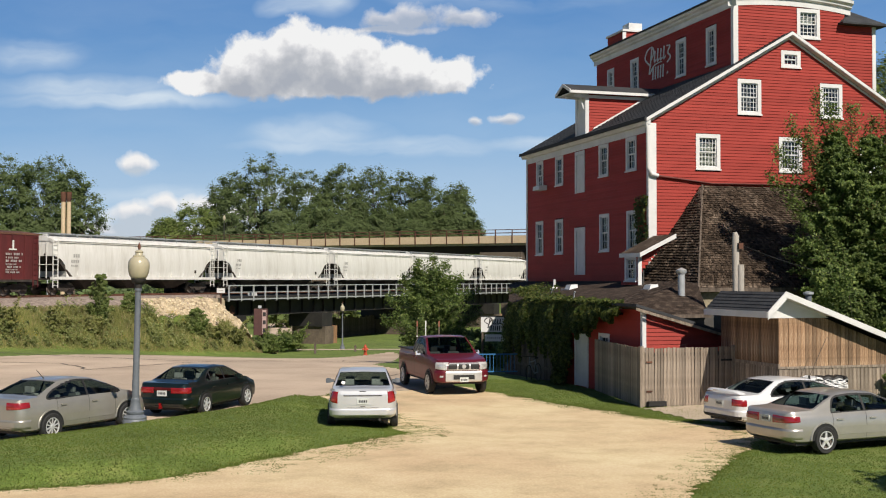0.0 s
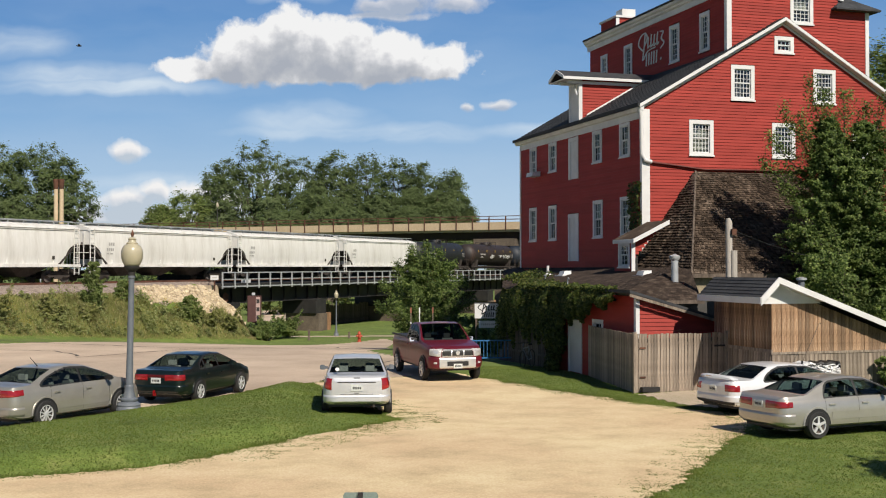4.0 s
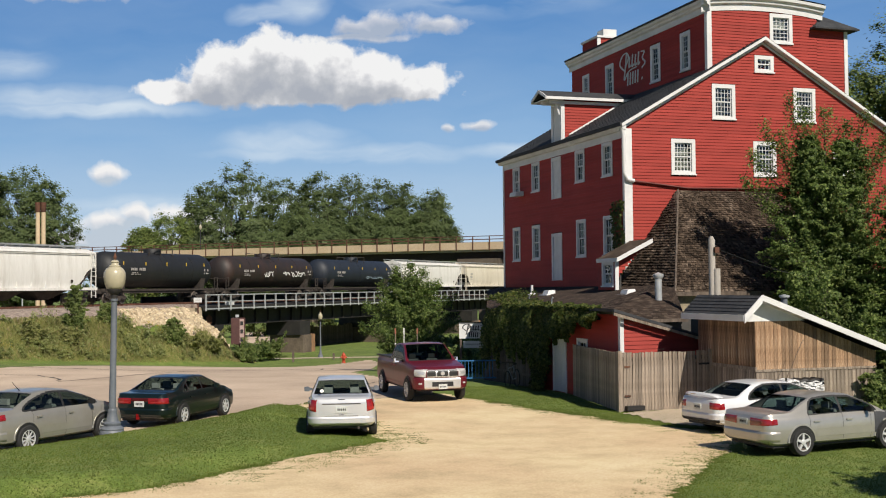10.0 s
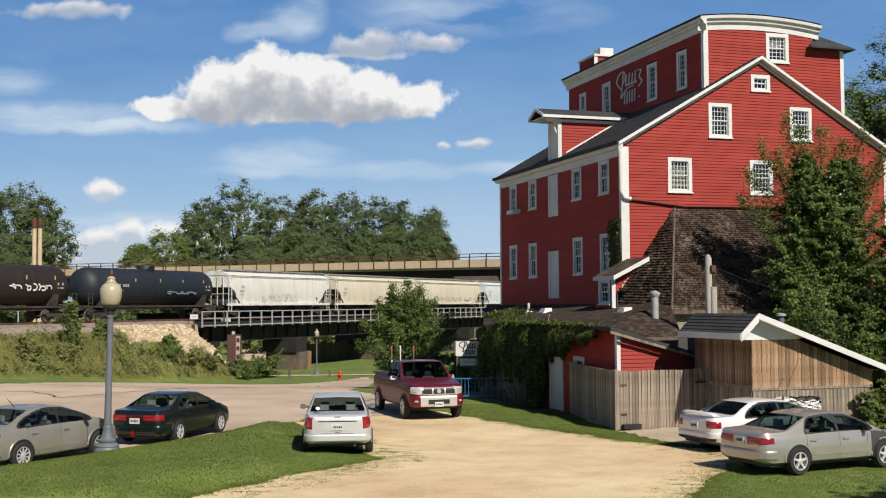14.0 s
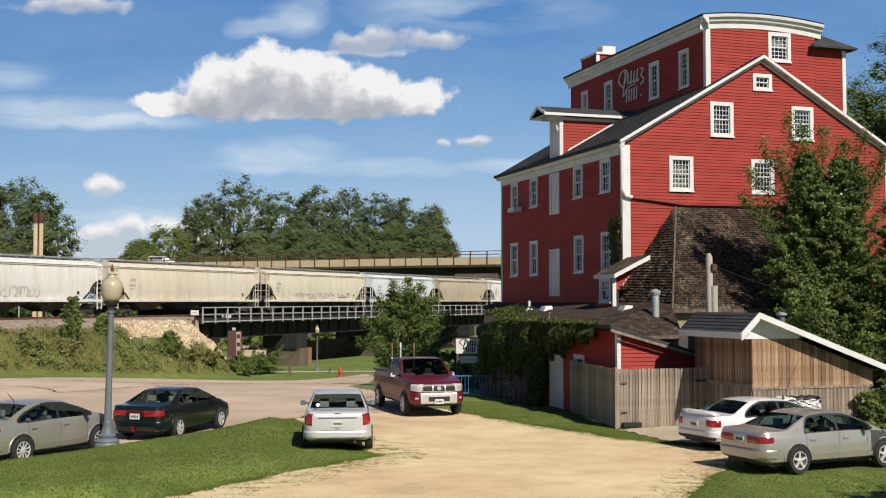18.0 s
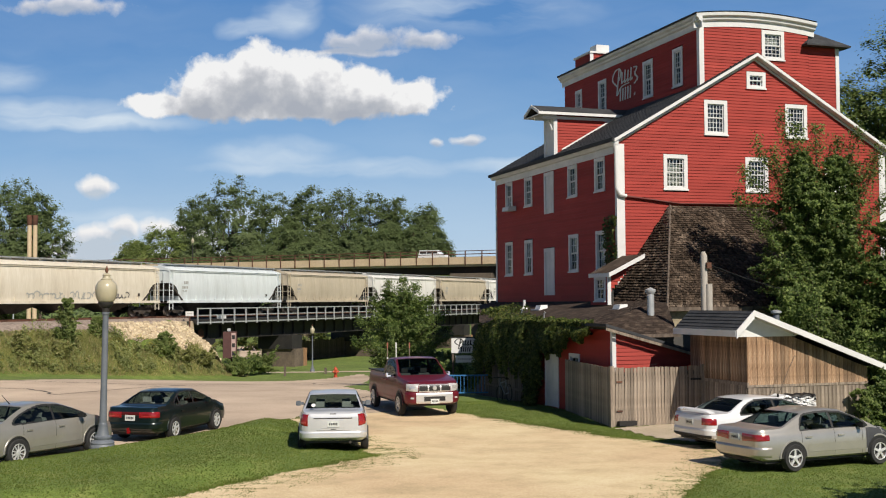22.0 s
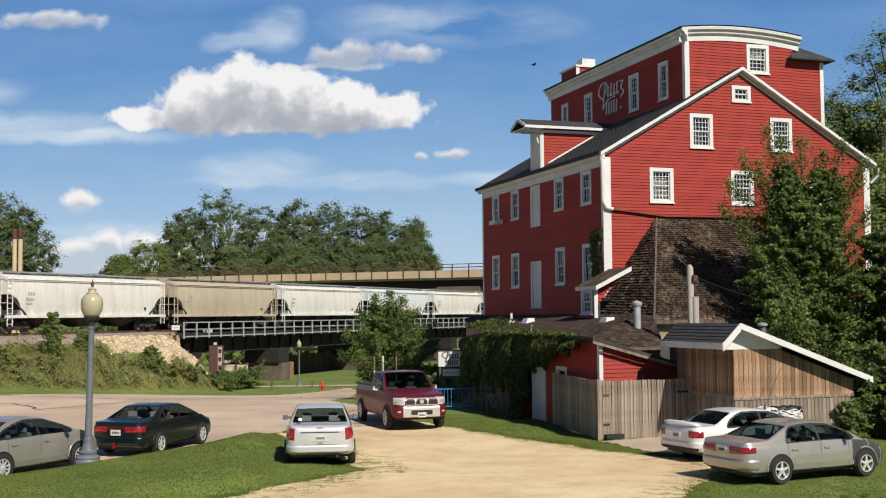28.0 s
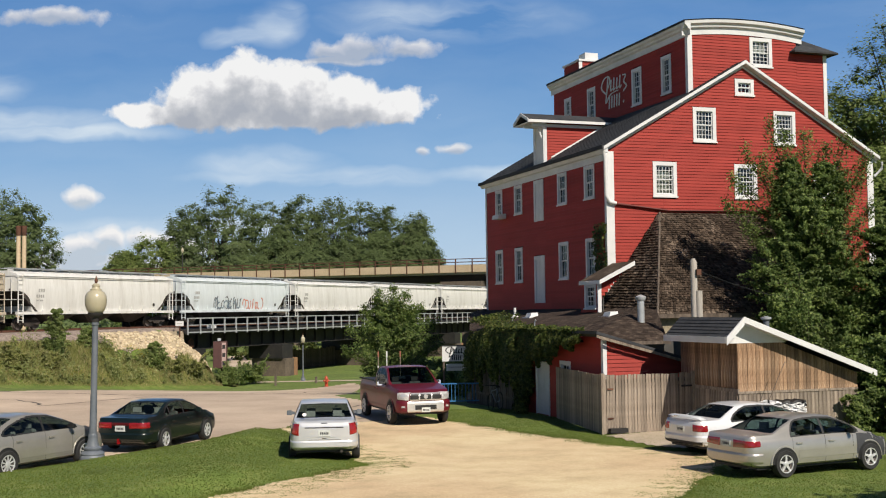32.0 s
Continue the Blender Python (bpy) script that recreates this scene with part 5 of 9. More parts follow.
def build_fence():
    fence = thing("plank_fence", MILL, "weathered grey upright plank fence with a gate", "fence")
    rng = random.Random(9)
    board = [Geo().hexa([(0, 0, 0), (w, 0, 0), (w, 0.02, 0), (0, 0.02, 0), (0.004, 0, h), (w - 0.003, 0, h + d), (w - 0.003, 0.02, h + d), (0.004, 0.02, h)]).mesh("plank", GREY_WOOD) for h, w, d in ((1.83, 0.098, 0.006), (1.84, 0.101, -0.008), (1.85, 0.104, 0.004), (1.855, 0.099, -0.004), (1.835, 0.103, 0.008))]

    def run(ua, va, ub, vb, tall=0.0):
        d = Vector((ub - ua, vb - va))
        k = int(d.length / 0.105)
        turn = math.degrees(math.atan2(d.y, d.x))
        for i in range(k):
            p = Vector((ua, va)) + d * i / k
            ob = part("plank", rng.choice(board), GREY_WOOD, fence)
            ob.matrix_basis = pose(p.x, p.y, 0.02 + tall + rng.uniform(-0.012, 0.012), 0, rng.uniform(-0.5, 0.5), turn)
        g = Geo()
        n = Vector((-d.y, d.x)).normalized() * 0.05
        for z in (0.35, 1.5):
            g.hexa([(ua + n.x * 0.4, va + n.y * 0.4, z), (ub + n.x * 0.4, vb + n.y * 0.4, z), (ub + n.x, vb + n.y, z), (ua + n.x, va + n.y, z), (ua + n.x * 0.4, va + n.y * 0.4, z + 0.09), (ub + n.x * 0.4, vb + n.y * 0.4, z + 0.09), (ub + n.x, vb + n.y, z + 0.09), (ua + n.x, va + n.y, z + 0.09)])
        part("rail", g, GREY_WOOD, fence)
    run(-5.35, -5.6, -6.22, -11.0)
    run(-6.2, -11.1, -2.95, -11.1)
    for u, v in ((-6.22, -11.08), (-2.98, -11.12)):
        part("post", Geo().box(u - 0.06, u + 0.06, v - 0.06, v + 0.06, 0, 1.92), GREY_WOOD, fence)
    # added black sheet for the shade in the gaps; gate fittings
    part("backing", Geo().box(-6.18, -2.98, -11.06, -11.04, 0.1, 1.72), BLACK, fence, "added black sheet that stands for shade in the gaps")
    for z in (0.5, 1.42):
        part("hinge", Geo().box(-3.42, -2.98, -11.15, -11.12, z, z + 0.06), BLACK, fence, "black strap hinge")
        part("latch", Geo().box(-6.06, -5.86, -11.135, -11.12, z - 0.02, z + 0.03), RUST, fence, "rusty latch")
    part("latch_box", Geo().box(-6.05, -5.45, -11.3, -11.13, 0.06, 0.2), BLACK, fence, "low black box at the foot of the gate")
    # dark boards under the vines further back
    back = thing("dark_board_fence", MILL, "dark old board fence under hanging vines", "fence")
    v = -2.6
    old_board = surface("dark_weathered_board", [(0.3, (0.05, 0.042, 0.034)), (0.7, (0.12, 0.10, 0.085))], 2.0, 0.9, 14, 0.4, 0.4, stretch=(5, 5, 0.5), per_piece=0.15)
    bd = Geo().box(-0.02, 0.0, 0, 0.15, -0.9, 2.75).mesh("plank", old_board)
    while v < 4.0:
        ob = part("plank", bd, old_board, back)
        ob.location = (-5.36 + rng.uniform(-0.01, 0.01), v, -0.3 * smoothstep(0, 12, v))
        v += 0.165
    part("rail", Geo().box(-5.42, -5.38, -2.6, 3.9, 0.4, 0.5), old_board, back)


build_mill()
build_annex()
build_low_building()
build_shed()
build_fence()


# ---- freight train: couplings along the track at the start, and the way it has gone ----
COUPLINGS = [-27.6, -7.5, 13.6, 33.72, 53.32, 73.16, 92.63, 109.2, 127.6, 146.6, 167.3, 190.0, 212.63, 232.47, 251.95, 272.07, 290.82, 310.71, 330.83, 350.85, 370.71, 390.6, 410.5]
GONE = [(0, 0), (3, 27.2), (6, 54.6), (9, 82.2), (12, 109.7), (14, 128.0), (17, 155.7), (20, 183.7), (23, 211.8), (25, 230.8), (28, 259.1), (30, 278.1), (32, 297.2)]
WAGON_WHITE = wagon_paint("white_wagon_paint", (0.52, 0.50, 0.465), (0.66, 0.65, 0.62), (0.72, 0.71, 0.69))
WAGON_CREAM = wagon_paint("cream_wagon_paint", (0.52, 0.465, 0.375), (0.62, 0.565, 0.465), (0.67, 0.615, 0.52))
WAGON_TAN = wagon_paint("tan_wagon_paint", (0.38, 0.32, 0.24), (0.45, 0.39, 0.30), (0.50, 0.44, 0.35))
WAGON_BLUE = wagon_paint("pale_blue_wagon_paint", (0.49, 0.52, 0.53), (0.59, 0.635, 0.655), (0.64, 0.69, 0.715))
WAGON_BLACK = wagon_paint("black_tank_paint", (0.020, 0.019, 0.019), (0.011, 0.012, 0.014), (0.016, 0.018, 0.022))
WAGON_BROWN = wagon_paint("rusty_black_tank_paint", (0.042, 0.022, 0.017), (0.024, 0.016, 0.014), (0.014, 0.012, 0.012))
WAGON_NAVY = wagon_paint("blue_black_tank_paint", (0.011, 0.014, 0.021), (0.012, 0.017, 0.027), (0.016, 0.022, 0.034))
WAGON_MAROON = wagon_paint("maroon_wagon_paint", (0.055, 0.013, 0.013), (0.10, 0.018, 0.019), (0.125, 0.022, 0.022))
GRIME = surface("grimy_underframe", [(0.3, (0.02, 0.016, 0.014)), (0.7, (0.06, 0.048, 0.04))], 1.5, 0.9, 12, 0.4, 0.2)
STEEL = surface("worn_wheel_steel", [(0.3, (0.10, 0.085, 0.075)), (0.7, (0.2, 0.17, 0.15))], 3, 0.6, 20, 0.2, 0.1, metal=0.5)
YELLOW = surface("yellow_mark_paint", [(0.3, (0.5, 0.33, 0.03)), (0.7, (0.62, 0.43, 0.05))], 4, 0.7)
GRAFFITI = surface("blue_grey_spray_paint", [(0.3, (0.10, 0.16, 0.22)), (0.7, (0.22, 0.26, 0.28))], 6, 0.7)
FADED_BLUE = surface("faded_blue_grey_spray", [(0.3, (0.30, 0.32, 0.32)), (0.7, (0.42, 0.41, 0.37))], 6, 0.7)
GRAFFITI_RED = surface("orange_red_spray_paint", [(0.3, (0.5, 0.13, 0.08)), (0.7, (0.62, 0.28, 0.2))], 6, 0.7)
GRAFFITI_DARK = surface("dark_spray_paint", [(0.3, (0.05, 0.05, 0.06)), (0.7, (0.18, 0.17, 0.17))], 6, 0.7)


def rail_truck(parent, x):
    """A two-axle truck: side frames, bolster and four wheels."""
    g = Geo()
    for y in (-1.02, 1.02):
        ring = [(-1.25, 0.55), (-0.95, 0.35), (-0.5, 0.42), (-0.35, 0.25), (0.35, 0.25), (0.5, 0.42), (0.95, 0.35), (1.25, 0.55), (0.95, 0.66), (0.4, 0.78), (-0.4, 0.78), (-0.95, 0.66)]
        g.loft([[(x + a, y - 0.07, z) for a, z in ring], [(x + a, y + 0.07, z) for a, z in ring]])
    g.box(x - 0.3, x + 0.3, -1.1, 1.1, 0.5, 0.85)
    tr = part("truck_frame", g, GRIME, parent, "grimy cast steel truck")
    for dx in (-0.89, 0.89):
        for y in (-0.78, 0.78):
            g = Geo()
            n = 18
            s = 1 if y > 0 else -1
            prof = [(0.12, y + 0.09 * s), (0.38, y + 0.05 * s), (0.45, y + 0.07 * s), (0.455, y - 0.05 * s), (0.49, y - 0.07 * s), (0.36, y - 0.07 * s), (0.12, y - 0.05 * s)]
            g.loft([[(x + dx + r * math.cos(2 * math.pi * k / n), yy, 0.46 + r * math.sin(2 * math.pi * k / n)) for k in range(n)] for r, yy in prof])
            part("wheel", g, STEEL, tr, "", 40)
        part("axle", Geo().tube([(x + dx, -0.8, 0.46), (x + dx, 0.8, 0.46)], 0.08, 8), GRIME, tr)


def ladder(g, x, y, z0, z1, w=0.45, flat=True):
    for dx in (0, w):
        g.box(x + dx - 0.025, x + dx + 0.025, y - 0.03, y + 0.03, z0, z1)
    z = z0 + 0.15
    while z < z1:
        g.box(x, x + w, y - 0.018, y + 0.018, z - 0.018, z + 0.018)
        z += 0.38


def bars(parent, x, y, z, rows, material, name="lettering"):
    """Unreadable lettering as small bars: rows of (width, height) down from z."""
    g = Geo()
    for w, h in rows:
        k = max(2, int(w / (h * 0.9)))
        for i in range(k):
            if (i * 7 + int(w * 10)) % 5 == 4:
                continue
            g.box(x + w * i / k, x + w * (i + 0.72) / k, y - 0.006, y, z - h, z)
        z -= h * 1.7
    tagged(part(name, g, material, parent), kind="stuff")


def scrawl(parent, x0, x1, y, z0, z1, material, seed, name="graffiti", bulge=0.0):
    """Spray-painted loops that say nothing."""
    rng = random.Random(seed)
    g = Geo()
    x = x0
    while x < x1:
        w = rng.uniform(0.35, 0.8)
        h = (z1 - z0) * rng.uniform(0.6, 1.0)
        cx, cz = x + w / 2, z0 + h / 2
        turn = rng.uniform(0.6, 1.6) * math.pi
        start = rng.uniform(0, 6.28)
        pts = [(cx + w * 0.45 * math.cos(start + turn * k / 7), cz + h * 0.48 * math.sin(start + turn * k / 7)) for k in range(8)]
        for (xa, za), (xb, zb) in zip(pts, pts[1:]):
            d = Vector((xb - xa, zb - za)).normalized() * 0.055
            g.add([(px, y + bulge * ((pz - 2.6) / 1.4) ** 2, pz) for px, pz in ((xa - d.y, za + d.x), (xa + d.y, za - d.x), (xb + d.y, zb - d.x), (xb - d.y, zb + d.x))], [(0, 1, 2, 3)])
        x += w * rng.uniform(0.55, 0.9)
    tagged(part(name, g, material, parent), "spray-painted scrawl", kind="stuff")


BULGE = 0.13


def hopper(length, paint_mat, label, bays=3):
    """Covered hopper wagon. Local x runs along the track; the body is cut away in a curve at the ends."""
    car = thing("hopper_wagon", pose(0, 0, 0), label, "hopper wagon", "wagons of the train")
    B = length / 2 - 0.62
    W, Z0, ZS, ZR = 1.55, 1.32, 4.0, 4.38
    cut, high = 1.5, 1.55
    ends = [cut * (1 - math.cos(math.pi / 2 * k / 9)) for k in range(10)]
    xs = [-B + 0.15 + e for e in ends] + [-B + 0.15 + cut + (2 * B - 0.3 - 2 * cut) * k / 10 for k in range(1, 10)] + [B - 0.15 - e for e in reversed(ends)]
    rings = []
    for x in xs:
        e = min(cut, B - 0.15 - abs(x))
        low = Z0 + high * math.sqrt(max(0.0, 1 - (e / cut) ** 2))
        zs = [low + (ZS - low) * f for f in (0, 0.12, 0.25, 0.4, 0.55, 0.7, 0.85, 1)]
        side = [(W - BULGE * ((z - 2.6) / 1.4) ** 2, z) for z in zs]
        rings.append([(x, -y, z) for y, z in side] + [(x, y, z) for y, z in reversed(side)])
    g = Geo()
    g.loft(rings)
    part("body", g, paint_mat, car, "", 35)
    # sloped roof
    g = Geo()
    ring = [(-W - 0.03, ZS - 0.02), (-W + 0.12, ZS + 0.12), (-0.55, ZR), (0.55, ZR), (W - 0.12, ZS + 0.12), (W + 0.03, ZS - 0.02)]
    g.loft([[(x, y, z) for y, z in ring] for x in (-B + 0.1, B - 0.1)])
    part("roof", g, paint_mat, car)
    # top and bottom side rails
    for y in (-1, 1):
        g = Geo()
        g.box(-B + 0.1, B - 0.1, min(y * (W - 0.2), y * (W - 0.03)), max(y * (W - 0.2), y * (W - 0.03)), ZS - 0.14, ZS - 0.02)
        part("top_rail", g, paint_mat, car)
        g = Geo()
        g.box(-B, B, min(y * (W - 0.12), y * (W + 0.09)), max(y * (W - 0.12), y * (W + 0.09)), Z0 - 0.18, Z0 + 0.03)
        part("side_sill", g, paint_mat, car)
    # side posts are flush; seams show as thin ribs
    g = Geo()
    k = 11
    for i in range(1, k):
        x = -B + 1.2 + (2 * B - 2.4) * i / k
        for y in (-W + 0.02, W - 0.10):
            g.box(x - 0.02, x + 0.02, y, y + 0.08, Z0 + 0.05, Z0 + 0.5)
    tagged(part("rib", g, paint_mat, car), kind="stuff")
    # dark end slopes, platforms
    for e in (-1, 1):
        g = Geo()
        xa, xb = e * (B - 0.12), e * (B - 2.1)
        for y in (-W + 0.06, W - 0.06):
            g.tube([(xa, y * 0.5, Z0 + 1.7), (xb, y * 0.5, Z0)], 0.07, 6)
        lo = [(xb, Z0 - 0.1), (e * (B - 0.25), Z0 + 1.6), (e * (B - 0.35), Z0 + 1.68), (e * (B - 2.3), Z0 - 0.05)]
        g.loft([[(x, y, z) for x, z in lo] for y in (-W + 0.04, W - 0.04)])
        part("end_slope", g, GRIME, car, "dark sloping end sheet")
        g = Geo()
        g.box(min(e * B, e * (B - 2.0)), max(e * B, e * (B - 2.0)), -W + 0.14, W - 0.14, Z0 - 0.2, Z0 - 0.1)
        part("end_platform", g, GRIME, car)
        g = Geo()
        for y in (-W - 0.02, W + 0.02):
            ladder(g, e * (B - 0.12) - (0.5 if e > 0 else 0.0), y, 0.55, ZS + 0.1, 0.5)
        g.box(e * B - 0.03, e * B + 0.03, -W, W, Z0 + 0.9, Z0 + 0.95)
        for y in (-1.0, -0.35, 0.35, 1.0):
            g.box(e * (B - 0.05) - 0.025, e * (B - 0.05) + 0.025, y - 0.025, y + 0.025, Z0 - 0.1, ZS - 0.1)
        part("ladder", g, paint_mat, car, "end ladders and grab irons")
        part("coupler", Geo().box(min(e * (B - 0.4), e * (B + 0.62)), max(e * (B - 0.4), e * (B + 0.62)), -0.14, 0.14, 0.74, 1.0), GRIME, car)
        rail_truck(car, e * (B - 1.75))
    # discharge bays
    for i in range(bays):
        x = (i - (bays - 1) / 2) * (2 * B - 5.2) / bays
        w = (2 * B - 5.2) / bays * 0.5
        g = Geo()
        g.hexa([(x - 0.45, -0.6, 0.42), (x + 0.45, -0.6, 0.42), (x + 0.45, 0.6, 0.42), (x - 0.45, 0.6, 0.42), (x - w, -W + 0.1, Z0), (x + w, -W + 0.1, Z0), (x + w, W - 0.1, Z0), (x - w, W - 0.1, Z0)])
        part("discharge_bay", g, GRIME, car)
    # running board on the roof
    g = Geo()
    for y in (-0.62, 0.62):
        g.box(-B, B, y - 0.28, y + 0.28, ZR + 0.17, ZR + 0.205)
    x = -B + 0.4
    while x < B:
        g.box(x - 0.03, x + 0.03, -0.85, -0.8, ZR - 0.14, ZR + 0.17)
        g.box(x - 0.03, x + 0.03, 0.8, 0.85, ZR - 0.14, ZR + 0.17)
        x += 1.5
    part("running_board", g, GALV, car, "galvanised running board")
    g = Geo()
    g.box(-B + 1, B - 1, -0.3, 0.3, ZR, ZR + 0.13)
    part("hatch", g, paint_mat, car)
    bars(car, -B + 2.0, -W - 0.008, 3.05, ((0.95, 0.26), (1.1, 0.22), (0.8, 0.09)), TEXT_FADED if paint_mat is not WAGON_BLACK else TEXT_WHITE)
    part("placard", Geo().box(B - 2.9, B - 2.65, -W - 0.012, -W, 1.72, 1.95), GRIME, car)
    return car


def tank_wagon(length, paint_mat, label):
    car = thing("tank_wagon", pose(0, 0, 0), label, "tank wagon", "wagons of the train")
    B, R, ZC = length / 2 - 0.62, 1.5, 2.78
    n = 28
    prof = [(-B + 0.35, 0.05), (-B + 0.42, 0.55), (-B + 0.62, 1.05), (-B + 0.95, 1.38), (-B + 1.35, R), (B - 1.35, R), (B - 0.95, 1.38), (B - 0.62, 1.05), (B - 0.42, 0.55), (B - 0.35, 0.05)]
    g = Geo()
    g.loft([[(x, r * math.cos(2 * math.pi * k / n), ZC + r * math.sin(2 * math.pi * k / n)) for k in range(n)] for x, r in prof])
    part("tank", g, paint_mat, car, "", 50)
    g = Geo()
    for x in (-0.4, 0.4, -B * 0.5, B * 0.5):
        g.loft([[(x + d, (R + 0.012) * math.cos(2 * math.pi * k / n), ZC + (R + 0.012) * math.sin(2 * math.pi * k / n)) for k in range(n)] for d in (-0.03, 0.03)])
    part("weld_band", g, paint_mat, car, "", 50)
    g = Geo()
    for x in (-B * 0.72, -B * 0.35, B * 0.02, B * 0.38, B * 0.72):
        for y in (-1,):
            a = radians(18)
            g.hexa([(x - 0.05, -R * math.cos(a) - 0.02, ZC + R * math.sin(a) - 0.35), (x + 0.05, -R * math.cos(a) - 0.02, ZC + R * math.sin(a) - 0.35), (x + 0.05, -R * math.cos(a), ZC + R * math.sin(a) - 0.35), (x - 0.05, -R * math.cos(a), ZC + R * math.sin(a) - 0.35),
                    (x - 0.05, -R * math.cos(a) - 0.02, ZC + R * math.sin(a) + 0.2), (x + 0.05, -R * math.cos(a) - 0.02, ZC + R * math.sin(a) + 0.2), (x + 0.05, -R * math.cos(a), ZC + R * math.sin(a) + 0.2), (x - 0.05, -R * math.cos(a), ZC + R * math.sin(a) + 0.2)])
    part("reflector", g, YELLOW, car, "yellow reflector strips")
    part("manway", Geo().turned([(0.75, ZC + R - 0.1), (0.75, ZC + R + 0.25), (0.7, ZC + R + 0.32), (0.1, ZC + R + 0.36)], 16), paint_mat, car, "", 40)
    g = Geo()
    for y in (-0.9, 0.9):
        g.box(-1.6, 1.6, y - 0.03, y + 0.03, ZC + R + 0.3, ZC + R + 0.36)
        for x in (-1.6, 0, 1.6):
            g.box(x - 0.03, x + 0.03, y - 0.03, y + 0.03, ZC + R - 0.6, ZC + R + 0.36)
    part("top_railing", g, GRIME, car)
    g = Geo()
    g.box(-B, B, -0.35, 0.35, 0.85, 1.25)
    g.box(-B, B, -1.45, -1.38, 1.05, 1.2)
    g.box(-B, B, 1.38, 1.45, 1.05, 1.2)
    part("underframe", g, GRIME, car)
    for e in (-1, 1):
        g = Geo()
        ladder(g, e * (B - 0.3) - 0.25, -1.45, 0.5, 2.2, 0.45)
        g.box(e * B - 0.02, e * B + 0.02, -1.45, 1.45, 2.1, 2.15)
        g.hexa([(e * (B - 2.2) - 0.3, -1.2, 1.1), (e * (B - 2.2) + 0.3, -1.2, 1.1), (e * (B - 2.2) + 0.3, 1.2, 1.1), (e * (B - 2.2) - 0.3, 1.2, 1.1), (e * (B - 2.2) - 0.3, -1.4, 2.1), (e * (B - 2.2) + 0.3, -1.4, 2.1), (e * (B - 2.2) + 0.3, 1.4, 2.1), (e * (B - 2.2) - 0.3, 1.4, 2.1)])
        part("saddle", g, GRIME, car)
        part("coupler", Geo().box(min(e * (B - 0.4), e * (B + 0.62)), max(e * (B - 0.4), e * (B + 0.62)), -0.14, 0.14, 0.74, 1.0), GRIME, car)
        rail_truck(car, e * (B - 1.75))
    bars(car, -B + 3.0, -R - 0.012, 2.95, ((2.1, 0.22), (0.9, 0.07), (1.2, 0.07)), TEXT_DULL)
    bars(car, B - 2.2, -R - 0.0, 2.95, ((0.7, 0.2), (0.7, 0.12)), TEXT_DULL)
    return car


def box_wagon(length):
    car = thing("box_wagon", pose(0, 0, 0), "maroon steel box wagon with white lettering", "box wagon", "wagons of the train")
    B, W = length / 2 - 0.62, 1.56
    part("body", Geo().box(-B + 0.15, B - 0.15, -W, W, 1.12, 4.35), WAGON_MAROON, car)
    g = Geo()
    g.loft([[(x, y, z) for y, z in ((-W - 0.04, 4.3), (-W, 4.42), (0, 4.62), (W, 4.42), (W + 0.04, 4.3))] for x in (-B, B)])
    part("roof", g, RUST, car, "rusty brown roof")
    k = 0
    x = -B + 0.2
    while x < B - 0.1:
        for y in (-W - 0.05, W):
            part("side_post", Geo().box(x - 0.05, x + 0.05, y, y + 0.05, 1.15, 4.3), WAGON_MAROON, car)
        x += 1.15
    part("door", Geo().box(-1.9, 1.9, -W - 0.09, -W - 0.05, 1.2, 4.2), surface("orange_brown_door_paint", [(0.3, (0.22, 0.10, 0.03)), (0.7, (0.33, 0.17, 0.06))], 1, 0.8), car, "orange brown sliding door")
    part("side_sill", Geo().box(-B + 0.1, B - 0.1, -W - 0.03, W + 0.03, 0.98, 1.14), GRIME, car)
    for e in (-1, 1):
        g = Geo()
        ladder(g, e * (B - 0.4) - 0.25, -W - 0.07, 0.6, 4.3, 0.45)
        part("ladder", g, WAGON_MAROON, car)
        part("coupler", Geo().box(min(e * (B - 0.4), e * (B + 0.62)), max(e * (B - 0.4), e * (B + 0.62)), -0.14, 0.14, 0.74, 1.0), GRIME, car)
        rail_truck(car, e * (B - 1.75))
    part("mark", Geo().box(B - 2.6, B - 2.45, -W - 0.06, -W - 0.05, 3.3, 3.9).box(B - 2.9, B - 2.2, -W - 0.06, -W - 0.05, 3.2, 3.3), TEXT_WHITE, car)
    bars(car, B - 3.2, -W - 0.055, 3.0, ((1.6, 0.16), (1.2, 0.12), (1.5, 0.16), (1.0, 0.1), (1.4, 0.12), (1.1, 0.1), (1.3, 0.12)), TEXT_DULL)
    bars(car, B - 5.4, -W - 0.055, 3.0, ((1.0, 0.2), (0.8, 0.1), (1.0, 0.14)), TEXT_DULL)
    return car


def wagon_pose(s):
    p = TRACK_AT + ALONG * s - ACROSS * 1.55
    return pose(p.x, p.y, RAIL_Z, 0, 0, 90 + TRACK_TURN)


WHITE_LABEL = "white covered hopper wagon with grimy sides"
KINDS = ["box"] + ["white"] * 5 + ["black", "brown", "navy"] + ["grey_tag", "cream", "cream_tag", "blue", "tan", "white", "tan", "white", "blue_tag", "white", "white", "white", "white"]
wagons = []
made = {}
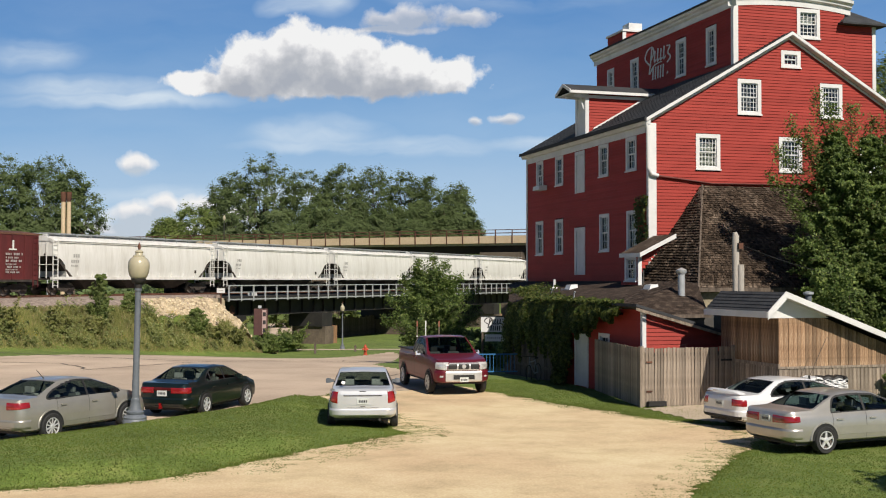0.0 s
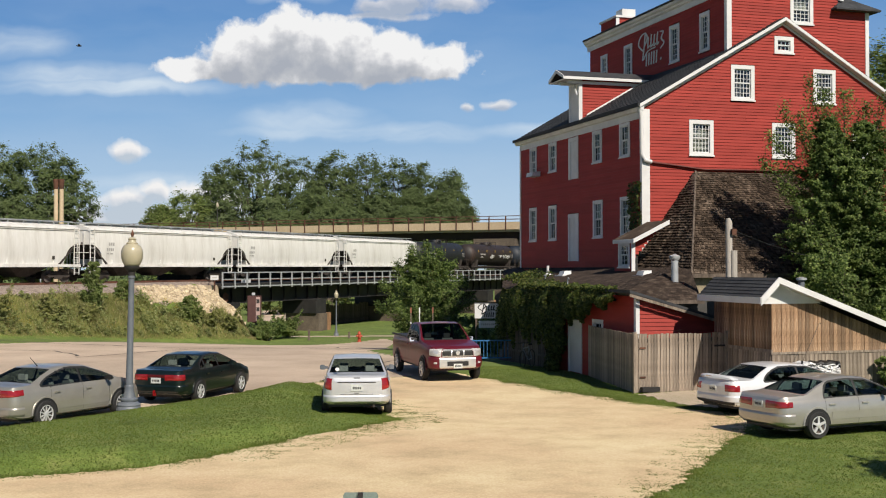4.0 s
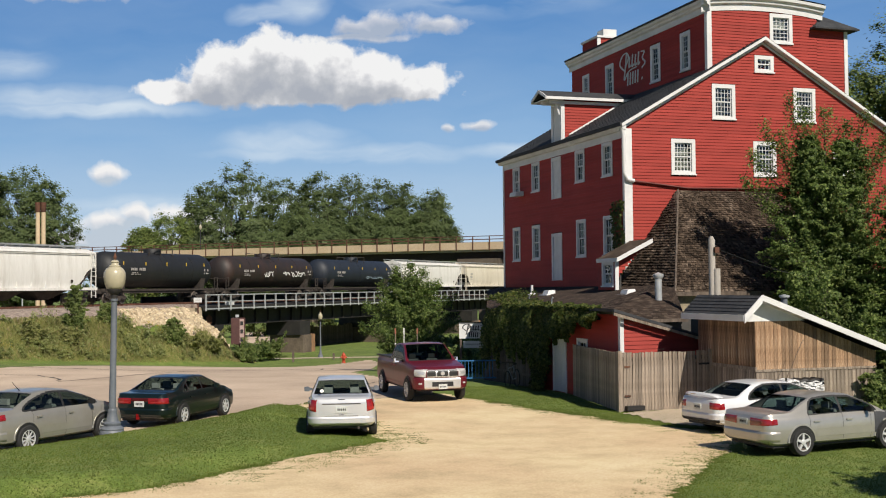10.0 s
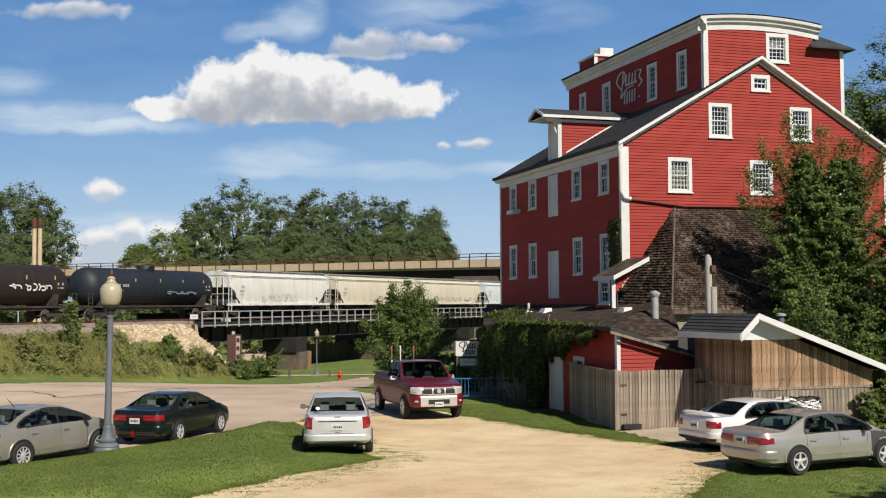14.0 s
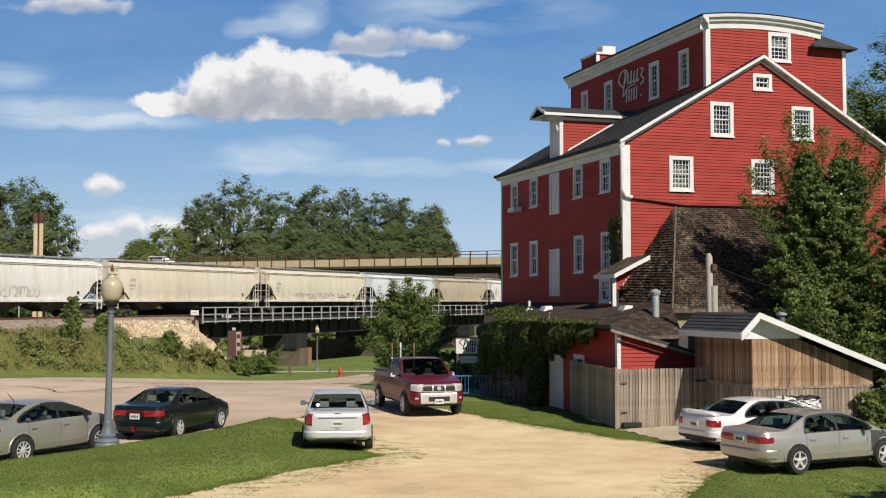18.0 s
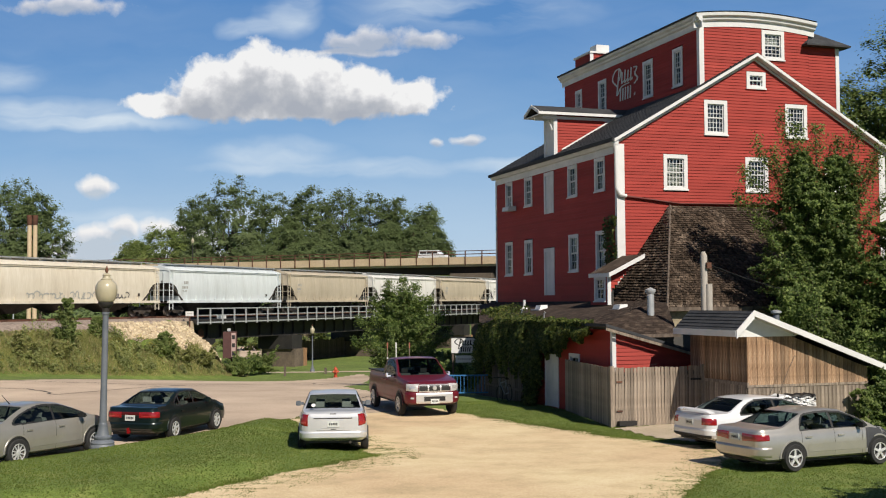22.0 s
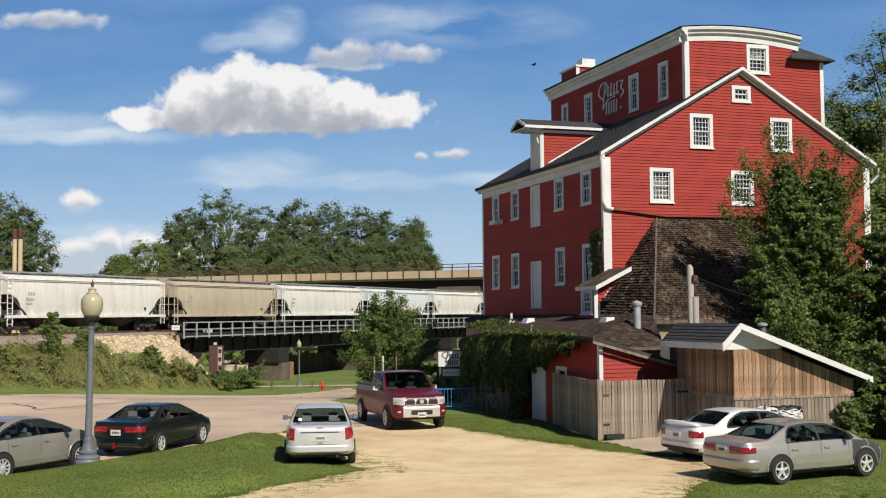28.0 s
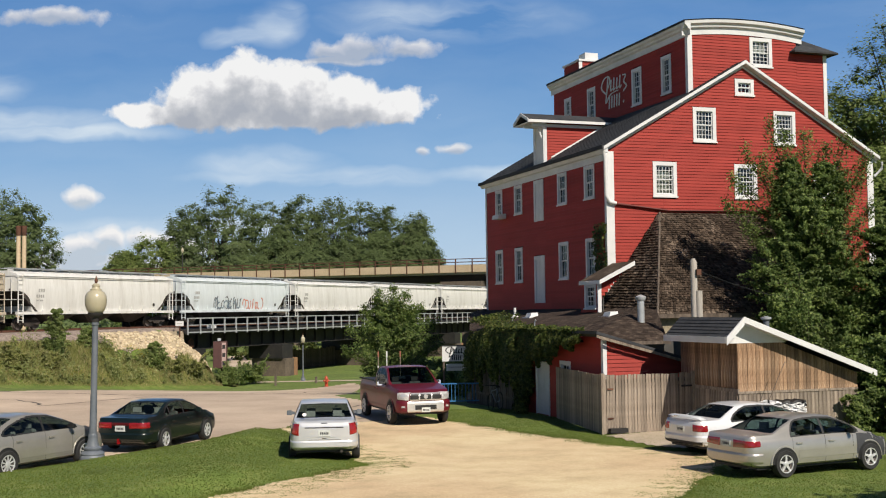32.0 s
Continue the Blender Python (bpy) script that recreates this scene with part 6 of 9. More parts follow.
for k, kind in enumerate(KINDS):
    length = COUPLINGS[k + 1] - COUPLINGS[k]
    if kind == "box":
        w = box_wagon(length)
    elif kind in ("black", "brown", "navy"):
        w = tank_wagon(length, {"black": WAGON_BLACK, "brown": WAGON_BROWN, "navy": WAGON_NAVY}[kind],
                       {"black": "black tank wagon with white numbers", "brown": "rusty brown black tank wagon with pale scrawls", "navy": "blue black tank wagon with yellow strips"}[kind])
        if kind == "brown":
            scrawl(w, -2.0, -0.4, -1.53, 2.3, 2.95, TEXT_WHITE, 21)
            scrawl(w, 1.2, 5.2, -1.53, 2.35, 2.85, TEXT_WHITE, 22)
        if kind == "navy":
            scrawl(w, 1.0, 5.0, -1.52, 2.2, 2.4, GRAFFITI, 23)
    elif kind in made and abs(made[kind][1] - length) < 0.6:
        w = copy_thing(made[kind][0], pose(0, 0, 0))
    else:
        mat = {"white": WAGON_WHITE, "grey_tag": WAGON_WHITE, "cream": WAGON_CREAM, "cream_tag": WAGON_CREAM, "blue": WAGON_BLUE, "blue_tag": WAGON_BLUE, "tan": WAGON_TAN}[kind]
        lab = {"white": WHITE_LABEL, "grey_tag": "white covered hopper wagon with faded scrawls low down", "cream": "cream covered hopper wagon", "cream_tag": "cream covered hopper wagon with blue and black scrawls",
               "blue": "pale blue covered hopper wagon", "blue_tag": "pale blue covered hopper wagon with black and orange graffiti", "tan": "tan covered hopper wagon with stains"}[kind]
        w = hopper(length, mat, lab)
        made[kind] = (w, length)
        if kind == "grey_tag":
            scrawl(w, -4.0, 2.5, -1.57, 1.5, 2.3, surface("faded_scrawl", [(0.3, (0.40, 0.40, 0.36)), (0.7, (0.52, 0.50, 0.42))], 5, 0.7), 31, bulge=BULGE)
        if kind == "cream_tag":
            scrawl(w, -5.0, 3.0, -1.57, 1.5, 2.1, FADED_BLUE, 32, bulge=BULGE)
            scrawl(w, 4.2, 6.2, -1.57, 1.55, 2.1, GRAFFITI_DARK, 33, bulge=BULGE)
        if kind == "blue_tag":
            scrawl(w, -4.3, 0.4, -1.57, 1.42, 2.75, GRAFFITI_DARK, 34, bulge=BULGE)
            scrawl(w, -4.1, 0.2, -1.575, 1.5, 2.5, GRAFFITI, 36, bulge=BULGE)
            scrawl(w, 0.6, 4.2, -1.57, 1.42, 2.5, GRAFFITI_RED, 35, bulge=BULGE)
    w.matrix_basis = wagon_pose((COUPLINGS[k] + COUPLINGS[k + 1]) / 2)
    wagons.append((w, (COUPLINGS[k] + COUPLINGS[k + 1]) / 2))


# ---- railway bridge ----
def along_box(g, s0, s1, n0, n1, z0, z1):
    pts = []
    for z in (z0, z1):
        for s, n in ((s0, n0), (s0, n1), (s1, n1), (s1, n0)):
            p = TRACK_AT + ALONG * s + ACROSS * n
            pts.append((p.x, p.y, z))
    g.hexa(pts)


def build_bridge():
    br = thing("railway_bridge", pose(0, 0, 0), "black steel girder railway bridge with pale grey walkway railings", "bridge")
    spans = ((12.2, 29.5), (29.5, 51.0), (51.0, 75), (75, 100), (100, 130))
    for a, b in spans:
        for n in (-3.2, 0.7):
            g = Geo()
            along_box(g, a, b, n - 0.03, n + 0.03, 0.75, 2.3)
            along_box(g, a, b, n - 0.25, n + 0.25, 0.7, 0.78)
            along_box(g, a, b, n - 0.25, n + 0.25, 2.27, 2.34)
            s = a + 1
            while s < b:
                along_box(g, s - 0.04, s + 0.04, n, n + 0.24, 0.78, 2.27)
                s += 2.2
            part("girder", g, BLACK_STEEL, br)
    g = Geo()
    along_box(g, 12.0, 130, -4.6, 1.9, 2.34, 2.5)
    part("deck", g, BLACK_STEEL, br)
    g = Geo()
    along_box(g, 12.0, 130, 1.9, 2.0, 2.12, 2.52)
    part("walkway_edge", g, BLACK_STEEL, br)
    g = Geo()
    along_box(g, 12.0, 130, -4.75, -4.6, 2.3, 3.35)
    part("far_walkway_edge", g, BLACK_STEEL, br)
    # walkway railing: posts, two rails, one thing of many parts
    post_g = None
    s = 12.3
    while s < 108:
        p = TRACK_AT + ALONG * s + ACROSS * 2.03
        if post_g is None:
            post_g = Geo().box(-0.06, 0.06, -0.05, 0.05, 2.08, 3.52).mesh("post", GALV)
        ob = part("post", post_g, GALV, br)
        ob.matrix_basis = pose(p.x, p.y, 0, 0, 0, TRACK_TURN)
        s += 1.9
    for z, h in ((3.44, 0.09), (2.85, 0.075), (2.2, 0.11)):
        g = Geo()
        along_box(g, 12.2, 108, 2.0, 2.06, z, z + h)
        part("rail", g, GALV, br)
    # piers, their concrete coloured darker for the shadow under the deck
    TIMBER = surface("orange_brown_timber", [(0.3, (0.17, 0.085, 0.04)), (0.7, (0.33, 0.19, 0.10))], 2.0, 0.9, 12, 0.3, 0.2, stretch=(4, 4, 0.5))
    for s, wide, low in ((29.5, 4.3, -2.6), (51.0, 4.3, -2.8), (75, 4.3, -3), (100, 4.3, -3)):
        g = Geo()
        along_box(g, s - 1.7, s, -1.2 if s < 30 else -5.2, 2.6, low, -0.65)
        part("pier", g, PIER, br, "stained brown concrete pier, shadow put into its colour")
        g = Geo()
        along_box(g, s + 0.02, s + 0.9, 1.5, 2.5, low, -0.62)
        part("timber_post", g, TIMBER, br, "orange brown timber bearing post")
        g = Geo()
        along_box(g, s - 1.9, s + 0.1, -1.5 if s < 30 else -5.0, 2.4, -0.65, 0.72)
        part("pier_cap", g, BLACK_STEEL, br)
    g = Geo()
    along_box(g, 14.6, 16.2, -4.6, 1.2, -2.8, 0.72)
    part("steel_bent", g, BLACK_STEEL, br)
    g = Geo()
    along_box(g, 9.8, 12.2, -5.0, 1.7, -2.5, 2.4)
    part("abutment", g, CONCRETE, br, "tan concrete abutment")
    # old plank wall behind the piers; its dark colour stands in for shade
    wall = thing("plank_wall", pose(0, 0, 0), "old plank retaining wall under the bridge, shade in its colour", "wall")
    rng = random.Random(71)
    DARK_PLANK = surface("shade_dark_plank", [(0.3, (0.045, 0.036, 0.03)), (0.7, (0.11, 0.09, 0.075))], 1.5, 0.95, 10, 0.4, 0.3, per_piece=0.15)
    bd = Geo().box(-0.04, 0.04, -0.21, 0.21, -3.6, 0).mesh("plank", DARK_PLANK)
    s = 37.5
    while s < 58:
        p = TRACK_AT + ALONG * s - ACROSS * 3.2
        ob = part("plank", bd, DARK_PLANK, wall)
        ob.matrix_basis = pose(p.x, p.y, -0.25 + rng.uniform(-0.12, 0.12), 0, 0, TRACK_TURN)
        s += 0.44
    return br


build_bridge()


# ---- road overpass far behind ----
OVER_A, OVER_B = Vector((-75, 226, 0)), Vector((9.4, 188, 0))


def over_pose(t, off=0.0):
    d = (OVER_B - OVER_A).normalized()
    n = Vector((d.y, -d.x, 0))
    p = OVER_A + (OVER_B - OVER_A) * t + n * off
    return p, d, n


def build_overpass():
    DARK_GIRDER = surface("dark_brown_girder_steel", [(0.3, (0.016, 0.010, 0.008)), (0.7, (0.036, 0.022, 0.016))], 0.6, 0.85, 8, 0.3, 0.1)
    ov = thing("road_overpass", pose(0, 0, 0), "road overpass with a warm concrete parapet and rusty railing", "overpass")
    d = (OVER_B - OVER_A).normalized()
    n = Vector((d.y, -d.x, 0))

    def lane(g, t0, t1, o0, o1, z0, z1):
        pts = []
        for z in (z0, z1):
            for t, o in ((t0, o0), (t1, o0), (t1, o1), (t0, o1)):
                p = OVER_A + (OVER_B - OVER_A) * t - n * o
                pts.append((p.x, p.y, z))
        g.hexa(pts)
    g = Geo()
    lane(g, -0.9, 2.2, 0.3, 11.65, 9.75, 10.85)
    part("deck", g, CONCRETE, ov)
    for o in (0.0, 11.7):
        g = Geo()
        lane(g, -0.9, 2.2, o - 0.05, o + 0.3, 10.12, 11.35)
        part("parapet", g, PARAPET, ov, "warm tan concrete parapet")
    for o in (1.2, 5.5, 10):
        g = Geo()
        lane(g, 0.0, 2.2, o, o + 0.5, 8.6, 9.75)
        part("girder", g, DARK_GIRDER, ov, "dark brown girder")
    for o in (0.1, 11.8):
        g = Geo()
        for z in (11.75, 12.3):
            lane(g, -0.9, 2.2, o, o + 0.1, z, z + 0.12)
        part("railing", g, RUST, ov)
    length = (OVER_B - OVER_A).length
    me = Geo().box(-0.09, 0.09, -0.06, 0.06, 10.0, 12.4).mesh("railing_post", RUST)
    k = -20
    while k * 3.0 < length * 1.5:
        p = OVER_A + d * (k * 3.0) + n * 0.07
        ob = part("railing_post", me, RUST, ov)
        ob.matrix_basis = pose(p.x, p.y, 0, 0, 0, math.degrees(math.atan2(d.y, d.x)))
        k += 1
    for t in (0.55, 0.96, 1.35):
        g = Geo()
        lane(g, t - 0.012, t + 0.012, 0.5, 11.5, -3, 7.5)
        part("column", g, PIER, ov)
        g = Geo()
        lane(g, t - 0.05, t + 0.03, -0.2, 12.2, 7.4, 8.62)
        part("column_cap", g, PIER, ov)
    # two street lamps on the deck
    p, dd, nn = over_pose(0.335, -1)
    lamp = thing("street_lamp", pose(p.x, p.y, 10.85), "dark street lamp with a round globe on the overpass", "street lamp")
    part("pole", Geo().tube([(0, 0, 0), (0, 0, 4.4)], [0.12, 0.08], 8), BLACK_STEEL, lamp)
    part("globe", Geo().turned([(0.1, 4.3), (0.28, 4.6), (0.3, 4.8), (0.2, 5.05), (0.03, 5.35)], 12), LAMP_GLOBE, lamp, "", 40)
    return ov


build_overpass()


# ---- parked vehicles: local x forward, y left, the ground at z = 0 ----
def wheel(parent, x, y, r, width, spokes=5, rim=RIM):
    out = 1 if y > 0 else -1
    n = 28

    def disc(prof):
        g = Geo()
        g.loft([[(x + q * math.cos(2 * math.pi * k / n), y + out * w, r + q * math.sin(2 * math.pi * k / n)) for k in range(n)] for q, w in prof])
        return g
    h = width / 2
    wh = part("wheel", disc([(r * 0.66, -h), (r * 0.94, -h), (r, -h * 0.7), (r, h * 0.7), (r * 0.94, h), (r * 0.68, h * 0.97), (r * 0.64, h * 0.5)]), TYRE, parent, "black tyre", 40)
    part("rim", disc([(r * 0.655, h * 0.3), (r * 0.66, h * 0.9), (r * 0.62, h * 0.96), (r * 0.60, h * 0.55), (r * 0.2, h * 0.4), (0.02, h * 0.4)]), STEEL, wh, "", 30)
    g = Geo()
    for k in range(spokes):
        a = 2 * math.pi * k / spokes + 0.3
        w0, w1 = 0.50 / spokes, 0.40 / spokes
        pts = []
        for dep in (h * 0.5, h * 0.9):
            for q, w, sg in ((0.1, w0, -1), (0.63, w1, -1), (0.63, w1, 1), (0.1, w0, 1)):
                pts.append((x + r * (q * math.cos(a) - sg * w * math.sin(a)), y + out * dep, r + r * (q * math.sin(a) + sg * w * math.cos(a))))
        g.hexa(pts)
    for prof in (((0.2, 0.5), (0.2, 0.92), (0.16, 0.98), (0.02, 0.98)), ((0.60, 0.7), (0.605, 0.99), (0.66, 1.0), (0.665, 0.8))):
        g.loft([[(x + r * q * math.cos(2 * math.pi * k / n), y + out * w * h, r + r * q * math.sin(2 * math.pi * k / n)) for k in range(n)] for q, w in prof], caps=False)
    part("spokes", g, rim, wh, "silver spoked rim", 30)


class Shell:
    """The skin of a car: at each place along it a section from the sill over the flank and the roof."""

    def __init__(self, half, roof_half, wb, fo, ro, sill, top, belt, roof):
        self.half, self.roof_half, self.sill, self.belt, self.roof = half, roof_half, sill, belt, roof
        self.xr, self.xf = -wb / 2 - ro, wb / 2 + fo
        self.tx, self.tz = [p[0] for p in top], [p[1] for p in top]

    def width(self, x):
        """Half the width: a slight taper to both ends and rounded corners."""
        w = self.half
        d, e = max(0.0, self.xf - x), max(0.0, x - self.xr)
        w *= 1 - 0.09 * max(0.0, 1 - d / 1.1) ** 2 - 0.07 * max(0.0, 1 - e / 0.9) ** 2
        if d < 0.34:
            w *= 0.70 + 0.30 * math.sqrt(1 - (1 - d / 0.34) ** 2)
        if e < 0.22:
            w *= 0.76 + 0.24 * math.sqrt(1 - (1 - e / 0.22) ** 2)
        return w

    def inside(self, x, y, z):
        if not self.xr <= x <= self.xf:
            return False
        s = self.section(x)
        return s[0][1] <= z <= s[-1][1] and abs(y) <= float(np.interp(z, [p[1] for p in s], [p[0] for p in s]))

    def skin(self, end, angle, z, off):
        """The place on the skin of the tail (end -1) or the nose (1) at an angle from the middle line."""
        cx = self.xr + 0.6 if end < 0 else self.xf - 0.6
        dx, dy = end * math.cos(radians(angle)), math.sin(radians(angle))
        lo, hi = 0.1, 2.2
        for _ in range(18):
            mid = (lo + hi) / 2
            if self.inside(cx + dx * mid, dy * mid, z):
                lo = mid
            else:
                hi = mid
        return cx + dx * (lo + off), dy * (lo + off), z

    def band(self, end, a0, a1, z0, z1, out=0.014, steps=0, slant=(0, 0), soft=0.016):
        """A panel or lamp lying on the skin round an end; slant lifts its far edge's foot and head."""
        n = steps or max(2, int(abs(a1 - a0) / 4))
        rings = []
        cuts = [0.0, 0.004] + [i / n for i in range(1, n)] + [0.996, 1.0]
        for i, f in enumerate(cuts):
            a = a0 + (a1 - a0) * f
            lo, hi = z0 + slant[0] * f, z1 + slant[1] * f
            zs = [lo - 0.002, lo + soft * 0.3, lo + soft] + [lo + (hi - lo) * k / 4 for k in (1, 2, 3)] + [hi - soft, hi - soft * 0.3, hi + 0.002]
            zs = [min(max(z, lo - 0.002), hi + 0.002) for z in zs]
            offs = [-0.02, out * 0.6, out, out, out, out, out, out * 0.6, -0.02] if 0 < i < len(cuts) - 1 else [-0.02] * 9
            rings.append([self.skin(end, a, z, o) for z, o in zip(zs, offs)])
        g = Geo()
        flip = (a1 > a0) == (end > 0)
        g.loft(rings if flip else rings[::-1], closed=False)
        return g

    def section(self, x):
        """Half of the section, (y, z) from the sill to the middle of the top."""
        w, t = self.width(x), float(np.interp(x, self.tx, self.tz))
        belt = min(self.belt + 0.02 * x / 2, t - 0.045)
        h = t - belt
        k = min(1.0, max(0.0, (t - belt - 0.05) / (self.roof - self.belt - 0.05)))
        hw = w * 0.93 + (self.roof_half - w * 0.93) * k
        low = self.sill + 0.10 * max(0.0, 1 - (x - self.xr) / 0.35) ** 2 + 0.04 * max(0.0, 1 - (self.xf - x) / 0.35) ** 2

        def side(f):
            return w * 0.945 + (hw - w * 0.945) * f
        return [(w * 0.86, low), (w * 0.965, low + 0.05), (w * 0.995, low + 0.17), (w, min(0.60, belt - 0.2)), (w * 0.985, belt - 0.09), (w * 0.955, belt - 0.015),
                (side(0.05), belt + 0.05 * h), (side(0.5), belt + 0.52 * h), (side(0.97), belt + 0.90 * h), (hw * 0.93 if h > 0.15 else hw * 0.88, belt + 0.965 * h), (hw * 0.55, t - 0.008), (0.0, t)]

    def fine(self, x, k=20):
        """The same half section with the upper flank, where the side windows lie, cut into k lines."""
        s = self.section(x)
        zs = np.linspace(s[6][1], s[8][1], k)
        return s[:6] + [(float(np.interp(z, [p[1] for p in s[6:9]], [p[0] for p in s[6:9]])), float(z)) for z in zs] + s[9:]

    def ring(self, x):
        s = self.fine(x)
        return [(x, -y, z) for y, z in s] + [(x, y, z) for y, z in reversed(s[:-1])]

    def patch(self, xs, k0, k1, side, off=0.004):
        """A piece of the skin between two of its lines, a little proud of it."""
        g = Geo()
        rows = []
        for x in xs:
            s = self.section(x)[k0:k1 + 1]
            rows.append([(x, side * (y + off * (1 if i < 8 - k0 else 0.3)), z + off * 0.4) for i, (y, z) in enumerate(s)])
        if side > 0:
            rows = rows[::-1]
        g.loft(rows, closed=False)
        return g


def arched(x0, x1, z0, z1, top, peak, p0, p1, splits=(), gap=0.03):
    """Outlines of the side windows: one arch from x0 to x1 over the belt line z0 to z1, cut by upright pillars."""
    out = []
    ends = [x0] + [q for c in splits for q in (c - gap, c + gap)] + [x1]
    for a, b in zip(ends[::2], ends[1::2]):
        xs = [a + (b - a) * k / 24 for k in range(25)]
        upper = []
        for x in xs:
            f = (x - peak) / ((x0 if x < peak else x1) - peak)
            foot = z0 + (z1 - z0) * (x - x0) / (x1 - x0)
            upper.append((x, foot + (top - foot) * max(0.0, 1 - f ** (p0 if x < peak else p1)) ** 0.75 + 0.004))
        out.append([(b, z0 + (z1 - z0) * (b - x0) / (x1 - x0)), (a, z0 + (z1 - z0) * (a - x0) / (x1 - x0))] + upper)
    return out


def vehicle(name, at, forward, label, category, shell, wheel_r, wb, glazed, screens, paint_mat, spokes=5, mirror=None, seat_mat=SEAT, sides=()):
    """glazed: x spans of the doors; screens: x spans of rear window and windscreen; sides: outlines of the side windows."""
    turn = math.degrees(math.atan2(forward[1], forward[0]))
    car = thing(name, pose(at[0], at[1], max(0.018, z_at(at[0], at[1])), 0, 0, turn), label, category, "parked cars")
    xr, xf, half = shell.xr, shell.xf, shell.half
    xs = sorted({round(v, 3) for v in [xr + q for q in (0, 0.009, 0.03, 0.06, 0.10, 0.15, 0.22, 0.3)] + [xf - q for q in (0, 0.009, 0.03, 0.06, 0.10, 0.16, 0.24, 0.34)] + [v for v in shell.tx if xr < v < xf] + [v for sp in list(glazed) + list(screens) for v in sp]
                 + [xr + (xf - xr) * k / 22 for k in range(1, 22)] + [v + o for sp in screens for v in sp for o in (-0.03, 0.03)]
                 + list(np.arange(min(p[0] for p in sides[0]) - 0.06, max(p[0] for p in sides[-1]) + 0.06, 0.022))})
    xs = [xs[0]] + [b for a, b in zip(xs, xs[1:]) if b - a > 0.008]
    rings = [shell.ring(x) for x in xs]
    n = len(rings[0])
    body = Geo()
    body.v = [p for r in rings for p in r]
    panes = {}
    nh, top0 = (n + 1) // 2, 26
    cx = np.array([(xs[i] + xs[i + 1]) / 2 for i in range(len(xs) - 1)])
    cz = np.array([[(rings[i][j][2] + rings[i][j + 1][2] + rings[i + 1][j][2] + rings[i + 1][j + 1][2]) / 4 for j in range(nh - 1)] for i in range(len(xs) - 1)])
    lid = np.array([shell.section(x)[8][1] - 0.035 for x in cx])[:, None] - cz
    near = np.stack([np.minimum(edge_distance(np.repeat(cx[:, None], nh - 1, 1), cz, poly), lid) for poly in sides])
    for i in range(len(xs) - 1):
        mid = cx[i]
        for j in range(n):
            a, b = i * n + j, i * n + (j + 1) % n
            face = (a, a + n, b + n, b)
            m = j if j < nh - 1 else 2 * nh - 3 - j
            kind = None
            if 6 <= m < top0 - 1:
                s = int(np.argmax(near[:, i, m]))
                if near[s, i, m] > 0:
                    kind = ("side_window", s, j < nh - 1)
                elif near[s, i, m] > -0.042:
                    kind = ("window_seal", s, j < nh - 1)
            if m in (top0, top0 + 1):
                for s, (u0, u1) in enumerate(screens):
                    if u0 < mid < u1:
                        kind = ("rear_window" if s == 0 else "windscreen", s, True)
                    elif u0 - 0.03 < mid < u1 + 0.03:
                        kind = ("window_seal", s + 5, True)
            if kind is None:
                body.f.append(face)
            else:
                panes.setdefault(kind, []).append(face)
    body.f.append(tuple(range(n)))
    body.f.append(tuple(reversed(range((len(xs) - 1) * n, len(xs) * n))))
    part("body", body, paint_mat, car, "", 32)
    for (nm, s, right), faces in panes.items():
        used = sorted({k for fc in faces for k in fc})
        idx = {k: q for q, k in enumerate(used)}
        g = Geo().add([body.v[k] for k in used], [tuple(idx[k] for k in fc) for fc in faces])
        if nm == "window_seal":
            part(nm, g, BLACK, car, "", 40)
        else:
            part(nm, g, SIDE_GLASS if nm == "side_window" else CAR_GLASS, car, "", 60).visible_shadow = False
    bz = shell.belt
    part("underbody", Geo().box(xr + 0.25, xf - 0.25, -half * 0.84, half * 0.84, shell.sill - 0.05, shell.sill + 0.02), BLACK, car)
    # seats and shelf seen through the glass
    x0, x1 = screens[0][1], screens[1][0]
    g = Geo()
    for y in (-0.36, 0.36):
        for x in (x0 + 0.25, x1 - 0.25):
            g.hexa([(x - 0.1, y - 0.24, bz - 0.35), (x + 0.1, y - 0.24, bz - 0.35), (x + 0.1, y + 0.24, bz - 0.35), (x - 0.1, y + 0.24, bz - 0.35), (x - 0.2, y - 0.2, bz + 0.08), (x - 0.06, y - 0.2, bz + 0.08), (x - 0.06, y + 0.2, bz + 0.08), (x - 0.2, y + 0.2, bz + 0.08)])
            g.box(x - 0.22, x - 0.12, y - 0.12, y + 0.12, bz + 0.1, bz + 0.25)
    part("seats", g, seat_mat, car, "cloth seats with headrests")
    part("parcel_shelf", Geo().box(screens[0][0] + 0.05, screens[1][1] - 0.05, -half * 0.82, half * 0.82, bz - 0.12, bz - 0.06), SHELF_CLOTH, car)
    for sx in (-1, 1):
        for sy in (-1, 1):
            g = Geo()
            m = 26
            ra = wheel_r + 0.065
            yy = shell.width(sx * wb / 2)
            arc = [0.0 + math.pi * k / m for k in range(m + 1)]
            g.loft([[(sx * wb / 2 + q * math.cos(a), sy * (yy + o), max(shell.sill - 0.02, wheel_r + q * math.sin(a))) for a in (arc if sy < 0 else arc[::-1])] for q, o in ((ra + 0.04, -0.008), (ra + 0.03, 0.004), (ra, 0.006), (ra - 0.02, -0.02))], closed=False)
            part("wheel_arch", g, paint_mat, car, "", 40)
            g = Geo()
            g.loft([[(sx * wb / 2 + ra * math.cos(a), sy * (yy + o), max(shell.sill - 0.01, wheel_r + ra * math.sin(a))) for a in arc] for o in (-0.3, 0.014)])
            part("wheel_well", g, BLACK, car)
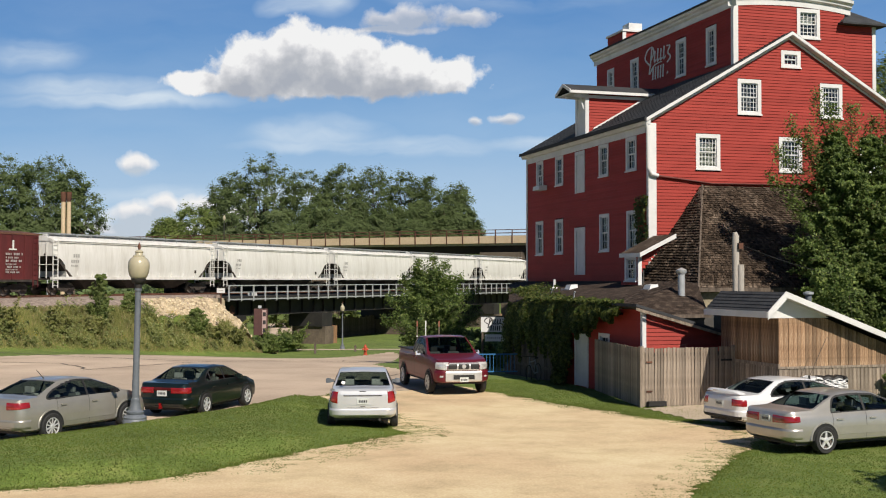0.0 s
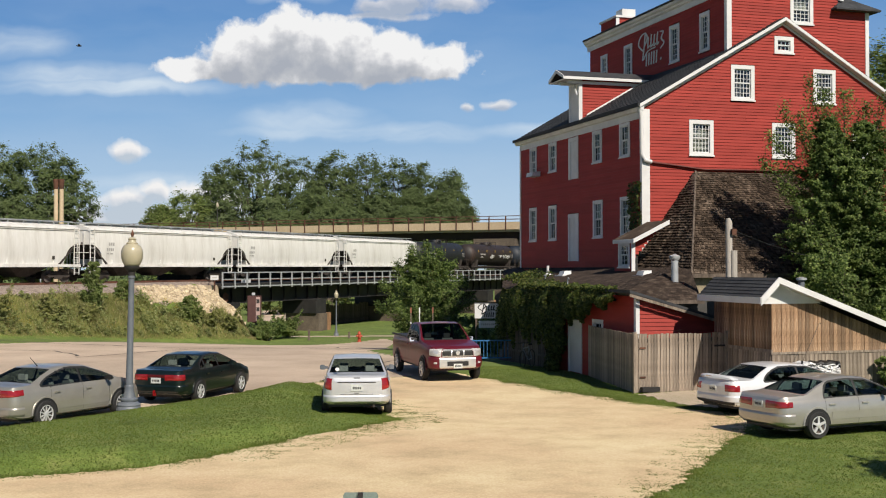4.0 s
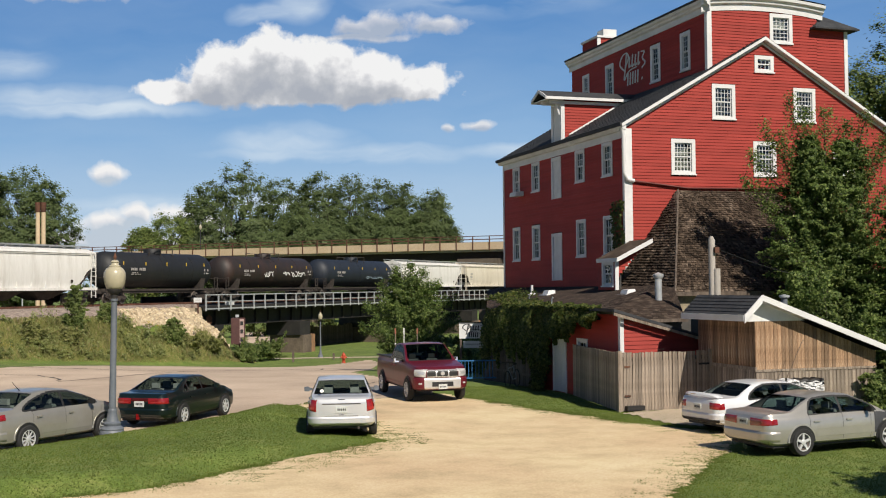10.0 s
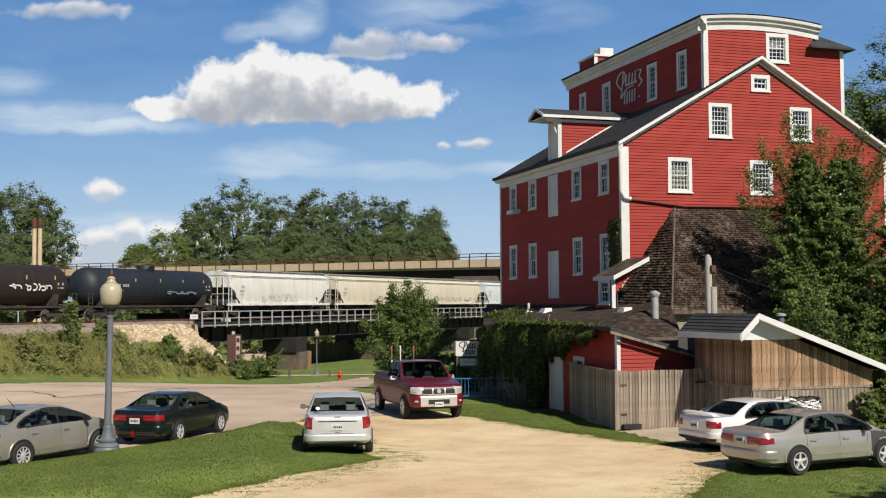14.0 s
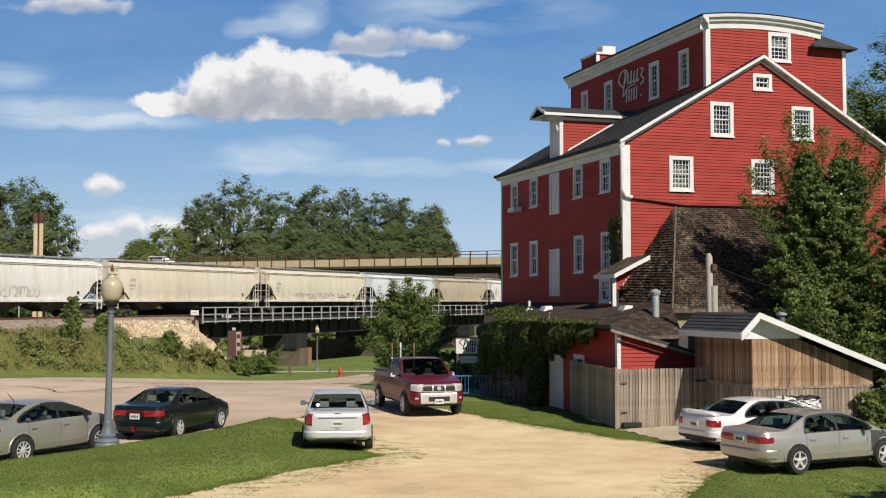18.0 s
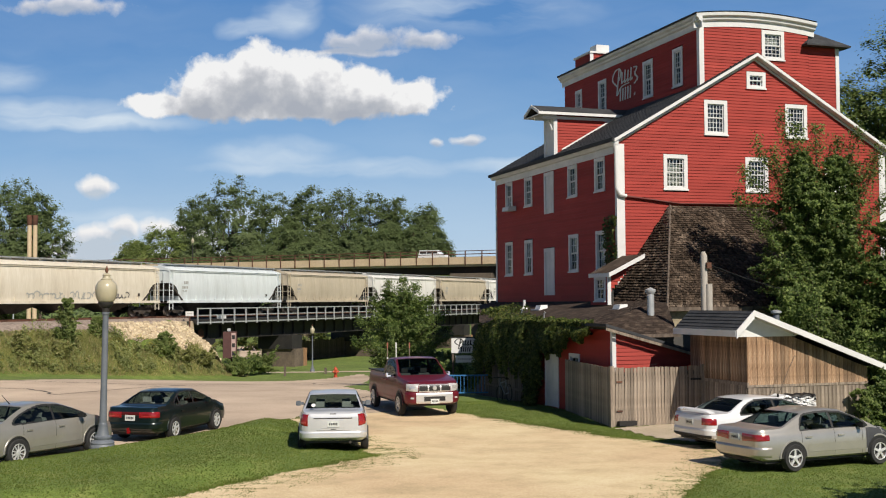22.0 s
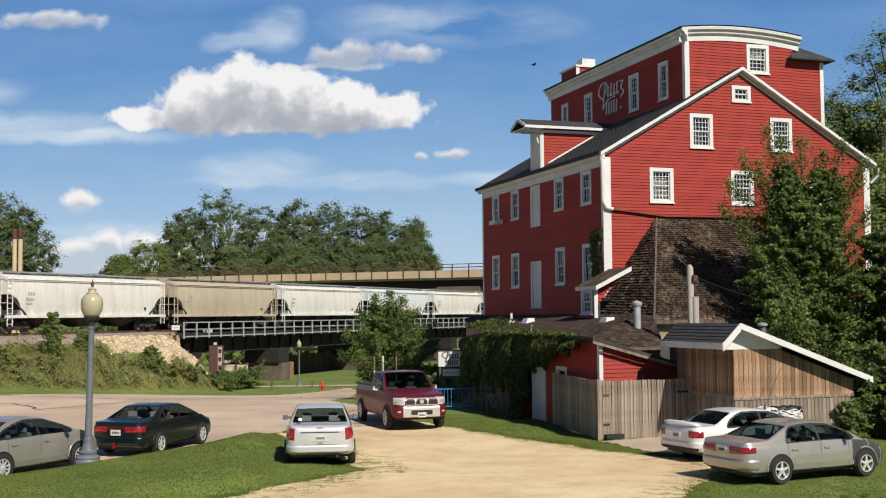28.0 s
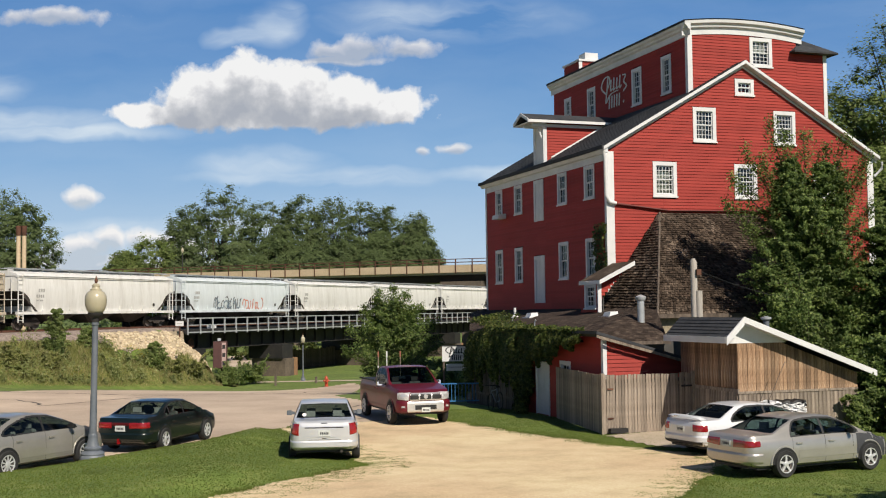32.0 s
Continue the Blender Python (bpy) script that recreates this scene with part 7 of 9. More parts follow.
            wheel(car, sx * wb / 2, sy * (yy - 0.056), wheel_r, 0.205, spokes)
    # doors: dark gaps that follow the flank, handles, mirrors, sill line
    doors = [glazed[0][0] - 0.02] + [(a[1] + b[0]) / 2 for a, b in zip(glazed, glazed[1:])] + [glazed[-1][1] - 0.05]
    for sy in (-1, 1):
        for x in doors:
            part("door_gap", shell.patch([x - 0.004, x + 0.004], 1, 6, sy, 0.003), BLACK, car)
        for x in doors[:-1]:
            w = shell.width(x + 0.2)
            a, b = sorted((sy * (w - 0.01), sy * (w + 0.02)))
            part("door_handle", Geo().box(x + 0.1, x + 0.28, a, b, bz - 0.15, bz - 0.115), paint_mat, car)
        xm = glazed[-1][1] - 0.16
        w = shell.width(xm) * 0.95
        ring = [(-0.05, 0.0), (0.04, 0.0), (0.07, 0.05), (0.05, 0.12), (-0.05, 0.14)]
        g = Geo().loft([[(xm + a * f, sy * (w + o), bz + 0.02 + z * f + (1 - f) * 0.05) for a, z in (ring if sy > 0 else ring[::-1])] for o, f in ((-0.02, 0.5), (0.06, 0.6), (0.08, 1.0), (0.19, 0.95), (0.21, 0.7))])
        part("wing_mirror", g, mirror or paint_mat, car, "", 40)
        part("side_moulding", shell.patch([-wb / 2 + wheel_r + 0.12, 0, wb / 2 - wheel_r - 0.12], 2, 3, sy, 0.006), paint_mat, car)
    return car


def sedan_shell(wb, fo, ro, half, roof_half, sill, deck, belt, roof, hood, rear_base, roof_rear, roof_front, screen_base, nose=0.66):
    xr, xf = -wb / 2 - ro, wb / 2 + fo
    top = [(xr, deck - 0.16), (xr + 0.03, deck - 0.06), (xr + 0.10, deck - 0.01), (xr + 0.22, deck), (rear_base - 0.12, deck + 0.01), (rear_base, deck + 0.035), (rear_base + (roof_rear - rear_base) * 0.5, deck + 0.035 + (roof - 0.075 - deck) * 0.53), (roof_rear, roof - 0.04), (roof_rear + 0.3, roof - 0.008),
           ((roof_rear + roof_front) / 2 + 0.1, roof), (roof_front, roof - 0.035), (roof_front + (screen_base - roof_front) * 0.5, hood + (roof - hood) * 0.57), (screen_base, hood + 0.05), (screen_base + 0.2, hood + 0.03), (xf - 0.5, hood - 0.09), (xf - 0.2, nose + 0.08), (xf - 0.06, nose), (xf, nose - 0.1)]
    return Shell(half, roof_half, wb, fo, ro, sill, top, belt, roof)


def tail_lamps(car, sh, a0, a1, z0, z1, slant=(0, 0), material=TAIL_RED, label="red tail light"):
    for sy in (-1, 1):
        lamp = part("tail_light", sh.band(-1, sy * a0, sy * a1, z0, z1, 0.013, slant=slant), material, car, label, 40)
        part("reflector", sh.band(-1, sy * (a0 + (a1 - a0) * 0.12), sy * (a0 + (a1 - a0) * 0.6), z0 + (z1 - z0) * 0.16, z0 + (z1 - z0) * 0.40, 0.017, soft=0.006), LAMP_PALE, lamp)


def rear_bumper(car, sh, z0, z1, material, out=0.022):
    part("bumper", sh.band(-1, -74, 74, z0, z1, out, 30, soft=0.07), material, car, "", 50)
    part("bumper_valance", sh.band(-1, -62, 62, z0 - 0.07, z0 + 0.02, 0.0, 20), BLACK, car, "", 50)


def number_plate(car, x, z, w=0.31, h=0.16, back=True):
    s = -1 if back else 1
    a, b = sorted((x, x + s * 0.02))
    pl = part("number_plate", Geo().box(a, b, -w / 2, w / 2, z, z + h), PLATE, car, "pale number plate")
    a, b = sorted((x + s * 0.02, x + s * 0.024))
    g = Geo()
    for k in range(5):
        y = -w * 0.36 + k * w * 0.15
        g.box(a, b, y, y + w * 0.1, z + h * 0.3, z + h * 0.68)
    part("plate_mark", g, TEXT_BLACK, pl)


def build_cars():
    # silver compact sedan on the grass, its tail to the viewer
    sh = sedan_shell(2.62, 0.85, 0.97, 0.90, 0.64, 0.31, 1.11, 1.0, 1.53, 0.98, -1.66, -0.90, 0.30, 1.18)
    silver = paint("silver_car_paint", (0.60, 0.61, 0.63), 0.4)
    car = vehicle("sedan", (-3.02, 32.4), (-0.09, 0.996), "silver compact sedan parked on the grass edge", "car", sh, 0.325, 2.62, ((-1.1, -0.2), (-0.08, 0.72)), ((-1.64, -1.0), (0.32, 1.15)), silver, mirror=POST_GREY, sides=arched(-1.42, 0.95, 1.03, 1.01, 1.44, -0.1, 3.0, 2.2, (-0.14,)))
    tail_lamps(car, sh, 48, 70, 0.72, 1.04, (0.06, 0.0))
    number_plate(car, sh.xr - 0.004, 0.70)
    part("plate_recess", sh.band(-1, -27, 27, 0.66, 0.90, 0.005, slant=(0, 0)), silver, car)
    part("boot_badge", sh.band(-1, -8, 8, 1.03, 1.05, 0.012, soft=0.004), BLACK, car)
    part("boot_crease", sh.band(-1, -40, 40, 0.915, 0.94, 0.014, soft=0.005), GRIME, car, "dark strip across the boot lid")
    part("boot_seam", sh.band(-1, -36, 36, 0.605, 0.615, 0.003, 16, soft=0.003), GRIME, car)
    part("lower_badge", sh.band(-1, -6, 6, 0.635, 0.65, 0.01, soft=0.003), GRIME, car)
    part("window_sticker", Geo().turned([(0.0, 0.0), (0.055, 0.0), (0.055, 0.004), (0.0, 0.004)], 14, (0, 0, 0)), TEXT_WHITE, car, "round white window sticker").matrix_basis = pose(sh.xr + 0.42, 0.52, 1.235, 0, -52, 0)
    rear_bumper(car, sh, 0.36, 0.60, silver)
    part("exhaust", Geo().tube([(sh.xr + 0.15, -0.45, 0.30), (sh.xr - 0.03, -0.45, 0.30)], 0.035, 8), GRIME, car)
    # dark green sedan
    sh = sedan_shell(2.63, 0.95, 1.02, 0.85, 0.60, 0.24, 1.0, 0.92, 1.40, 0.90, -1.58, -0.78, 0.28, 1.2)
    green = paint("dark_green_car_paint", (0.005, 0.012, 0.011), 0.2, 0.32, 0.5)
    car = vehicle("sedan", (-8.24, 35.1), (0.27, 0.963), "dark green nearly black sedan parked on the road", "car", sh, 0.315, 2.63, ((-0.98, -0.12), (-0.02, 0.78)), ((-1.54, -0.86), (0.30, 1.17)), green, 6, sides=arched(-1.18, 0.98, 0.965, 0.95, 1.32, -0.15, 2.6, 2.1, (-0.88, -0.04)))
    tail_lamps(car, sh, 25, 66, 0.70, 0.87)
    part("light_strip", sh.band(-1, -24.5, 24.5, 0.77, 0.87, 0.012), surface("dark_red_strip", [(0.3, (0.06, 0.006, 0.006)), (0.7, (0.09, 0.010, 0.010))], 3, 0.2), car, "dark red light strip")
    number_plate(car, sh.xr - 0.004, 0.62)
    part("tow_tab", Geo().box(sh.xr - 0.07, sh.xr + 0.05, 0.02, 0.07, 0.26, 0.42), TAIL_RED, car, "small red tow hook")
    rear_bumper(car, sh, 0.34, 0.58, green)
    # beige grey sedan
    sh = sedan_shell(2.69, 0.92, 0.98, 0.90, 0.62, 0.25, 1.08, 0.98, 1.47, 0.98, -1.66, -0.88, 0.22, 1.25)
    beige = paint("beige_grey_car_paint", (0.36, 0.34, 0.30), 0.5)
    car = vehicle("sedan", (-10.6, 29.8), (0.43, 0.903), "beige grey sedan parked beside the lamp post", "car", sh, 0.335, 2.69, ((-1.12, -0.1), (0.0, 0.95)), ((-1.64, -0.96), (0.24, 1.22)), beige, 10, mirror=BLACK, sides=arched(-1.42, 1.08, 1.04, 0.995, 1.39, -0.15, 1.7, 1.75, (-0.06,), 0.035))
    tail_lamps(car, sh, 34, 72, 0.80, 0.99, (0.05, 0.0))
    number_plate(car, sh.xr - 0.004, 0.74)
    rear_bumper(car, sh, 0.34, 0.58, beige)
    part("aerial", Geo().tube([(-0.75, 0, 1.44), (-1.0, 0, 1.68)], [0.012, 0.005], 6), BLACK, car)
    # silver beige sedan with a dark front wing
    sh = sedan_shell(2.65, 0.80, 0.98, 0.88, 0.60, 0.25, 0.99, 0.90, 1.38, 0.86, -1.56, -0.80, 0.30, 1.25)
    gold = paint("silver_beige_car_paint", (0.46, 0.435, 0.40), 0.6)
    car = vehicle("sedan", (9.0, 27.9), (0.905, 0.425), "silver beige sedan with an unpainted dark front wing", "car", sh, 0.315, 2.65, ((-1.05, -0.12), (-0.02, 0.85)), ((-1.56, -0.92), (0.32, 1.22)), gold, mirror=BLACK, sides=arched(-1.06, 0.98, 0.945, 0.93, 1.31, -0.2, 5.0, 2.0, (-0.07,)))
    tail_lamps(car, sh, 22, 70, 0.69, 0.88, (0.05, -0.01))
    number_plate(car, sh.xr - 0.004, 0.70, 0.3, 0.15)
    rear_bumper(car, sh, 0.34, 0.60, gold)
    prim = surface("dark_grey_primer", [(0.3, (0.030, 0.032, 0.038)), (0.7, (0.05, 0.052, 0.058))], 2, 0.7)
    for sy in (-1, 1):
        part("front_wing", sh.patch([0.92, 1.05, 1.2, 1.4, 1.6, 1.8, 1.95, 2.05, 2.09], 1, 5, sy, 0.006), prim, car, "dark grey unpainted front wing", 40)
        part("bonnet", sh.patch([1.3, 1.5, 1.7, 1.9, 2.0, 2.08], 5, 11, sy, 0.006), prim, car, "dark grey bonnet", 40)
        g = Geo()
        ra, wr, yy = 0.38, 0.315, sh.width(2.65 / 2)
        arc = [-0.1 + (math.pi + 0.2) * k / 24 for k in range(25)]
        g.loft([[(2.65 / 2 + ra * math.cos(a), sy * (yy + o), max(0.24, wr + ra * math.sin(a))) for a in arc] for o in (0.0, 0.012)])
        part("wheel_well", g, BLACK, car)
    # white sedan with a tail spoiler
    sh = sedan_shell(2.67, 0.98, 1.04, 0.865, 0.58, 0.25, 0.95, 0.87, 1.33, 0.86, -1.62, -0.98, 0.28, 1.25)
    white = paint("pearl_white_car_paint", (0.68, 0.69, 0.71), 0.1)
    car = vehicle("sedan", (8.86, 31.9), (0.905, 0.425), "white sedan with a small tail spoiler by the fence", "car", sh, 0.32, 2.67, ((-1.05, -0.12), (-0.02, 0.82)), ((-1.60, -1.04), (0.30, 1.22)), white, seat_mat=BLACK, sides=arched(-1.28, 0.96, 0.915, 0.90, 1.265, -0.2, 2.3, 2.1, (-0.1,)))
    tail_lamps(car, sh, 40, 67, 0.66, 0.85, (0.0, -0.02))
    number_plate(car, sh.xr - 0.004, 0.62)
    g = Geo()
    prof = [(0.02, 1.02), (0.05, 1.05), (0.12, 1.06), (0.20, 1.04), (0.20, 1.025), (0.1, 1.02)]
    g.loft([[(sh.xr + x + bend, y, z + lift) for x, z in prof] for y, bend, lift in ((-0.70, 0.1, -0.06), (-0.62, 0.05, -0.01), (-0.4, 0.01, 0.01), (0, 0, 0.015), (0.4, 0.01, 0.01), (0.62, 0.05, -0.01), (0.70, 0.1, -0.06))])
    part("spoiler", g, white, car, "", 40)
    rear_bumper(car, sh, 0.34, 0.57, white)
    part("bumper_skirt", sh.band(-1, -58, 58, 0.30, 0.40, 0.04, 20), BLACK, car)
    part("rear_seat", Geo().hexa([(-1.1, -0.6, 0.7), (-0.75, -0.6, 0.7), (-0.75, 0.6, 0.7), (-1.1, 0.6, 0.7), (-1.12, -0.52, 1.06), (-0.95, -0.52, 1.08), (-0.95, 0.52, 1.08), (-1.12, 0.52, 1.06)]), BLACK, car, "dark rear seat back")
    build_truck()


def build_truck():
    wb, half, r, fo, ro = 3.55, 0.99, 0.40, 0.98, 1.16
    xr, xf = -wb / 2 - ro, wb / 2 + fo
    red = paint("dark_red_car_paint", (0.125, 0.007, 0.016), 0.2, 0.42, 0.3)
    top = [(xr, 1.26), (xr + 0.03, 1.35), (xr + 0.08, 1.37), (-0.80, 1.37), (-0.74, 1.40), (-0.60, 1.84), (-0.42, 1.93), (0.1, 1.965), (0.58, 1.93), (0.98, 1.66), (1.36, 1.37), (1.6, 1.33), (xf - 0.6, 1.27), (xf - 0.25, 1.22), (xf - 0.08, 1.15), (xf, 1.06)]
    sh = Shell(half, 0.75, wb, fo, ro, 0.42, top, 1.29, 1.96)
    car = vehicle("pickup_truck", (-1.03, 42.1), (0.30, -0.954), "dark red pickup truck with a chrome grille on the gravel", "pickup truck", sh, r, wb, ((-0.55, -0.2), (-0.1, 0.92)), ((-0.73, -0.58), (0.62, 1.34)), red, 6, mirror=BLACK, seat_mat=BLACK, sides=arched(-0.60, 1.06, 1.34, 1.32, 1.85, 0.1, 5.0, 2.0, (-0.15,)))
    part("bed_liner", Geo().box(xr + 0.12, -0.86, -half + 0.16, half - 0.16, 1.28, 1.392), BLACK, car, "black bed opening")
    part("bed_rail", Geo().box(xr + 0.05, -0.82, -half + 0.06, -half + 0.16, 1.36, 1.41), BLACK, car)
    part("bed_rail", Geo().box(xr + 0.05, -0.82, half - 0.16, half - 0.06, 1.36, 1.41), BLACK, car)
    gr = part("grille", sh.band(1, -42, 42, 0.86, 1.13, 0.035, 16, soft=0.03), BRIGHT, car, "chrome grille with dark slots", 40)
    for a, b in ((-41, -21), (-17, 17), (21, 41)):
        part("grille_slot", sh.band(1, a, b, 0.90, 1.09, 0.05, 6, soft=0.008), BLACK, gr, "black grille mesh")
    g = Geo()
    g.loft([[(xf + o, q * math.cos(2 * math.pi * k / 14), 1.0 + q * math.sin(2 * math.pi * k / 14)) for k in range(14)] for o, q in ((0.03, 0.085), (0.07, 0.07))])
    part("round_badge", g, BRIGHT, gr)
    part("bumper", sh.band(1, -46, 46, 0.46, 0.85, 0.06, 16, soft=0.05), BRIGHT, car, "chrome bumper centre", 40)
    part("bumper_intake", sh.band(1, -30, 30, 0.55, 0.72, 0.075, 10, soft=0.01), BLACK, car, "black lower air intake")
    for sy in (-1, 1):
        lamp = part("headlight", sh.band(1, sy * 44, sy * 70, 0.87, 1.15, 0.022, slant=(0.04, -0.01)), LAMP_CLEAR, car, "clear headlight", 40)
        part("reflector", sh.band(1, sy * 47, sy * 60, 0.96, 1.08, 0.03), BRIGHT, lamp)
        part("bumper_end", sh.band(1, sy * 46.5, sy * 72, 0.46, 0.86, 0.045, soft=0.04), red, car, "", 40)
        part("fog_lamp", sh.band(1, sy * 50, sy * 56, 0.62, 0.70, 0.06, 3), LAMP_CLEAR, car)
        a, b = sorted((sy * 1.03, sy * 1.19))
        part("mirror_case", Geo().hexa([(0.70, a, 1.30), (0.84, a, 1.30), (0.84, b, 1.30), (0.70, b, 1.30), (0.70, a, 1.43), (0.80, a, 1.43), (0.80, b, 1.43), (0.70, b, 1.43)]), CHROME, car, "chrome mirror case")
    number_plate(car, xf + 0.065, 0.47, back=False)


build_cars()


# ---- plants ----
def leaf_mesh(name, centres, normals, size, material, rng, stretch=1.5, wobble=0.42):
    """One small folded leaf at each place, turned about its normal at random."""
    n = len(centres)
    nor = normals + rng.normal(0, wobble, (n, 3))
    nor /= np.linalg.norm(nor, axis=1)[:, None] + 1e-9
    ref = rng.normal(0, 1, (n, 3))
    a = np.cross(nor, ref)
    a /= np.linalg.norm(a, axis=1)[:, None] + 1e-9
    b = np.cross(nor, a)
    s = (size * rng.uniform(0.6, 1.35, n))[:, None]
    v = np.stack([centres - a * s * stretch * 0.5, centres + b * s * 0.5 + nor * s * 0.12, centres + a * s * stretch * 0.5, centres - b * s * 0.5 + nor * s * 0.12], 1).reshape(-1, 3)
    me = bpy.data.meshes.new(name)
    me.vertices.add(4 * n)
    me.vertices.foreach_set("co", v.astype(np.float32).ravel())
    me.loops.add(4 * n)
    me.loops.foreach_set("vertex_index", np.arange(4 * n, dtype=np.int32))
    me.polygons.add(n)
    me.polygons.foreach_set("loop_start", np.arange(0, 4 * n, 4, dtype=np.int32))
    me.materials.append(material)
    me.update(calc_edges=True)
    me.validate()
    return me


def blobs(rng, lobes, clusters, leaves, cluster_r):
    """Places and outward ways of leaves: clusters over the skin of a few lobes, leaves over each cluster."""
    cs = []
    for (x, y, z, rx, ry, rz), share in lobes:
        k = int(clusters * share)
        d = rng.normal(0, 1, (k, 3))
        d /= np.linalg.norm(d, axis=1)[:, None]
        r = rng.uniform(0.45, 1.0, k) ** 0.45
        cs.append(np.array([x, y, z]) + d * r[:, None] * np.array([rx, ry, rz]))
    cs = np.concatenate(cs)
    k = len(cs)
    d = rng.normal(0, 1, (k * leaves, 3))
    d /= np.linalg.norm(d, axis=1)[:, None]
    rad = cluster_r * rng.uniform(0.6, 1.35, k)
    r = np.repeat(rad, leaves) * np.minimum(np.abs(rng.normal(0, 0.62, k * leaves)), 1.05)
    at = np.repeat(cs, leaves, 0) + d * r[:, None] * np.array([1, 1, 0.72])
    away = at - cs.mean(0)
    away /= np.linalg.norm(away, axis=1)[:, None] + 1e-9
    up = d * 0.28 + away * 0.6 + np.array([0.25, -0.35, 0.55])
    return at, up, cs


def tree(name, x, y, label, height, lobes, clusters, leaves, cluster_r, leaf, material, trunk_r, seed, group="", base=None, stems=1, category="tree", wobble=0.42):
    rng = np.random.default_rng(seed)
    z0 = (z_at(x, y) if base is None else base) - 0.15
    t = thing(name, pose(x, y, z0), label, category, group)
    at, up, cs = blobs(rng, lobes, clusters, leaves, cluster_r)
    g = Geo()
    for s in range(stems):
        off = (rng.uniform(-0.25, 0.25, 2) * stems * trunk_r * 2) if stems > 1 else (0, 0)
        lean = rng.uniform(-0.4, 0.4, 2) * (1 if stems > 1 else 0.4)
        pts = [(off[0] + lean[0] * k / 4 * 1.2, off[1] + lean[1] * k / 4 * 1.2, height * 0.62 * k / 4) for k in range(5)]
        g.tube(pts, [trunk_r * (1.25 - 0.2 * k) for k in range(5)], 8)
    part("trunk", g, BARK, t, "", 50)
    g = Geo()
    order = rng.permutation(len(cs))[:max(6, len(cs) // 7)]
    for i in order:
        end = cs[i]
        start = np.array([0, 0, max(0.15 * height, min(end[2] * 0.55, height * 0.6))])
        midp = (start + end) / 2 + np.array([0, 0, -0.05 * height]) + rng.normal(0, 0.03 * height, 3)
        g.tube([tuple(start), tuple(midp), tuple(end)], [trunk_r * 0.5, trunk_r * 0.28, trunk_r * 0.08], 5)
    tagged(part("limb", g, BARK, t, "", 50), kind="stuff")
    tagged(part("crown", leaf_mesh("crown", at, up, leaf, material, rng, 1.5, wobble), material, t), kind="stuff")
    return t


def spray_tree(name, x, y, label, profile, sprays, leaves, leaf, material, trunk_r, seed, stems=1, rise=0.45, category="tree", pull=(0, 0), group="", arms=()):
    """A feathery tree: many twigs that rise outwards and droop at the tip, each set with leaves; profile is (height, reach)."""
    rng = np.random.default_rng(seed)
    z0 = z_at(x, y) - 0.15
    t = thing(name, pose(x, y, z0), label, category, group)
    hs, rs = [p[0] for p in profile], [p[1] for p in profile]
    top = hs[-1]
    g = Geo()
    lean = []
    for s_ in range(stems):
        a = 2 * math.pi * s_ / stems + 0.4
        lean.append((math.cos(a) * 0.09 * (stems > 1) * top, math.sin(a) * 0.05 * (stems > 1) * top))
        g.tube([(lean[-1][0] * k / 4, lean[-1][1] * k / 4, top * 0.86 * k / 4) for k in range(5)], [trunk_r * (1.2 - 0.25 * k) for k in range(5)], 8)
    part("trunk", g, BARK, t, "", 50)
    twig = Geo()
    at, up = [], []
    # long arms that stand out of the crown, with small sprays along them
    for ax, ay, az, a_low in arms:
        tip, foot = np.array([ax, ay, az]), np.array([ax * 0.12, ay * 0.12, a_low])
        k = 1000
        q = rng.uniform(0.25, 1.0, k) ** 0.8
        mid = foot + (tip - foot) * q[:, None] + np.array([0, 0, 0.5]) * (q * (1 - q))[:, None] + np.array([0.12, 0.12, 0.1]) * np.sin(q * 23 + ax)[:, None]
        at.append(mid + rng.normal(0, 1, (k, 3)) * (0.13 + 0.30 * (1 - q))[:, None])
        up.append(np.tile([0.2, -0.3, 0.7], (k, 1)))
        twig.tube([tuple(foot), tuple((foot + tip) / 2 + np.array([0, 0, 0.12])), tuple(tip)], [trunk_r * 0.35, trunk_r * 0.2, trunk_r * 0.05], 5)
    for i in range(sprays):
        h = hs[0] + (top - hs[0]) * rng.uniform(0, 1) ** 0.9
        a = rng.uniform(0, 2 * math.pi)
        gust = 0.5 + 0.5 * math.sin(a * 3.0 + h * 0.8 + seed)
        reach = float(np.interp(h, hs, rs)) * rng.uniform(0.5, 1.0) * (0.72 + 0.5 * gust)
        ln = lean[i % stems]
        lift = rise * rng.uniform(0.3, 1.5)
        start = np.array([ln[0] * min(1, h / top), ln[1] * min(1, h / top), max(0.2, h - reach * lift * 0.7)])
        way_out = np.array([math.cos(a), math.sin(a), 0.0])
        side = np.array([-math.sin(a), math.cos(a), 0.0])
        bend = rng.normal(0, 0.15)

        def along(q):
            return start + way_out * (reach * q)[:, None] + side * (bend * reach * q * q)[:, None] + np.array([0, 0, 1.0]) * (reach * (lift * 1.3 * q - 0.28 * q * q))[:, None] + np.array([pull[0], pull[1], 0]) * (q * reach * 0.3)[:, None]
        q = rng.uniform(0.2, 1.0, leaves) ** 0.7
        c = along(q)
        wide = 0.04 + 0.15 * reach * (1.08 - q)
        at.append(c + rng.normal(0, 1, (leaves, 3)) * wide[:, None] * np.array([1, 1, 0.6]))
        up.append(np.tile(way_out * 0.45 + np.array([0.2, -0.3, 0.65]), (leaves, 1)))
        if i % 3 == 0:
            pts = along(np.array([0.0, 0.35, 0.7, 1.0]))
            twig.tube([tuple(p) for p in pts], [trunk_r * 0.28, trunk_r * 0.18, trunk_r * 0.1, trunk_r * 0.04], 4)
    tagged(part("limb", twig, BARK, t, "", 50), kind="stuff")
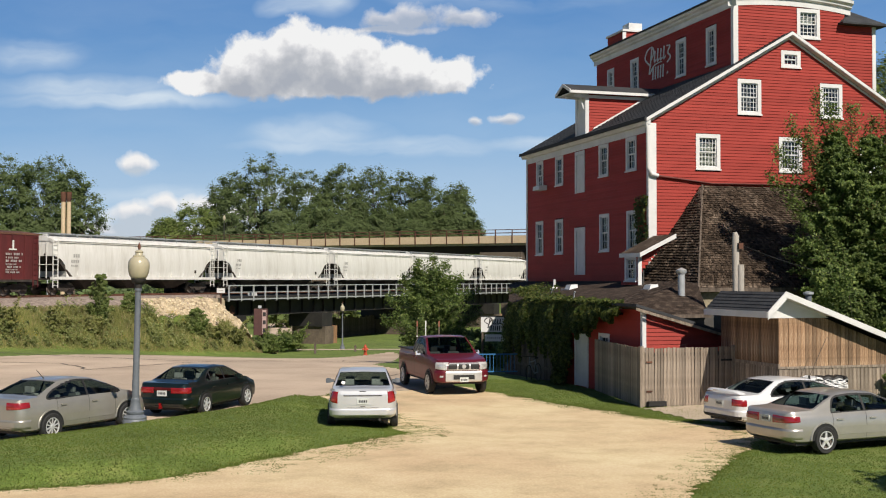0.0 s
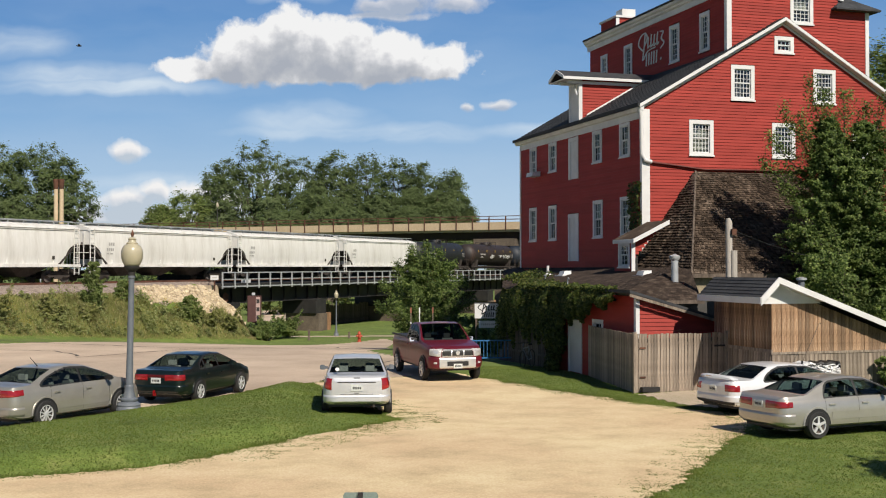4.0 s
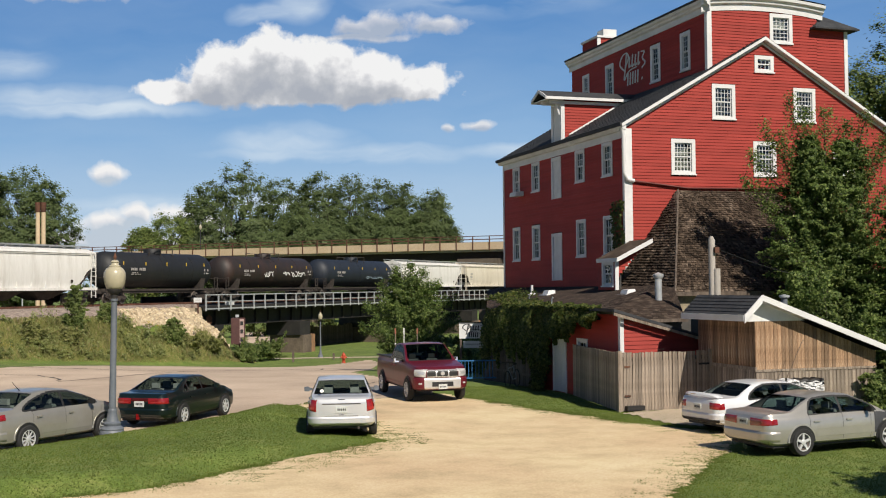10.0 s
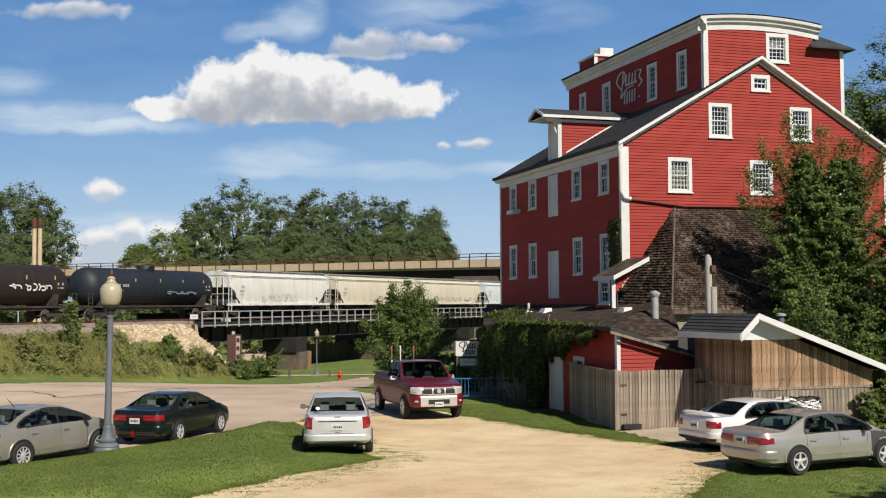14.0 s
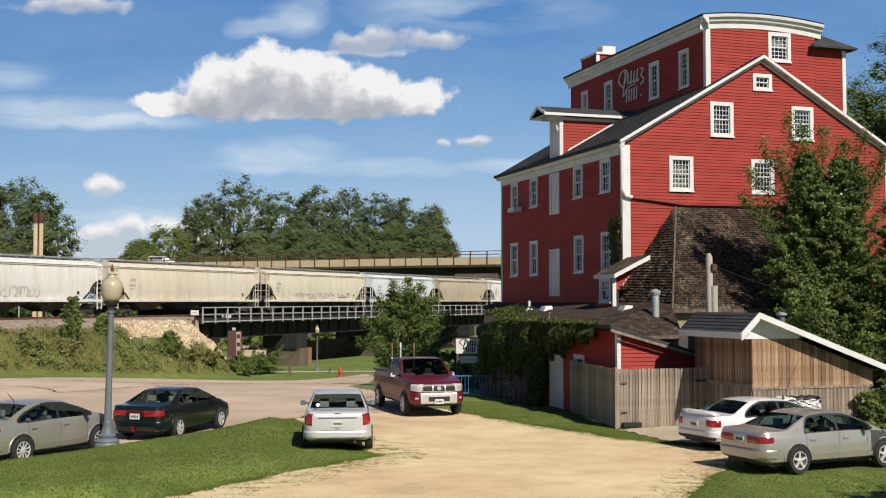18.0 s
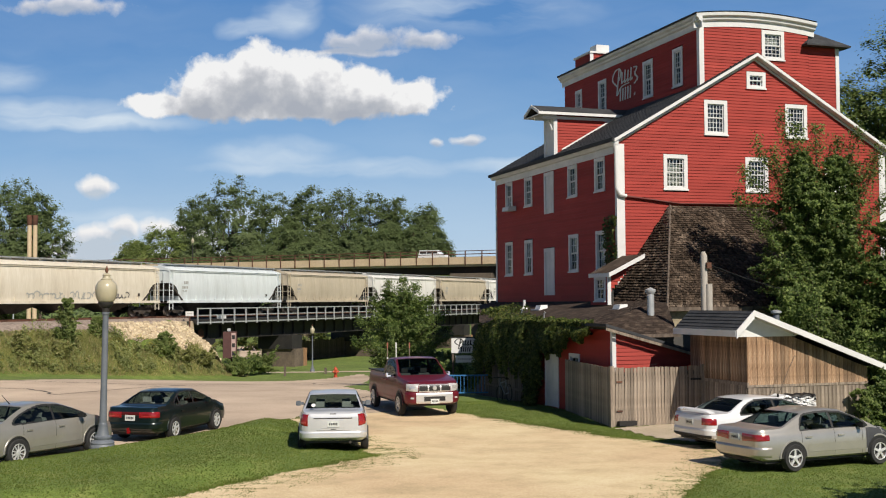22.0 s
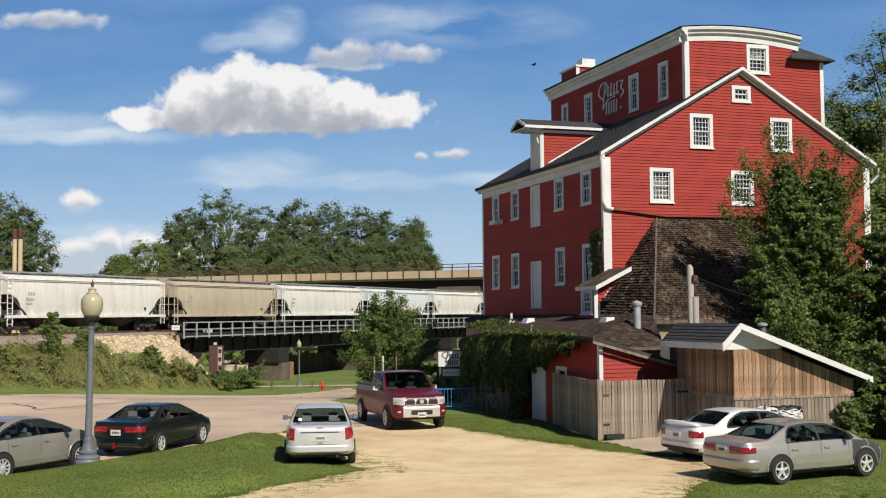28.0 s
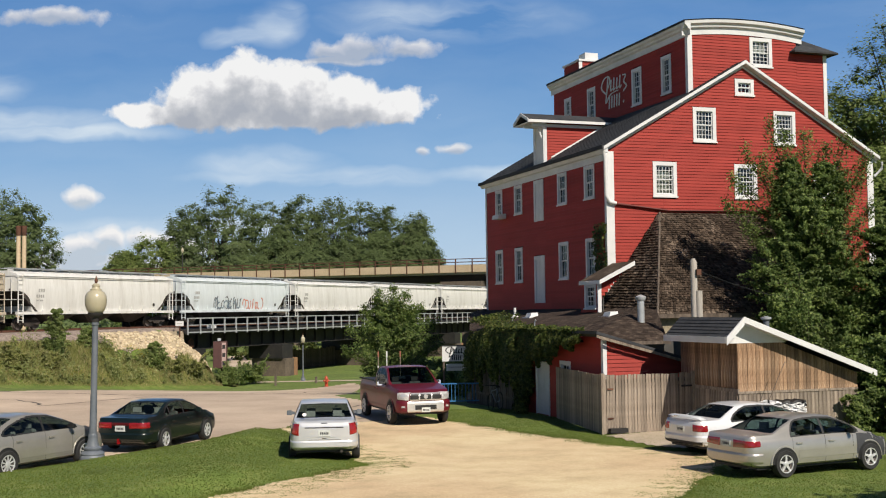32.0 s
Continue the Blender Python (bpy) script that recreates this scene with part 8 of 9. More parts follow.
    at, up = np.concatenate(at), np.concatenate(up)
    tagged(part("crown", leaf_mesh("crown", at, up, leaf, material, rng, 1.9), material, t), kind="stuff")
    return t


def far_tree(x, y, h, w, seed, base=-2.0, material=None, label="tall leafy green tree behind the overpass", count=400, leaves=92, leaf=0.29):
    """A broad crown of many small clumps on a dozen limbs, ragged at the rim and open between the limbs."""
    rng = np.random.default_rng(seed)
    lobes = [((0, 0, h * 0.56, w * 0.46, w * 0.46, h * 0.40), 0.62)]
    for k in range(12):
        a = rng.uniform(0, 6.28)
        up = rng.uniform(0.25, 0.84)
        out = w * 0.40 * math.sqrt(max(0.12, 1 - ((up - 0.48) / 0.5) ** 2)) * rng.uniform(0.65, 1.02)
        r = rng.uniform(0.12, 0.2)
        lobes.append(((math.cos(a) * out, math.sin(a) * out, h * up, w * r, w * r, h * r * 0.6), 0.034))
    return tree("tree", x, y, label, h, lobes, count, leaves, 0.95 + w * 0.04, leaf, material or LEAF_FAR, 0.4, seed, "trees behind the railway", base, wobble=0.24)


LEAF_HILL = leaf_material("hillside_leaf", (0.12, 0.170, 0.046), (0.175, 0.230, 0.065), (0.25, 0.29, 0.10))


def build_far_trees():
    # left grove with the chimney
    for k, (x, y, h, w) in enumerate(((-98, 235, 34, 19), (-88.5, 238, 34, 17), (-82.5, 236, 30.5, 14), (-112, 240, 31, 22), (-128, 240, 29, 22), (-104, 225, 16, 16), (-85, 224, 17, 13), (-93, 228, 20, 13))):
        far_tree(x, y, h, w, 100 + k, label="tall leafy green tree beyond the railway")
    # main grove behind the overpass
    for k, (x, y, h, w) in enumerate(((-62, 258, 25.5, 13), (-68, 255, 21, 10), (-47.5, 262, 36.8, 20), (-54, 260, 32, 14), (-38, 262, 33, 14), (-29.5, 262, 34, 15), (-22, 262, 33.5, 15), (-15, 262, 32.5, 14), (-9.5, 264, 32, 13), (-3.4, 262, 30, 11), (0.0, 264, 22, 7),
                                   (-40, 248, 20, 15), (-27, 248, 21, 14), (-14, 248, 20, 14), (-4, 250, 17, 11), (-54, 248, 17, 13), (-34, 255, 25, 12), (-19, 255, 25, 12), (-6, 257, 24, 11), (-11.5, 256, 25, 11))):
        far_tree(x, y, h, w, 140 + k, material=LEAF_HILL if x < -60 else None)
    far_tree(9.5, 300, 15, 5, 181)
    # low woods that close the view under the bridge and along the horizon
    rng = np.random.default_rng(77)
    n = 150
    cs = np.stack([rng.uniform(-420, 420, n), rng.uniform(330, 420, n), rng.uniform(0, 7, n)], 1)
    at = np.repeat(cs, 130, 0) + rng.normal(0, 1, (n * 130, 3)) * np.array([8, 4, 2.6])
    ob = part("far_woods", leaf_mesh("far_woods", at, np.tile([0, -0.3, 0.7], (len(at), 1)), 1.3, LEAF_FAR, rng), LEAF_FAR)
    tagged(ob, "low dark green woods on the horizon", "woods", "", "stuff")
    # wooded hill behind the mill
    n = 120
    xs, ys = rng.uniform(26, 95, n), rng.uniform(72, 125, n)
    zs = ground_z(xs, ys) + rng.uniform(2, 10, n)
    cs = np.stack([xs, ys, zs], 1)
    at = np.repeat(cs, 230, 0) + rng.normal(0, 1, (n * 230, 3)) * np.array([2.3, 2.3, 1.8])
    ob = part("hill_woods", leaf_mesh("hill_woods", at, np.tile([0.1, -0.4, 0.7], (len(at), 1)), 0.26, LEAF_HILL, rng), LEAF_HILL)
    tagged(ob, "dense green woods on the hillside behind the mill", "woods", "", "stuff")
    for k, (x, y, h, w) in enumerate(((33, 92, 23, 11), (38, 90, 29, 13), (44, 92, 32, 13), (30.5, 96, 17, 9), (36, 82, 17, 10), (41, 84, 21, 11), (48, 84, 24, 12), (27, 100, 12, 9))):
        far_tree(x, y, h, w, 200 + k, base=-0.5, material=LEAF_HILL, label="leafy tree on the hillside", count=420, leaves=150, leaf=0.175)


def mill_place(u, v):
    p = MILL @ Vector((u, v, 0))
    return p.x, p.y


def build_near_plants():
    # box elder between the shed and the gable
    x, y = mill_place(5.15, -6.3)
    spray_tree("box_elder_tree", x, y, "leafy green box elder tree before the red gable", ((0.8, 2.6), (3.0, 2.7), (5.0, 2.35), (6.4, 1.75), (7.6, 1.4), (8.8, 0.95), (9.8, 0.4)), 720, 220, 0.060, LEAF_NEAR, 0.15, 301, 2, rise=0.9,
               arms=((-3.0, 0, 9.3, 6.0), (-2.4, 0.3, 10.4, 6.4), (-1.5, 0, 11.5, 6.8), (-1.0, -0.3, 10.9, 6.8), (-0.1, 0, 11.0, 7.0), (0.9, 0.2, 10.6, 7.0), (1.7, 0, 11.0, 6.6), (-3.2, 0.2, 8.3, 5.6), (-2.0, -0.4, 10.0, 6.2), (2.6, 0.3, 10.2, 6.4), (2.3, 0, 9.4, 6.2), (2.7, -0.2, 8.3, 5.4), (3.1, 0, 6.8, 4.6), (-2.5, 0, 7.3, 5.2), (-1.6, -0.4, 8.8, 6.4), (1.3, -0.4, 9.2, 6.4)))
    x, y = mill_place(7.8, -8.0)
    spray_tree("bush_tree", x, y, "dense green tree beside the shed", ((0.5, 2.4), (2.5, 2.7), (4.6, 2.3), (6.2, 1.6), (7.2, 0.6)), 420, 230, 0.066, LEAF_NEAR, 0.12, 302, 3)
    x, y = mill_place(1.0, -14.05)
    spray_tree("shrub", x, y, "leafy shrub against the shed boards", ((0.1, 0.3), (0.6, 0.4), (1.0, 0.25), (1.3, 0.1)), 40, 70, 0.05, LEAF_NEAR, 0.02, 305, 3, rise=0.8, category="shrub")
    x, y = mill_place(2.75, -13.7)
    spray_tree("shrub", x, y, "tall leafy shrub at the shed's corner", ((0.1, 0.6), (1.2, 0.8), (2.1, 0.55), (2.8, 0.2)), 110, 120, 0.07, LEAF_NEAR, 0.03, 303, 3, category="shrub")
    for k, (u, v, h) in enumerate(((1.72, -13.75, 2.0), (2.2, -14.5, 1.5), (1.95, -13.0, 2.4), (2.6, -15.2, 1.2))):
        x, y = mill_place(u, v)
        spray_tree("shrub", x, y, "rank green shrub at the shed's end", ((0.1, 0.42), (h * 0.45, 0.55), (h * 0.8, 0.35), (h, 0.1)), 90, 90, 0.055, LEAF_NEAR, 0.02, 500 + k, 3, rise=0.9, category="shrub", group="shrubs by the shed")
    x, y = mill_place(0.8, -14.0)
    spray_tree("shrub", x, y, "pale green weed before the shed boards", ((0.1, 0.3), (0.7, 0.35), (1.3, 0.12)), 26, 60, 0.06, LEAF_HILL, 0.02, 304, 3, category="shrub")
    for k, (u, v, h, w) in enumerate(((3.9, -14.0, 1.9, 1.5), (5.2, -13.0, 2.6, 1.8), (3.3, -15.4, 0.9, 0.9), (4.6, -16.0, 1.2, 1.1))):
        x, y = mill_place(u, v)
        tree("shrub", x, y, "green leafy shrub beside the shed", h, [((0, 0, h * 0.55, w * 0.5, w * 0.5, h * 0.45), 1.0)], 60, 130, 0.22, 0.07, LEAF_NEAR, 0.03, 310 + k, "shrubs by the shed", stems=3, category="shrub")
    # trees beside the lot, out of view, added to shade the lawn and shrubs
    for k, (x, y, h, w) in enumerate(((25.5, 25.0, 17, 8.5), (30, 30.0, 18, 9), (14.4, 14.6, 9.5, 5.0))):
        tree("tree", x, y, "unseen leafy tree added to shade the lawn beside the lot", h, [((0, 0, h * 0.66, w * 0.5, w * 0.5, h * 0.30), 1.0)], 120, 70, 0.8, 0.2, LEAF_NEAR, 0.2, 440 + k, "trees beside the lot")
    # small tree before the bridge
    spray_tree("sumac_tree", -2.5, 75, "bushy green tree before the railway bridge", ((0.9, 2.3), (2.2, 2.9), (3.6, 2.8), (5.0, 2.0), (6.2, 1.0)), 230, 150, 0.072, LEAF_NEAR, 0.10, 320, 4, rise=1.0,
               arms=((-2.9, 0, 4.6, 2.6), (-2.0, 0.3, 5.9, 3.4), (-1.0, 0, 6.9, 4.0), (0.1, 0, 7.2, 4.2), (1.0, 0.2, 6.8, 4.0), (2.0, 0, 6.0, 3.4), (3.0, 0, 5.0, 2.6), (-3.2, 0, 3.2, 1.6), (3.2, 0, 3.4, 1.8)))
    for k, (x, y, h, w) in enumerate(((1.4, 70, 2.6, 3.2), (3.2, 66, 3.0, 3.0), (0.6, 62, 1.5, 2.0), (2.6, 60, 1.7, 2.0), (-0.6, 80, 2.6, 4.0), (3.6, 76, 4.0, 4.0))):
        tree("shrub", x, y, "green shrub below the railway bridge", h, [((0, 0, h * 0.55, w * 0.5, w * 0.45, h * 0.45), 1.0)], 70, 90, 0.4, 0.17, LEAF_NEAR, 0.05, 330 + k, "shrubs below the bridge", stems=3, category="shrub")
    for k, (x, y, h, w) in enumerate(((-17.5, 150, 4.2, 6.0), (-24, 152, 4.6, 7.0), (-30, 150, 4.2, 7.0), (-36, 148, 4.4, 7.0), (-11, 150, 4.0, 6.0), (-5, 150, 4.6, 6.0))):
        tree("shrub", x, y, "dark green thicket beyond the bridge", h, [((0, 0, h * 0.5, w * 0.5, w * 0.4, h * 0.5), 1.0)], 70, 110, 0.5, 0.2, LEAF_VINE, 0.06, 390 + k, "thicket beyond the bridge", stems=3, category="shrub")
    # shrubs and rank weeds on the railway bank
    for k, (s, n, h, w, mat) in enumerate(((-7.0, 4.6, 3.9, 1.3, LEAF_HILL), (-8.4, 5.2, 1.5, 0.9, WEED), (-2.6, 3.6, 1.7, 0.9, LEAF_HILL), (3.6, 5.0, 2.1, 1.2, LEAF_HILL), (5.6, 5.4, 1.1, 1.0, WEED), (7.6, 5.9, 1.2, 1.6, WEED), (-16, 4.8, 1.0, 1.4, WEED), (-22, 5.0, 1.0, 1.5, WEED), (-11.5, 5.0, 0.9, 1.2, WEED),
                                          (11.4, 6.4, 1.2, 1.5, LEAF_HILL), (14.6, 5.6, 1.5, 1.8, LEAF_NEAR), (16.6, 5.8, 1.7, 2.0, LEAF_HILL), (13.0, 5.4, 1.2, 1.5, LEAF_NEAR))):
        p = TRACK_AT + ALONG * s + ACROSS * n
        spray_tree("shrub", p.x, p.y, "green shrub on the railway bank", ((0.1, w * 0.75), (h * 0.45, w * 0.75), (h * 0.8, w * 0.5), (h, w * 0.12)), 90, 130, 0.078, mat, 0.03, 350 + k, 4, rise=1.1, category="shrub", group="shrubs on the bank")
    bank_weeds()
    grass()
    vines()


def blade_mesh(name, x, y, z, tall, wide, lean, material, rng):
    """Upright blades: one thin triangle each, turned and bent at random."""
    n = len(x)
    a = rng.uniform(-1.5, 1.5, n)
    dx, dy = np.cos(a) * wide, np.sin(a) * wide
    lx, ly = rng.normal(0, lean, n) * tall, rng.normal(0, lean, n) * tall
    v = np.stack([np.stack([x - dx, y - dy, z], 1), np.stack([x + dx, y + dy, z], 1), np.stack([x + lx, y + ly, z + tall], 1)], 1).reshape(-1, 3)
    me = bpy.data.meshes.new(name)
    me.vertices.add(3 * n)
    me.vertices.foreach_set("co", v.astype(np.float32).ravel())
    me.loops.add(3 * n)
    me.loops.foreach_set("vertex_index", np.arange(3 * n, dtype=np.int32))
    me.polygons.add(n)
    me.polygons.foreach_set("loop_start", np.arange(0, 3 * n, 3, dtype=np.int32))
    me.materials.append(material)
    me.update(calc_edges=True)
    me.polygons.foreach_set("use_smooth", [True] * n)
    nor = np.stack([rng.normal(0, 0.2, n), rng.normal(-0.25, 0.2, n), np.ones(n)], 1)
    me.normals_split_custom_set_from_vertices(np.repeat(nor / np.linalg.norm(nor, axis=1)[:, None], 3, 0).tolist())
    return me


def bank_weeds():
    """Tall grass, broad weeds, straw and yellow flower heads on the railway bank."""
    rng = np.random.default_rng(400)
    STRAW = leaf_material("dry_straw", (0.24, 0.20, 0.09), (0.34, 0.28, 0.13), (0.46, 0.40, 0.22))
    TALL = leaf_material("tall_bank_grass", (0.16, 0.18, 0.050), (0.235, 0.25, 0.075), (0.35, 0.34, 0.135))
    BROAD = leaf_material("broad_weed_leaf", (0.15, 0.18, 0.055), (0.22, 0.25, 0.085), (0.34, 0.36, 0.17))
    BLOOM = leaf_material("yellow_flower_head", (0.30, 0.23, 0.03), (0.42, 0.33, 0.05), (0.52, 0.44, 0.12))

    def spread(n, low=2.9, high=6.7, power=0.85):
        s, across = rng.uniform(-62, 13, n), low + (high - low) * rng.uniform(0, 1, n) ** power
        x, y = TRACK_AT.x + ALONG.x * s + ACROSS.x * across, TRACK_AT.y + ALONG.y * s + ACROSS.y * across
        return x, y, s, across
    x, y, s, across = spread(110000)
    clear = ~((s > 0.2) & (s < 11.6) & (across < 4.3 + 0.7 * ragged(x, y, 2.5)))
    x, y, s, across = x[clear], y[clear], s[clear], across[clear]
    patch = 0.5 + 0.5 * ragged(x, y, 6.0)
    tall = (0.22 + 0.50 * patch ** 1.5) * rng.uniform(0.45, 1.25, len(x)) * np.clip((7.0 - across) / 1.4, 0.25, 1) * np.clip((across - 2.4) / 1.3, 0.25, 1)
    z = ground_z(x, y) - 0.02
    dry = rng.uniform(0, 1, len(x)) < 0.10 + 0.30 * np.clip(ragged(x + 9, y, 4.0), 0, 1)
    for name, pick, mat, label in (("bank_grass", ~dry, TALL, "tall yellow green grass on the railway bank"), ("dry_stalks", dry, STRAW, "dry straw-coloured stalks among the bank weeds")):
        ob = part(name, blade_mesh(name, x[pick], y[pick], z[pick], tall[pick] * (1.0 if mat is TALL else 1.15), 0.02 + 0.03 * rng.uniform(0, 1, int(pick.sum())), 0.3, mat, rng), mat)
        tagged(ob, label, "weeds", "", "stuff")
    # broad-leaved plants in loose clumps, each a short stem of leaves
    cx, cy, s, across = spread(950, 3.1, 6.4)
    clear = ~((s > 0.2) & (s < 11.6) & (across < 4.4 + 0.7 * ragged(cx, cy, 2.5)))
    cx, cy = cx[clear], cy[clear]
    size = rng.uniform(0.25, 0.8, len(cx)) * (0.6 + 0.8 * (ragged(cx, cy, 5.0) > 0.1))
    k = 46
    q = rng.uniform(0, 1, (len(cx), k))
    r = rng.normal(0, 1, (len(cx), k, 2)) * (0.34 * size)[:, None, None] * (1.05 - 0.6 * q)[:, :, None]
    at = np.stack([cx[:, None] + r[:, :, 0], cy[:, None] + r[:, :, 1], (ground_z(cx, cy))[:, None] + size[:, None] * (0.1 + 1.15 * q)], 2).reshape(-1, 3)
    ob = part("bank_weeds", leaf_mesh("bank_weeds", at, np.tile([0.2, -0.4, 0.7], (len(at), 1)), 0.085, BROAD, rng, 1.9), BROAD)
    tagged(ob, "rank broad-leaved green weeds on the railway bank", "weeds", "", "stuff")
    pick = (ragged(cx, cy, 4.5) > 0.42) & (size > 0.4)
    fx, fy, fs = cx[pick], cy[pick], size[pick]
    k = 18
    at = np.stack([fx[:, None] + rng.normal(0, 0.22, (len(fx), k)), fy[:, None] + rng.normal(0, 0.22, (len(fx), k)), ground_z(fx, fy)[:, None] + fs[:, None] * 1.2 + rng.uniform(0, 0.3, (len(fx), k))], 2).reshape(-1, 3)
    ob = part("yellow_flowers", leaf_mesh("yellow_flowers", at, np.tile([0.1, -0.4, 0.8], (len(at), 1)), 0.05, BLOOM, rng, 1.5), BLOOM)
    tagged(ob, "yellow flower heads among the bank weeds", "flowers", "", "stuff")


def grass():
    """Short blades over the near lawns, denser and longer along the ragged edges."""
    rng = np.random.default_rng(410)
    areas = [(-15, -1.5, 18, 40, 110000, 0.02), (2.0, 16, 15, 37, 90000, 0.02), (0.5, 8, 31, 46, 30000, 0.024)]
    pts = []
    for x0, x1, y0, y1, n, h in areas:
        x, y = rng.uniform(x0, x1, n), rng.uniform(y0, y1, n)
        edge = edge_distance(x, y, DRIVE)
        keep = (edge < 0.05 + 0.25 * ragged(x, y, 0.9)) & ~((x < -5) & (edge_distance(x, y, ISLAND) < -0.1))
        x, y = x[keep], y[keep]
        pts.append(np.stack([x, y, h * rng.uniform(0.5, 1.6, len(x)) * (1 + 0.8 * np.exp(-np.abs(edge[keep]) / 0.25))], 1))
    # thin tufts that creep into the gravel, in patches that thin out from the edge
    for x0, x1, y0, y1, reach, m in ((-4.6, 1.2, 23, 34, 1.6, 330), (1.8, 7.8, 16, 31.5, 1.1, 330), (-9, -3, 20, 26, 0.35, 120), (0.5, 7.6, 31.5, 42, 0.6, 200)):
        cx, cy = rng.uniform(x0, x1, 9000), rng.uniform(y0, y1, 9000)
        d = edge_distance(cx, cy, DRIVE)
        near = (d > -0.1) & (d < reach * rng.uniform(0, 1, 9000) ** 1.6) & (rng.uniform(0, 1, 9000) < 0.75)
        cx, cy = cx[near][:m], cy[near][:m]
        k = 34
        wide, deep = rng.uniform(0.04, 0.22, len(cx)), rng.uniform(0.03, 0.12, len(cx))
        gx = cx[:, None] + rng.normal(0, 1, (len(cx), k)) * wide[:, None]
        gy = cy[:, None] + rng.normal(0, 1, (len(cx), k)) * deep[:, None]
        pts.append(np.stack([gx.ravel(), gy.ravel(), 0.02 * rng.uniform(0.4, 1.4, gx.size)], 1))
    p = np.concatenate(pts)
    n = len(p)
    z = ground_z(p[:, 0], p[:, 1]) + 0.01
    me = blade_mesh("grass", p[:, 0], p[:, 1], z, p[:, 2], 0.010 + 0.014 * rng.uniform(0, 1, n), 0.35, BLADE, rng)
    tagged(new("grass", me), "short green grass blades with worn edges", "grass", "", "stuff")


def vines():
    """Creeper over the eave of the low building, hanging to the ground further back."""
    rng = np.random.default_rng(420)
    n = 30000
    v = rng.uniform(-8.2, 3.1, n)
    t = rng.uniform(0, 1, n) ** 0.85
    hang = np.interp(v, [-8.2, -6.5, -5.9, -5.0, -4.4, -3.8, -3.52, -2.6, -2.2, 0.0, 2.2, 3.0, 3.9], [0.3, 0.6, 1.25, 1.2, 1.15, 1.15, 3.0, 3.1, 2.2, 2.1, 2.3, 2.9, 3.0]) * (0.72 + 0.28 * np.sin(v * 7.3) * np.sin(v * 3.1) + 0.2 * np.sin(v * 13.1))
    bulge = 0.18 + 0.2 * np.sin(v * 1.1 + 1) ** 2
    u = -5.5 - bulge * np.sin(t * 2.6) * rng.uniform(0.3, 1.0, n)
    z = 3.12 + 0.12 * np.sin(v * 1.9) - hang * t
    m = 6000
    v2 = rng.uniform(-8.0, 3.1, m)
    climb = np.interp(v2, [-8, -5, -2, 0.5, 2.5, 4.0], [0.35, 0.6, 0.8, 1.5, 2.2, 1.2]) * rng.uniform(0, 1, m) * (0.7 + 0.3 * np.sin(v2 * 4.7))
    u2 = -5.6 + climb
    z2 = 3.05 + climb * 0.18 + rng.uniform(0, 0.22, m) + 0.35 * smoothstep(0, 1, 1) * np.exp(-((v2 - 2.6) / 1.3) ** 2)
    # leafy plants at the foot of the boards
    k = 5200
    d = rng.normal(0, 1, (k, 3))
    d /= np.linalg.norm(d, axis=1)[:, None]
    mid = np.array([[-5.6, -2.9, 0.5], [-5.6, -2.5, 1.3], [-5.75, -3.1, 0.25], [-5.5, -3.2, 1.2], [-5.5, -3.15, 1.9]])[rng.integers(0, 5, k)]
    heap = mid + d * np.array([0.25, 0.45, 0.6]) * rng.uniform(0.3, 1.05, k)[:, None]
    at = np.concatenate([np.stack([u, v, z], 1), np.stack([u2, v2, z2], 1), heap])
    up = np.concatenate([np.tile([-0.8, -0.3, 0.4], (n, 1)), np.tile([-0.3, -0.2, 0.9], (m, 1)), d + np.array([0, 0, 0.3])])
    ob = part("vine", leaf_mesh("vine", at, up, 0.095, LEAF_VINE, rng, 1.1), LEAF_VINE)
    ob.matrix_basis = MILL
    tagged(ob, "green creeper hanging over the low roof's eave", "vine", "", "stuff")
    k = 900
    v3 = rng.uniform(0.05, 1.1, k) ** 1.2
    z3 = rng.uniform(4.0, 7.6, k)
    at = np.stack([LW - 0.06 - 0.1 * rng.uniform(0, 1, k), v3 + 0.1 * np.sin(z3 * 3), z3], 1)
    ob = part("vine", leaf_mesh("vine", at, np.tile([-0.9, -0.2, 0.3], (k, 1)), 0.12, LEAF_VINE, rng, 1.1), LEAF_VINE)
    ob.matrix_basis = MILL
    tagged(ob, "thin creeper on the mill's shaded wall", "vine", "", "stuff")


build_far_trees()
build_near_plants()


